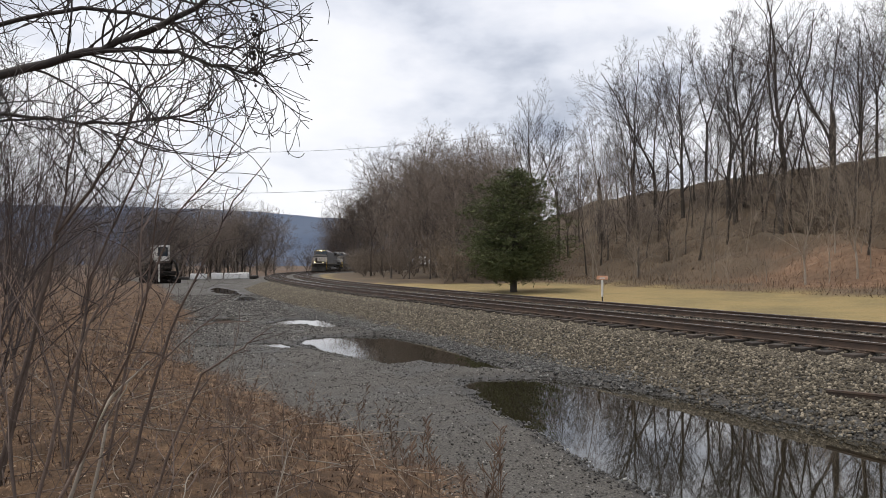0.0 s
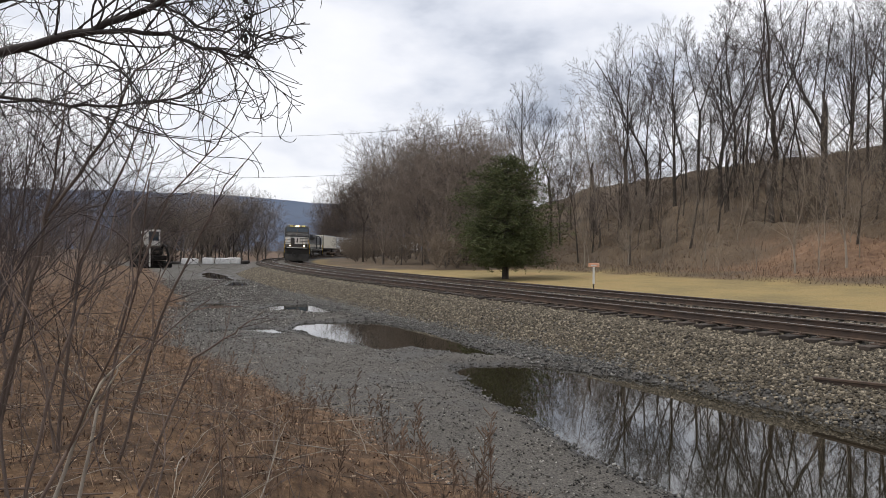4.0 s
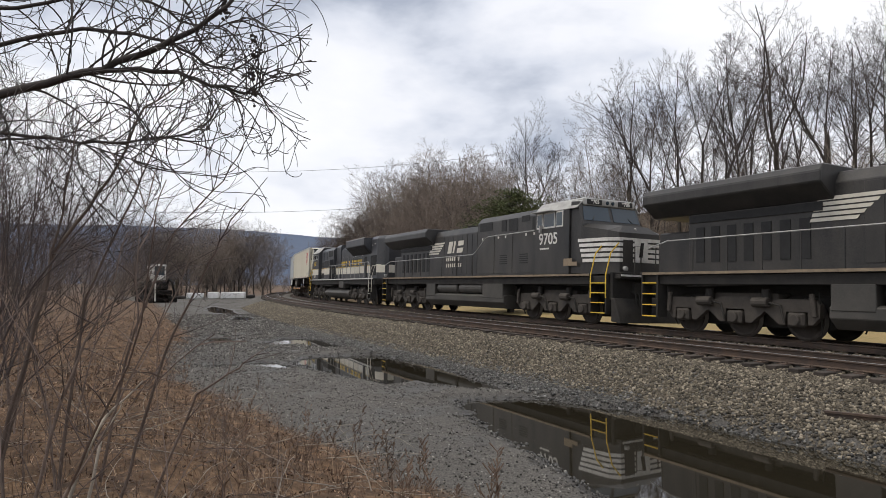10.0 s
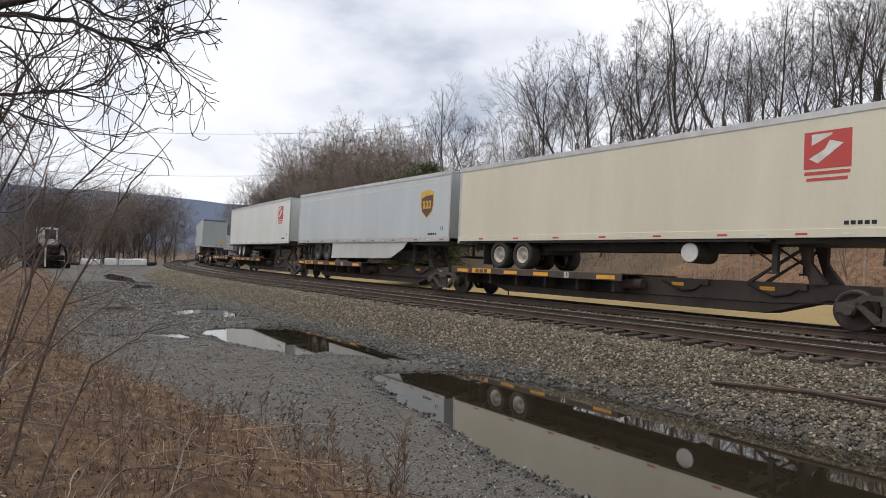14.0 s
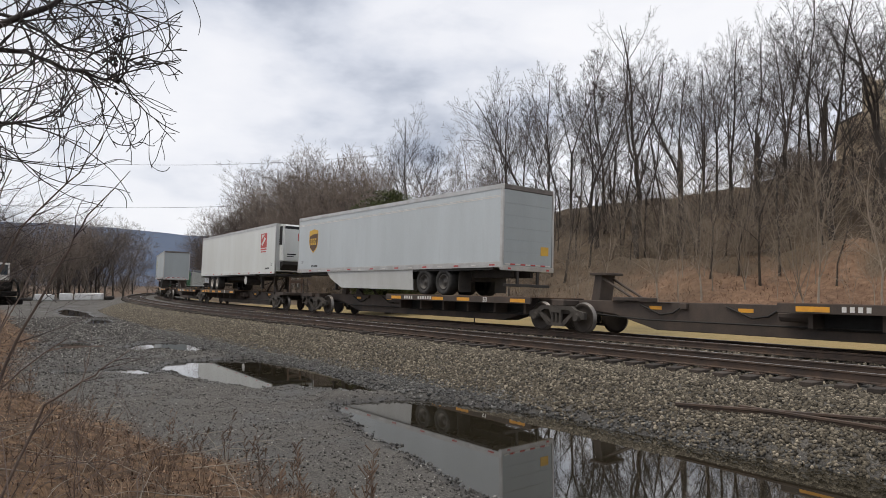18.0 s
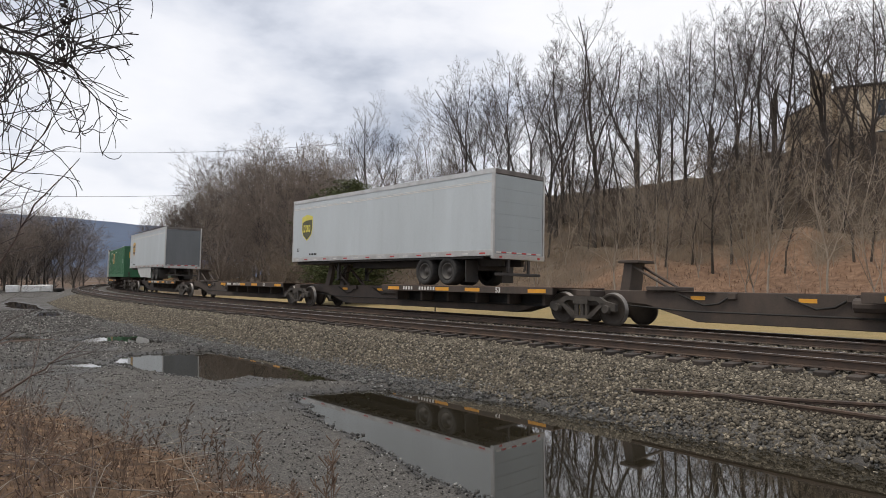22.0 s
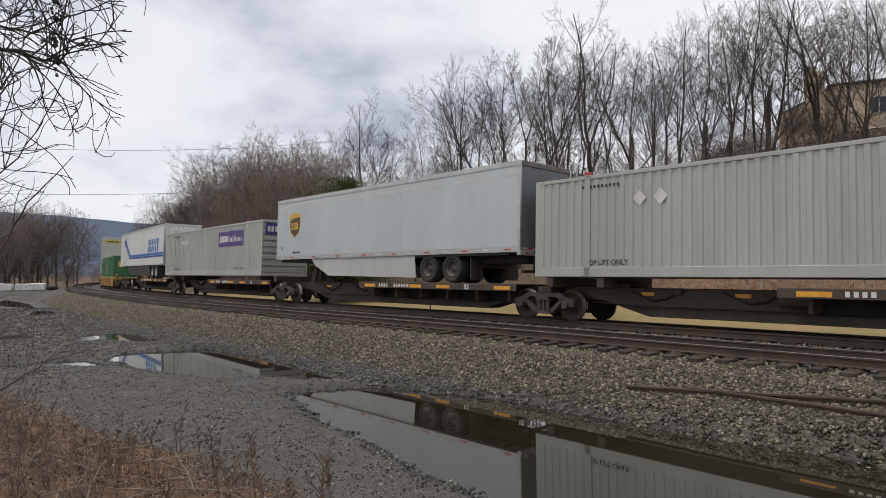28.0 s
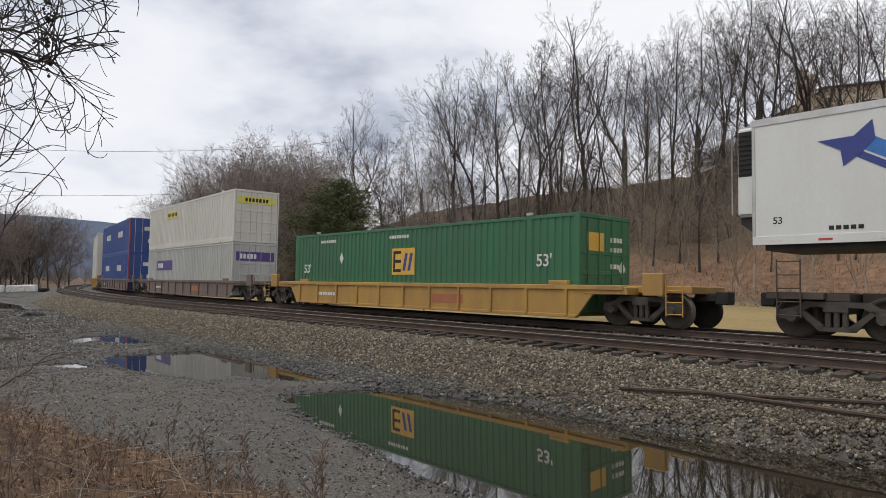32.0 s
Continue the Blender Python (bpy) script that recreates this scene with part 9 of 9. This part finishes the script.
# ---- house on the hill ----
def house():
    brick_m = worn("tan_brick", (0.58, 0.48, 0.35), (0.49, 0.39, 0.28), 0.85, 0, 1.5, 30.0, 0.35, 0.2, 0.01)
    dark_roof = worn("dark_roofing", (0.06, 0.055, 0.05), (0.09, 0.08, 0.075), 0.8)
    top = tagged(new("house", None), "tan brick house with a broad chimney on the hilltop", "house")
    slab("wall", brick_m, top, (1.2, 12.0, 0, 7, -3.0, 4.6), bevel=0.02)
    slab("roof", dark_roof, top, (1.0, 12.2, -0.2, 7.2, 4.6, 4.8), bevel=0.02)
    prism("wing", brick_m, top, ((-2.9, -3.0), (1.2, -3.0), (1.2, 4.4), (-0.4, 3.6), (-2.9, 2.4)), 0.4, 6.5, "sloping brick wing")
    prism("wing_roof", dark_roof, top, ((-3.1, 2.35), (-2.9, 2.4), (-0.4, 3.6), (1.2, 4.4), (1.2, 4.55), (-0.4, 3.75), (-3.1, 2.5)), 0.3, 6.6)
    ch = slab("chimney", brick_m, top, (-0.9, 0.75, -0.6, 0.4, -3.0, 6.0), bevel=0.03)
    slab("chimney_cap", brick_m, ch, (-0.75, -0.1, -0.45, 0.2, 6.0, 6.45), bevel=0.03)
    slab("downpipe", white_paint, top, (2.8, 2.92, -0.09, 0.0, -2.0, 4.5))
    for x, z in ((5.0, 1.9), (8.2, 1.9), (11.0, 1.9), (5.0, -0.9), (8.2, -0.9)):
        w = slab("window", white_paint, top, (x - 0.75, x + 0.75, -0.06, 0.02, z - 0.2, z + 1.4), bevel=0.01)
        slab("pane", cab_glass, w, (x - 0.66, x - 0.04, -0.075, -0.05, z - 0.1, z + 1.3), (x + 0.04, x + 0.66, -0.075, -0.05, z - 0.1, z + 1.3))
    a = radians(29.4)
    d = 70.5
    x, y = math.sin(a) * d, math.cos(a) * d
    top.matrix_basis = Matrix.Translation((x, y, 15.3)) @ Matrix.Rotation(radians(-29.4 + 4), 4, "Z")


house()


# ---- machine and barriers at the end of the road ----
def loader():
    """A dark tracked forestry machine with a white cab, parked by the road's end."""
    dark = worn("oily_machine_paint", (0.007, 0.007, 0.007), (0.020, 0.018, 0.016), 0.7, 0, 1.5, 15.0, 0.3, 0.3, 0.02)
    top = tagged(new("track_machine", None), "dark work machine with a white cab parked beside the road", "machine")
    for y in (-1.35, 0.75):
        prism("crawler", dark, top, ((-1.9, 0.25), (-1.6, 0.0), (1.6, 0.0), (1.9, 0.25), (1.9, 0.65), (1.6, 0.9), (-1.6, 0.9), (-1.9, 0.65)), y, y + 0.6, bevel=0.05)
    slab("deck", dark, top, (-2.1, 1.9, -1.3, 1.3, 0.95, 1.5), bevel=0.06)
    dark.node_tree.nodes["Principled BSDF"].inputs["Specular IOR Level"].default_value = 0.12
    slab("engine_house", dark, top, (-1.7, 1.5, -1.1, 1.1, 1.5, 2.5), bevel=0.2)
    slab("counterweight", dark, top, (-2.6, -1.9, -1.1, 1.1, 1.0, 2.2), bevel=0.15)
    cab_ = slab("cab", white_paint, top, (0.2, 1.55, -1.1, -0.9, 2.7, 4.6), (0.2, 1.55, 0.4, 0.6, 2.7, 4.6), (0.2, 1.55, -1.1, 0.6, 4.4, 4.62), (0.2, 1.55, -1.1, 0.6, 2.7, 3.3), bevel=0.03, label="white cab")
    slab("pane", cab_glass, cab_, (0.25, 1.5, -0.95, 0.45, 3.3, 4.4))
    for i, (pts_, r_) in enumerate((([(0.9, 0.9, 1.6), (1.6, 1.0, 2.9), (2.3, 1.0, 2.4)], 0.16), ([(2.3, 1.0, 2.4), (2.7, 1.0, 1.2), (2.6, 1.0, 0.5)], 0.13))):
        pipe("boom", dark, top, pts_, r_, 8)
    slab("grapple", dark, top, (2.2, 2.9, 0.6, 1.4, 0.05, 0.7), bevel=0.1)
    drum("lamp", white_paint, top, (1.7, -1.2, 2.6), (1.8, -1.2, 2.6), 0.14, 10)
    for i in range(9):
        q = rr.uniform(-2.2, 1.2)
        pipe("hose", dark, top, [(q, -1.2, rr.uniform(1.2, 2.6)), (q + rr.uniform(-.6, .6), -1.5, rr.uniform(0.9, 1.8)), (q + rr.uniform(-.9, .9), -1.35, rr.uniform(0.4, 1.2))], 0.06, 6)
    for i in range(26):
        bm = bmesh.new()
        bmesh.ops.create_icosphere(bm, subdivisions=1, radius=rr.uniform(0.18, 0.5), matrix=Matrix.Translation((rr.uniform(-2.5, 1.9), rr.uniform(-1.55, -0.9), rr.uniform(0.5, 2.9))) @ Euler((rr.random(), rr.random(), rr.random())).to_matrix().to_4x4() @ Matrix.Diagonal((1.5, 0.8, 0.7, 1)))
        part("hydraulic_box", bm, dark, top)
    pipe("white_post", white_paint, top, [(2.3, -1.2, 0.2), (2.3, -1.2, 2.4)], 0.09, 6)
    x, y = -54.3, 70.4
    top.matrix_basis = Matrix.Translation((x, y, rest_z(x, y, 0.0))) @ Matrix.Rotation(radians(-22), 4, "Z")


loader()
wrap = worn("white_wrapping", (0.74, 0.74, 0.73), (0.60, 0.59, 0.57), 0.45, 0, 2.0, 12.0, 0.35, 0.4, 0.03)
for i, (deg, d, w, h, turn) in enumerate(((-34.6, 112, 2.5, 0.95, 10), (-33.2, 113, 1.7, 1.05, -6), (-32.1, 113, 2.2, 0.95, 4), (-31.2, 114, 1.9, 1.05, -12), (-30.3, 115, 1.2, 0.6, 20), (-35.7, 111, 1.5, 0.4, 0))):
    a = radians(deg)
    x, y = math.sin(a) * d, math.cos(a) * d
    bm = bmesh.new()
    box_bm(bm, -w / 2, w / 2, -0.55, 0.55, 0, h, 0, 0.12)
    for vv in bm.verts:
        vv.co += Vector((rr.uniform(-.05, .05), rr.uniform(-.05, .05), rr.uniform(-.04, .06) * (vv.co.z > 0.2)))
    ob = part("wrapped_bale" if i < 4 else "dark_bundle", bm, wrap if i < 4 else under_black)
    tagged(ob, "white wrapped bundle lying across the road's end" if i < 4 else "dark low bundle beside the white bundles", "bundle", "bundles at the road's end")
    ob.matrix_basis = Matrix.Translation((x, y, rest_z(x, y, -0.02))) @ Matrix.Rotation(radians(30 + turn), 4, "Z")

# ---- lineside sign ----
sg = tagged(new("track_sign", None), "small orange and white sign on a short lineside post", "sign")
pipe("post", under_black, sg, [(0, 0, -0.3), (0, 0, 0.55)], 0.03, 8)
slab("post_sleeve", white_paint, sg, (-0.045, 0.045, -0.03, 0.03, 0.35, 1.12), bevel=0.008, label="white reflective sleeve")
slab("board", worn("orange_board", (0.58, 0.25, 0.12), (0.66, 0.40, 0.28), 0.5), sg, (-0.25, 0.25, -0.02, 0.02, 1.12, 1.30), bevel=0.02, label="faded orange board")
slab("board_mark", white_paint, sg, (-0.12, 0.12, -0.026, -0.02, 1.17, 1.22))
x, y = -0.58, 31.0
sg.matrix_basis = Matrix.Translation((x, y, rest_z(x, y, 0.0))) @ Matrix.Rotation(radians(8), 4, "Z")

# ---- wires ----
wire_m = material("wire", (0.03, 0.03, 0.035), 0.6)
for (d0, z0), (d1, z1) in (((-42, 17.0), (-9, 23.0)), ((-42, 25.5), (-9, 32.5))):
    line = []
    for i in range(25):
        k = i / 24
        a = radians(d0 + (d1 - d0) * k)
        R_ = 150
        line.append((math.sin(a) * R_, math.cos(a) * R_, z0 + (z1 - z0) * k - 3.0 * 4 * k * (1 - k) * 0.4))
    w = pipe("overhead_wire", wire_m, None, line, 0.035, 5)
    tagged(w, "thin dark overhead wire crossing above the woods", "wire", "overhead wires")


# ---- what moves ----
def motions():
    for ob, r, half in MOVERS:
        walk(ob, [(float(t), train_pose(r, half, t)) for t in range(33)])
    # the wheels roll along the rails
    for wheel, rest, radius, sense in ROLLING:
        turns = math.ceil(32.0 * SPEED / radius / 1.45)
        walk(wheel, [(32.0 * i / turns, rest @ Matrix.Rotation(sense * 32.0 * i / turns * SPEED / radius, 4, "Y")) for i in range(turns + 1)])


motions()
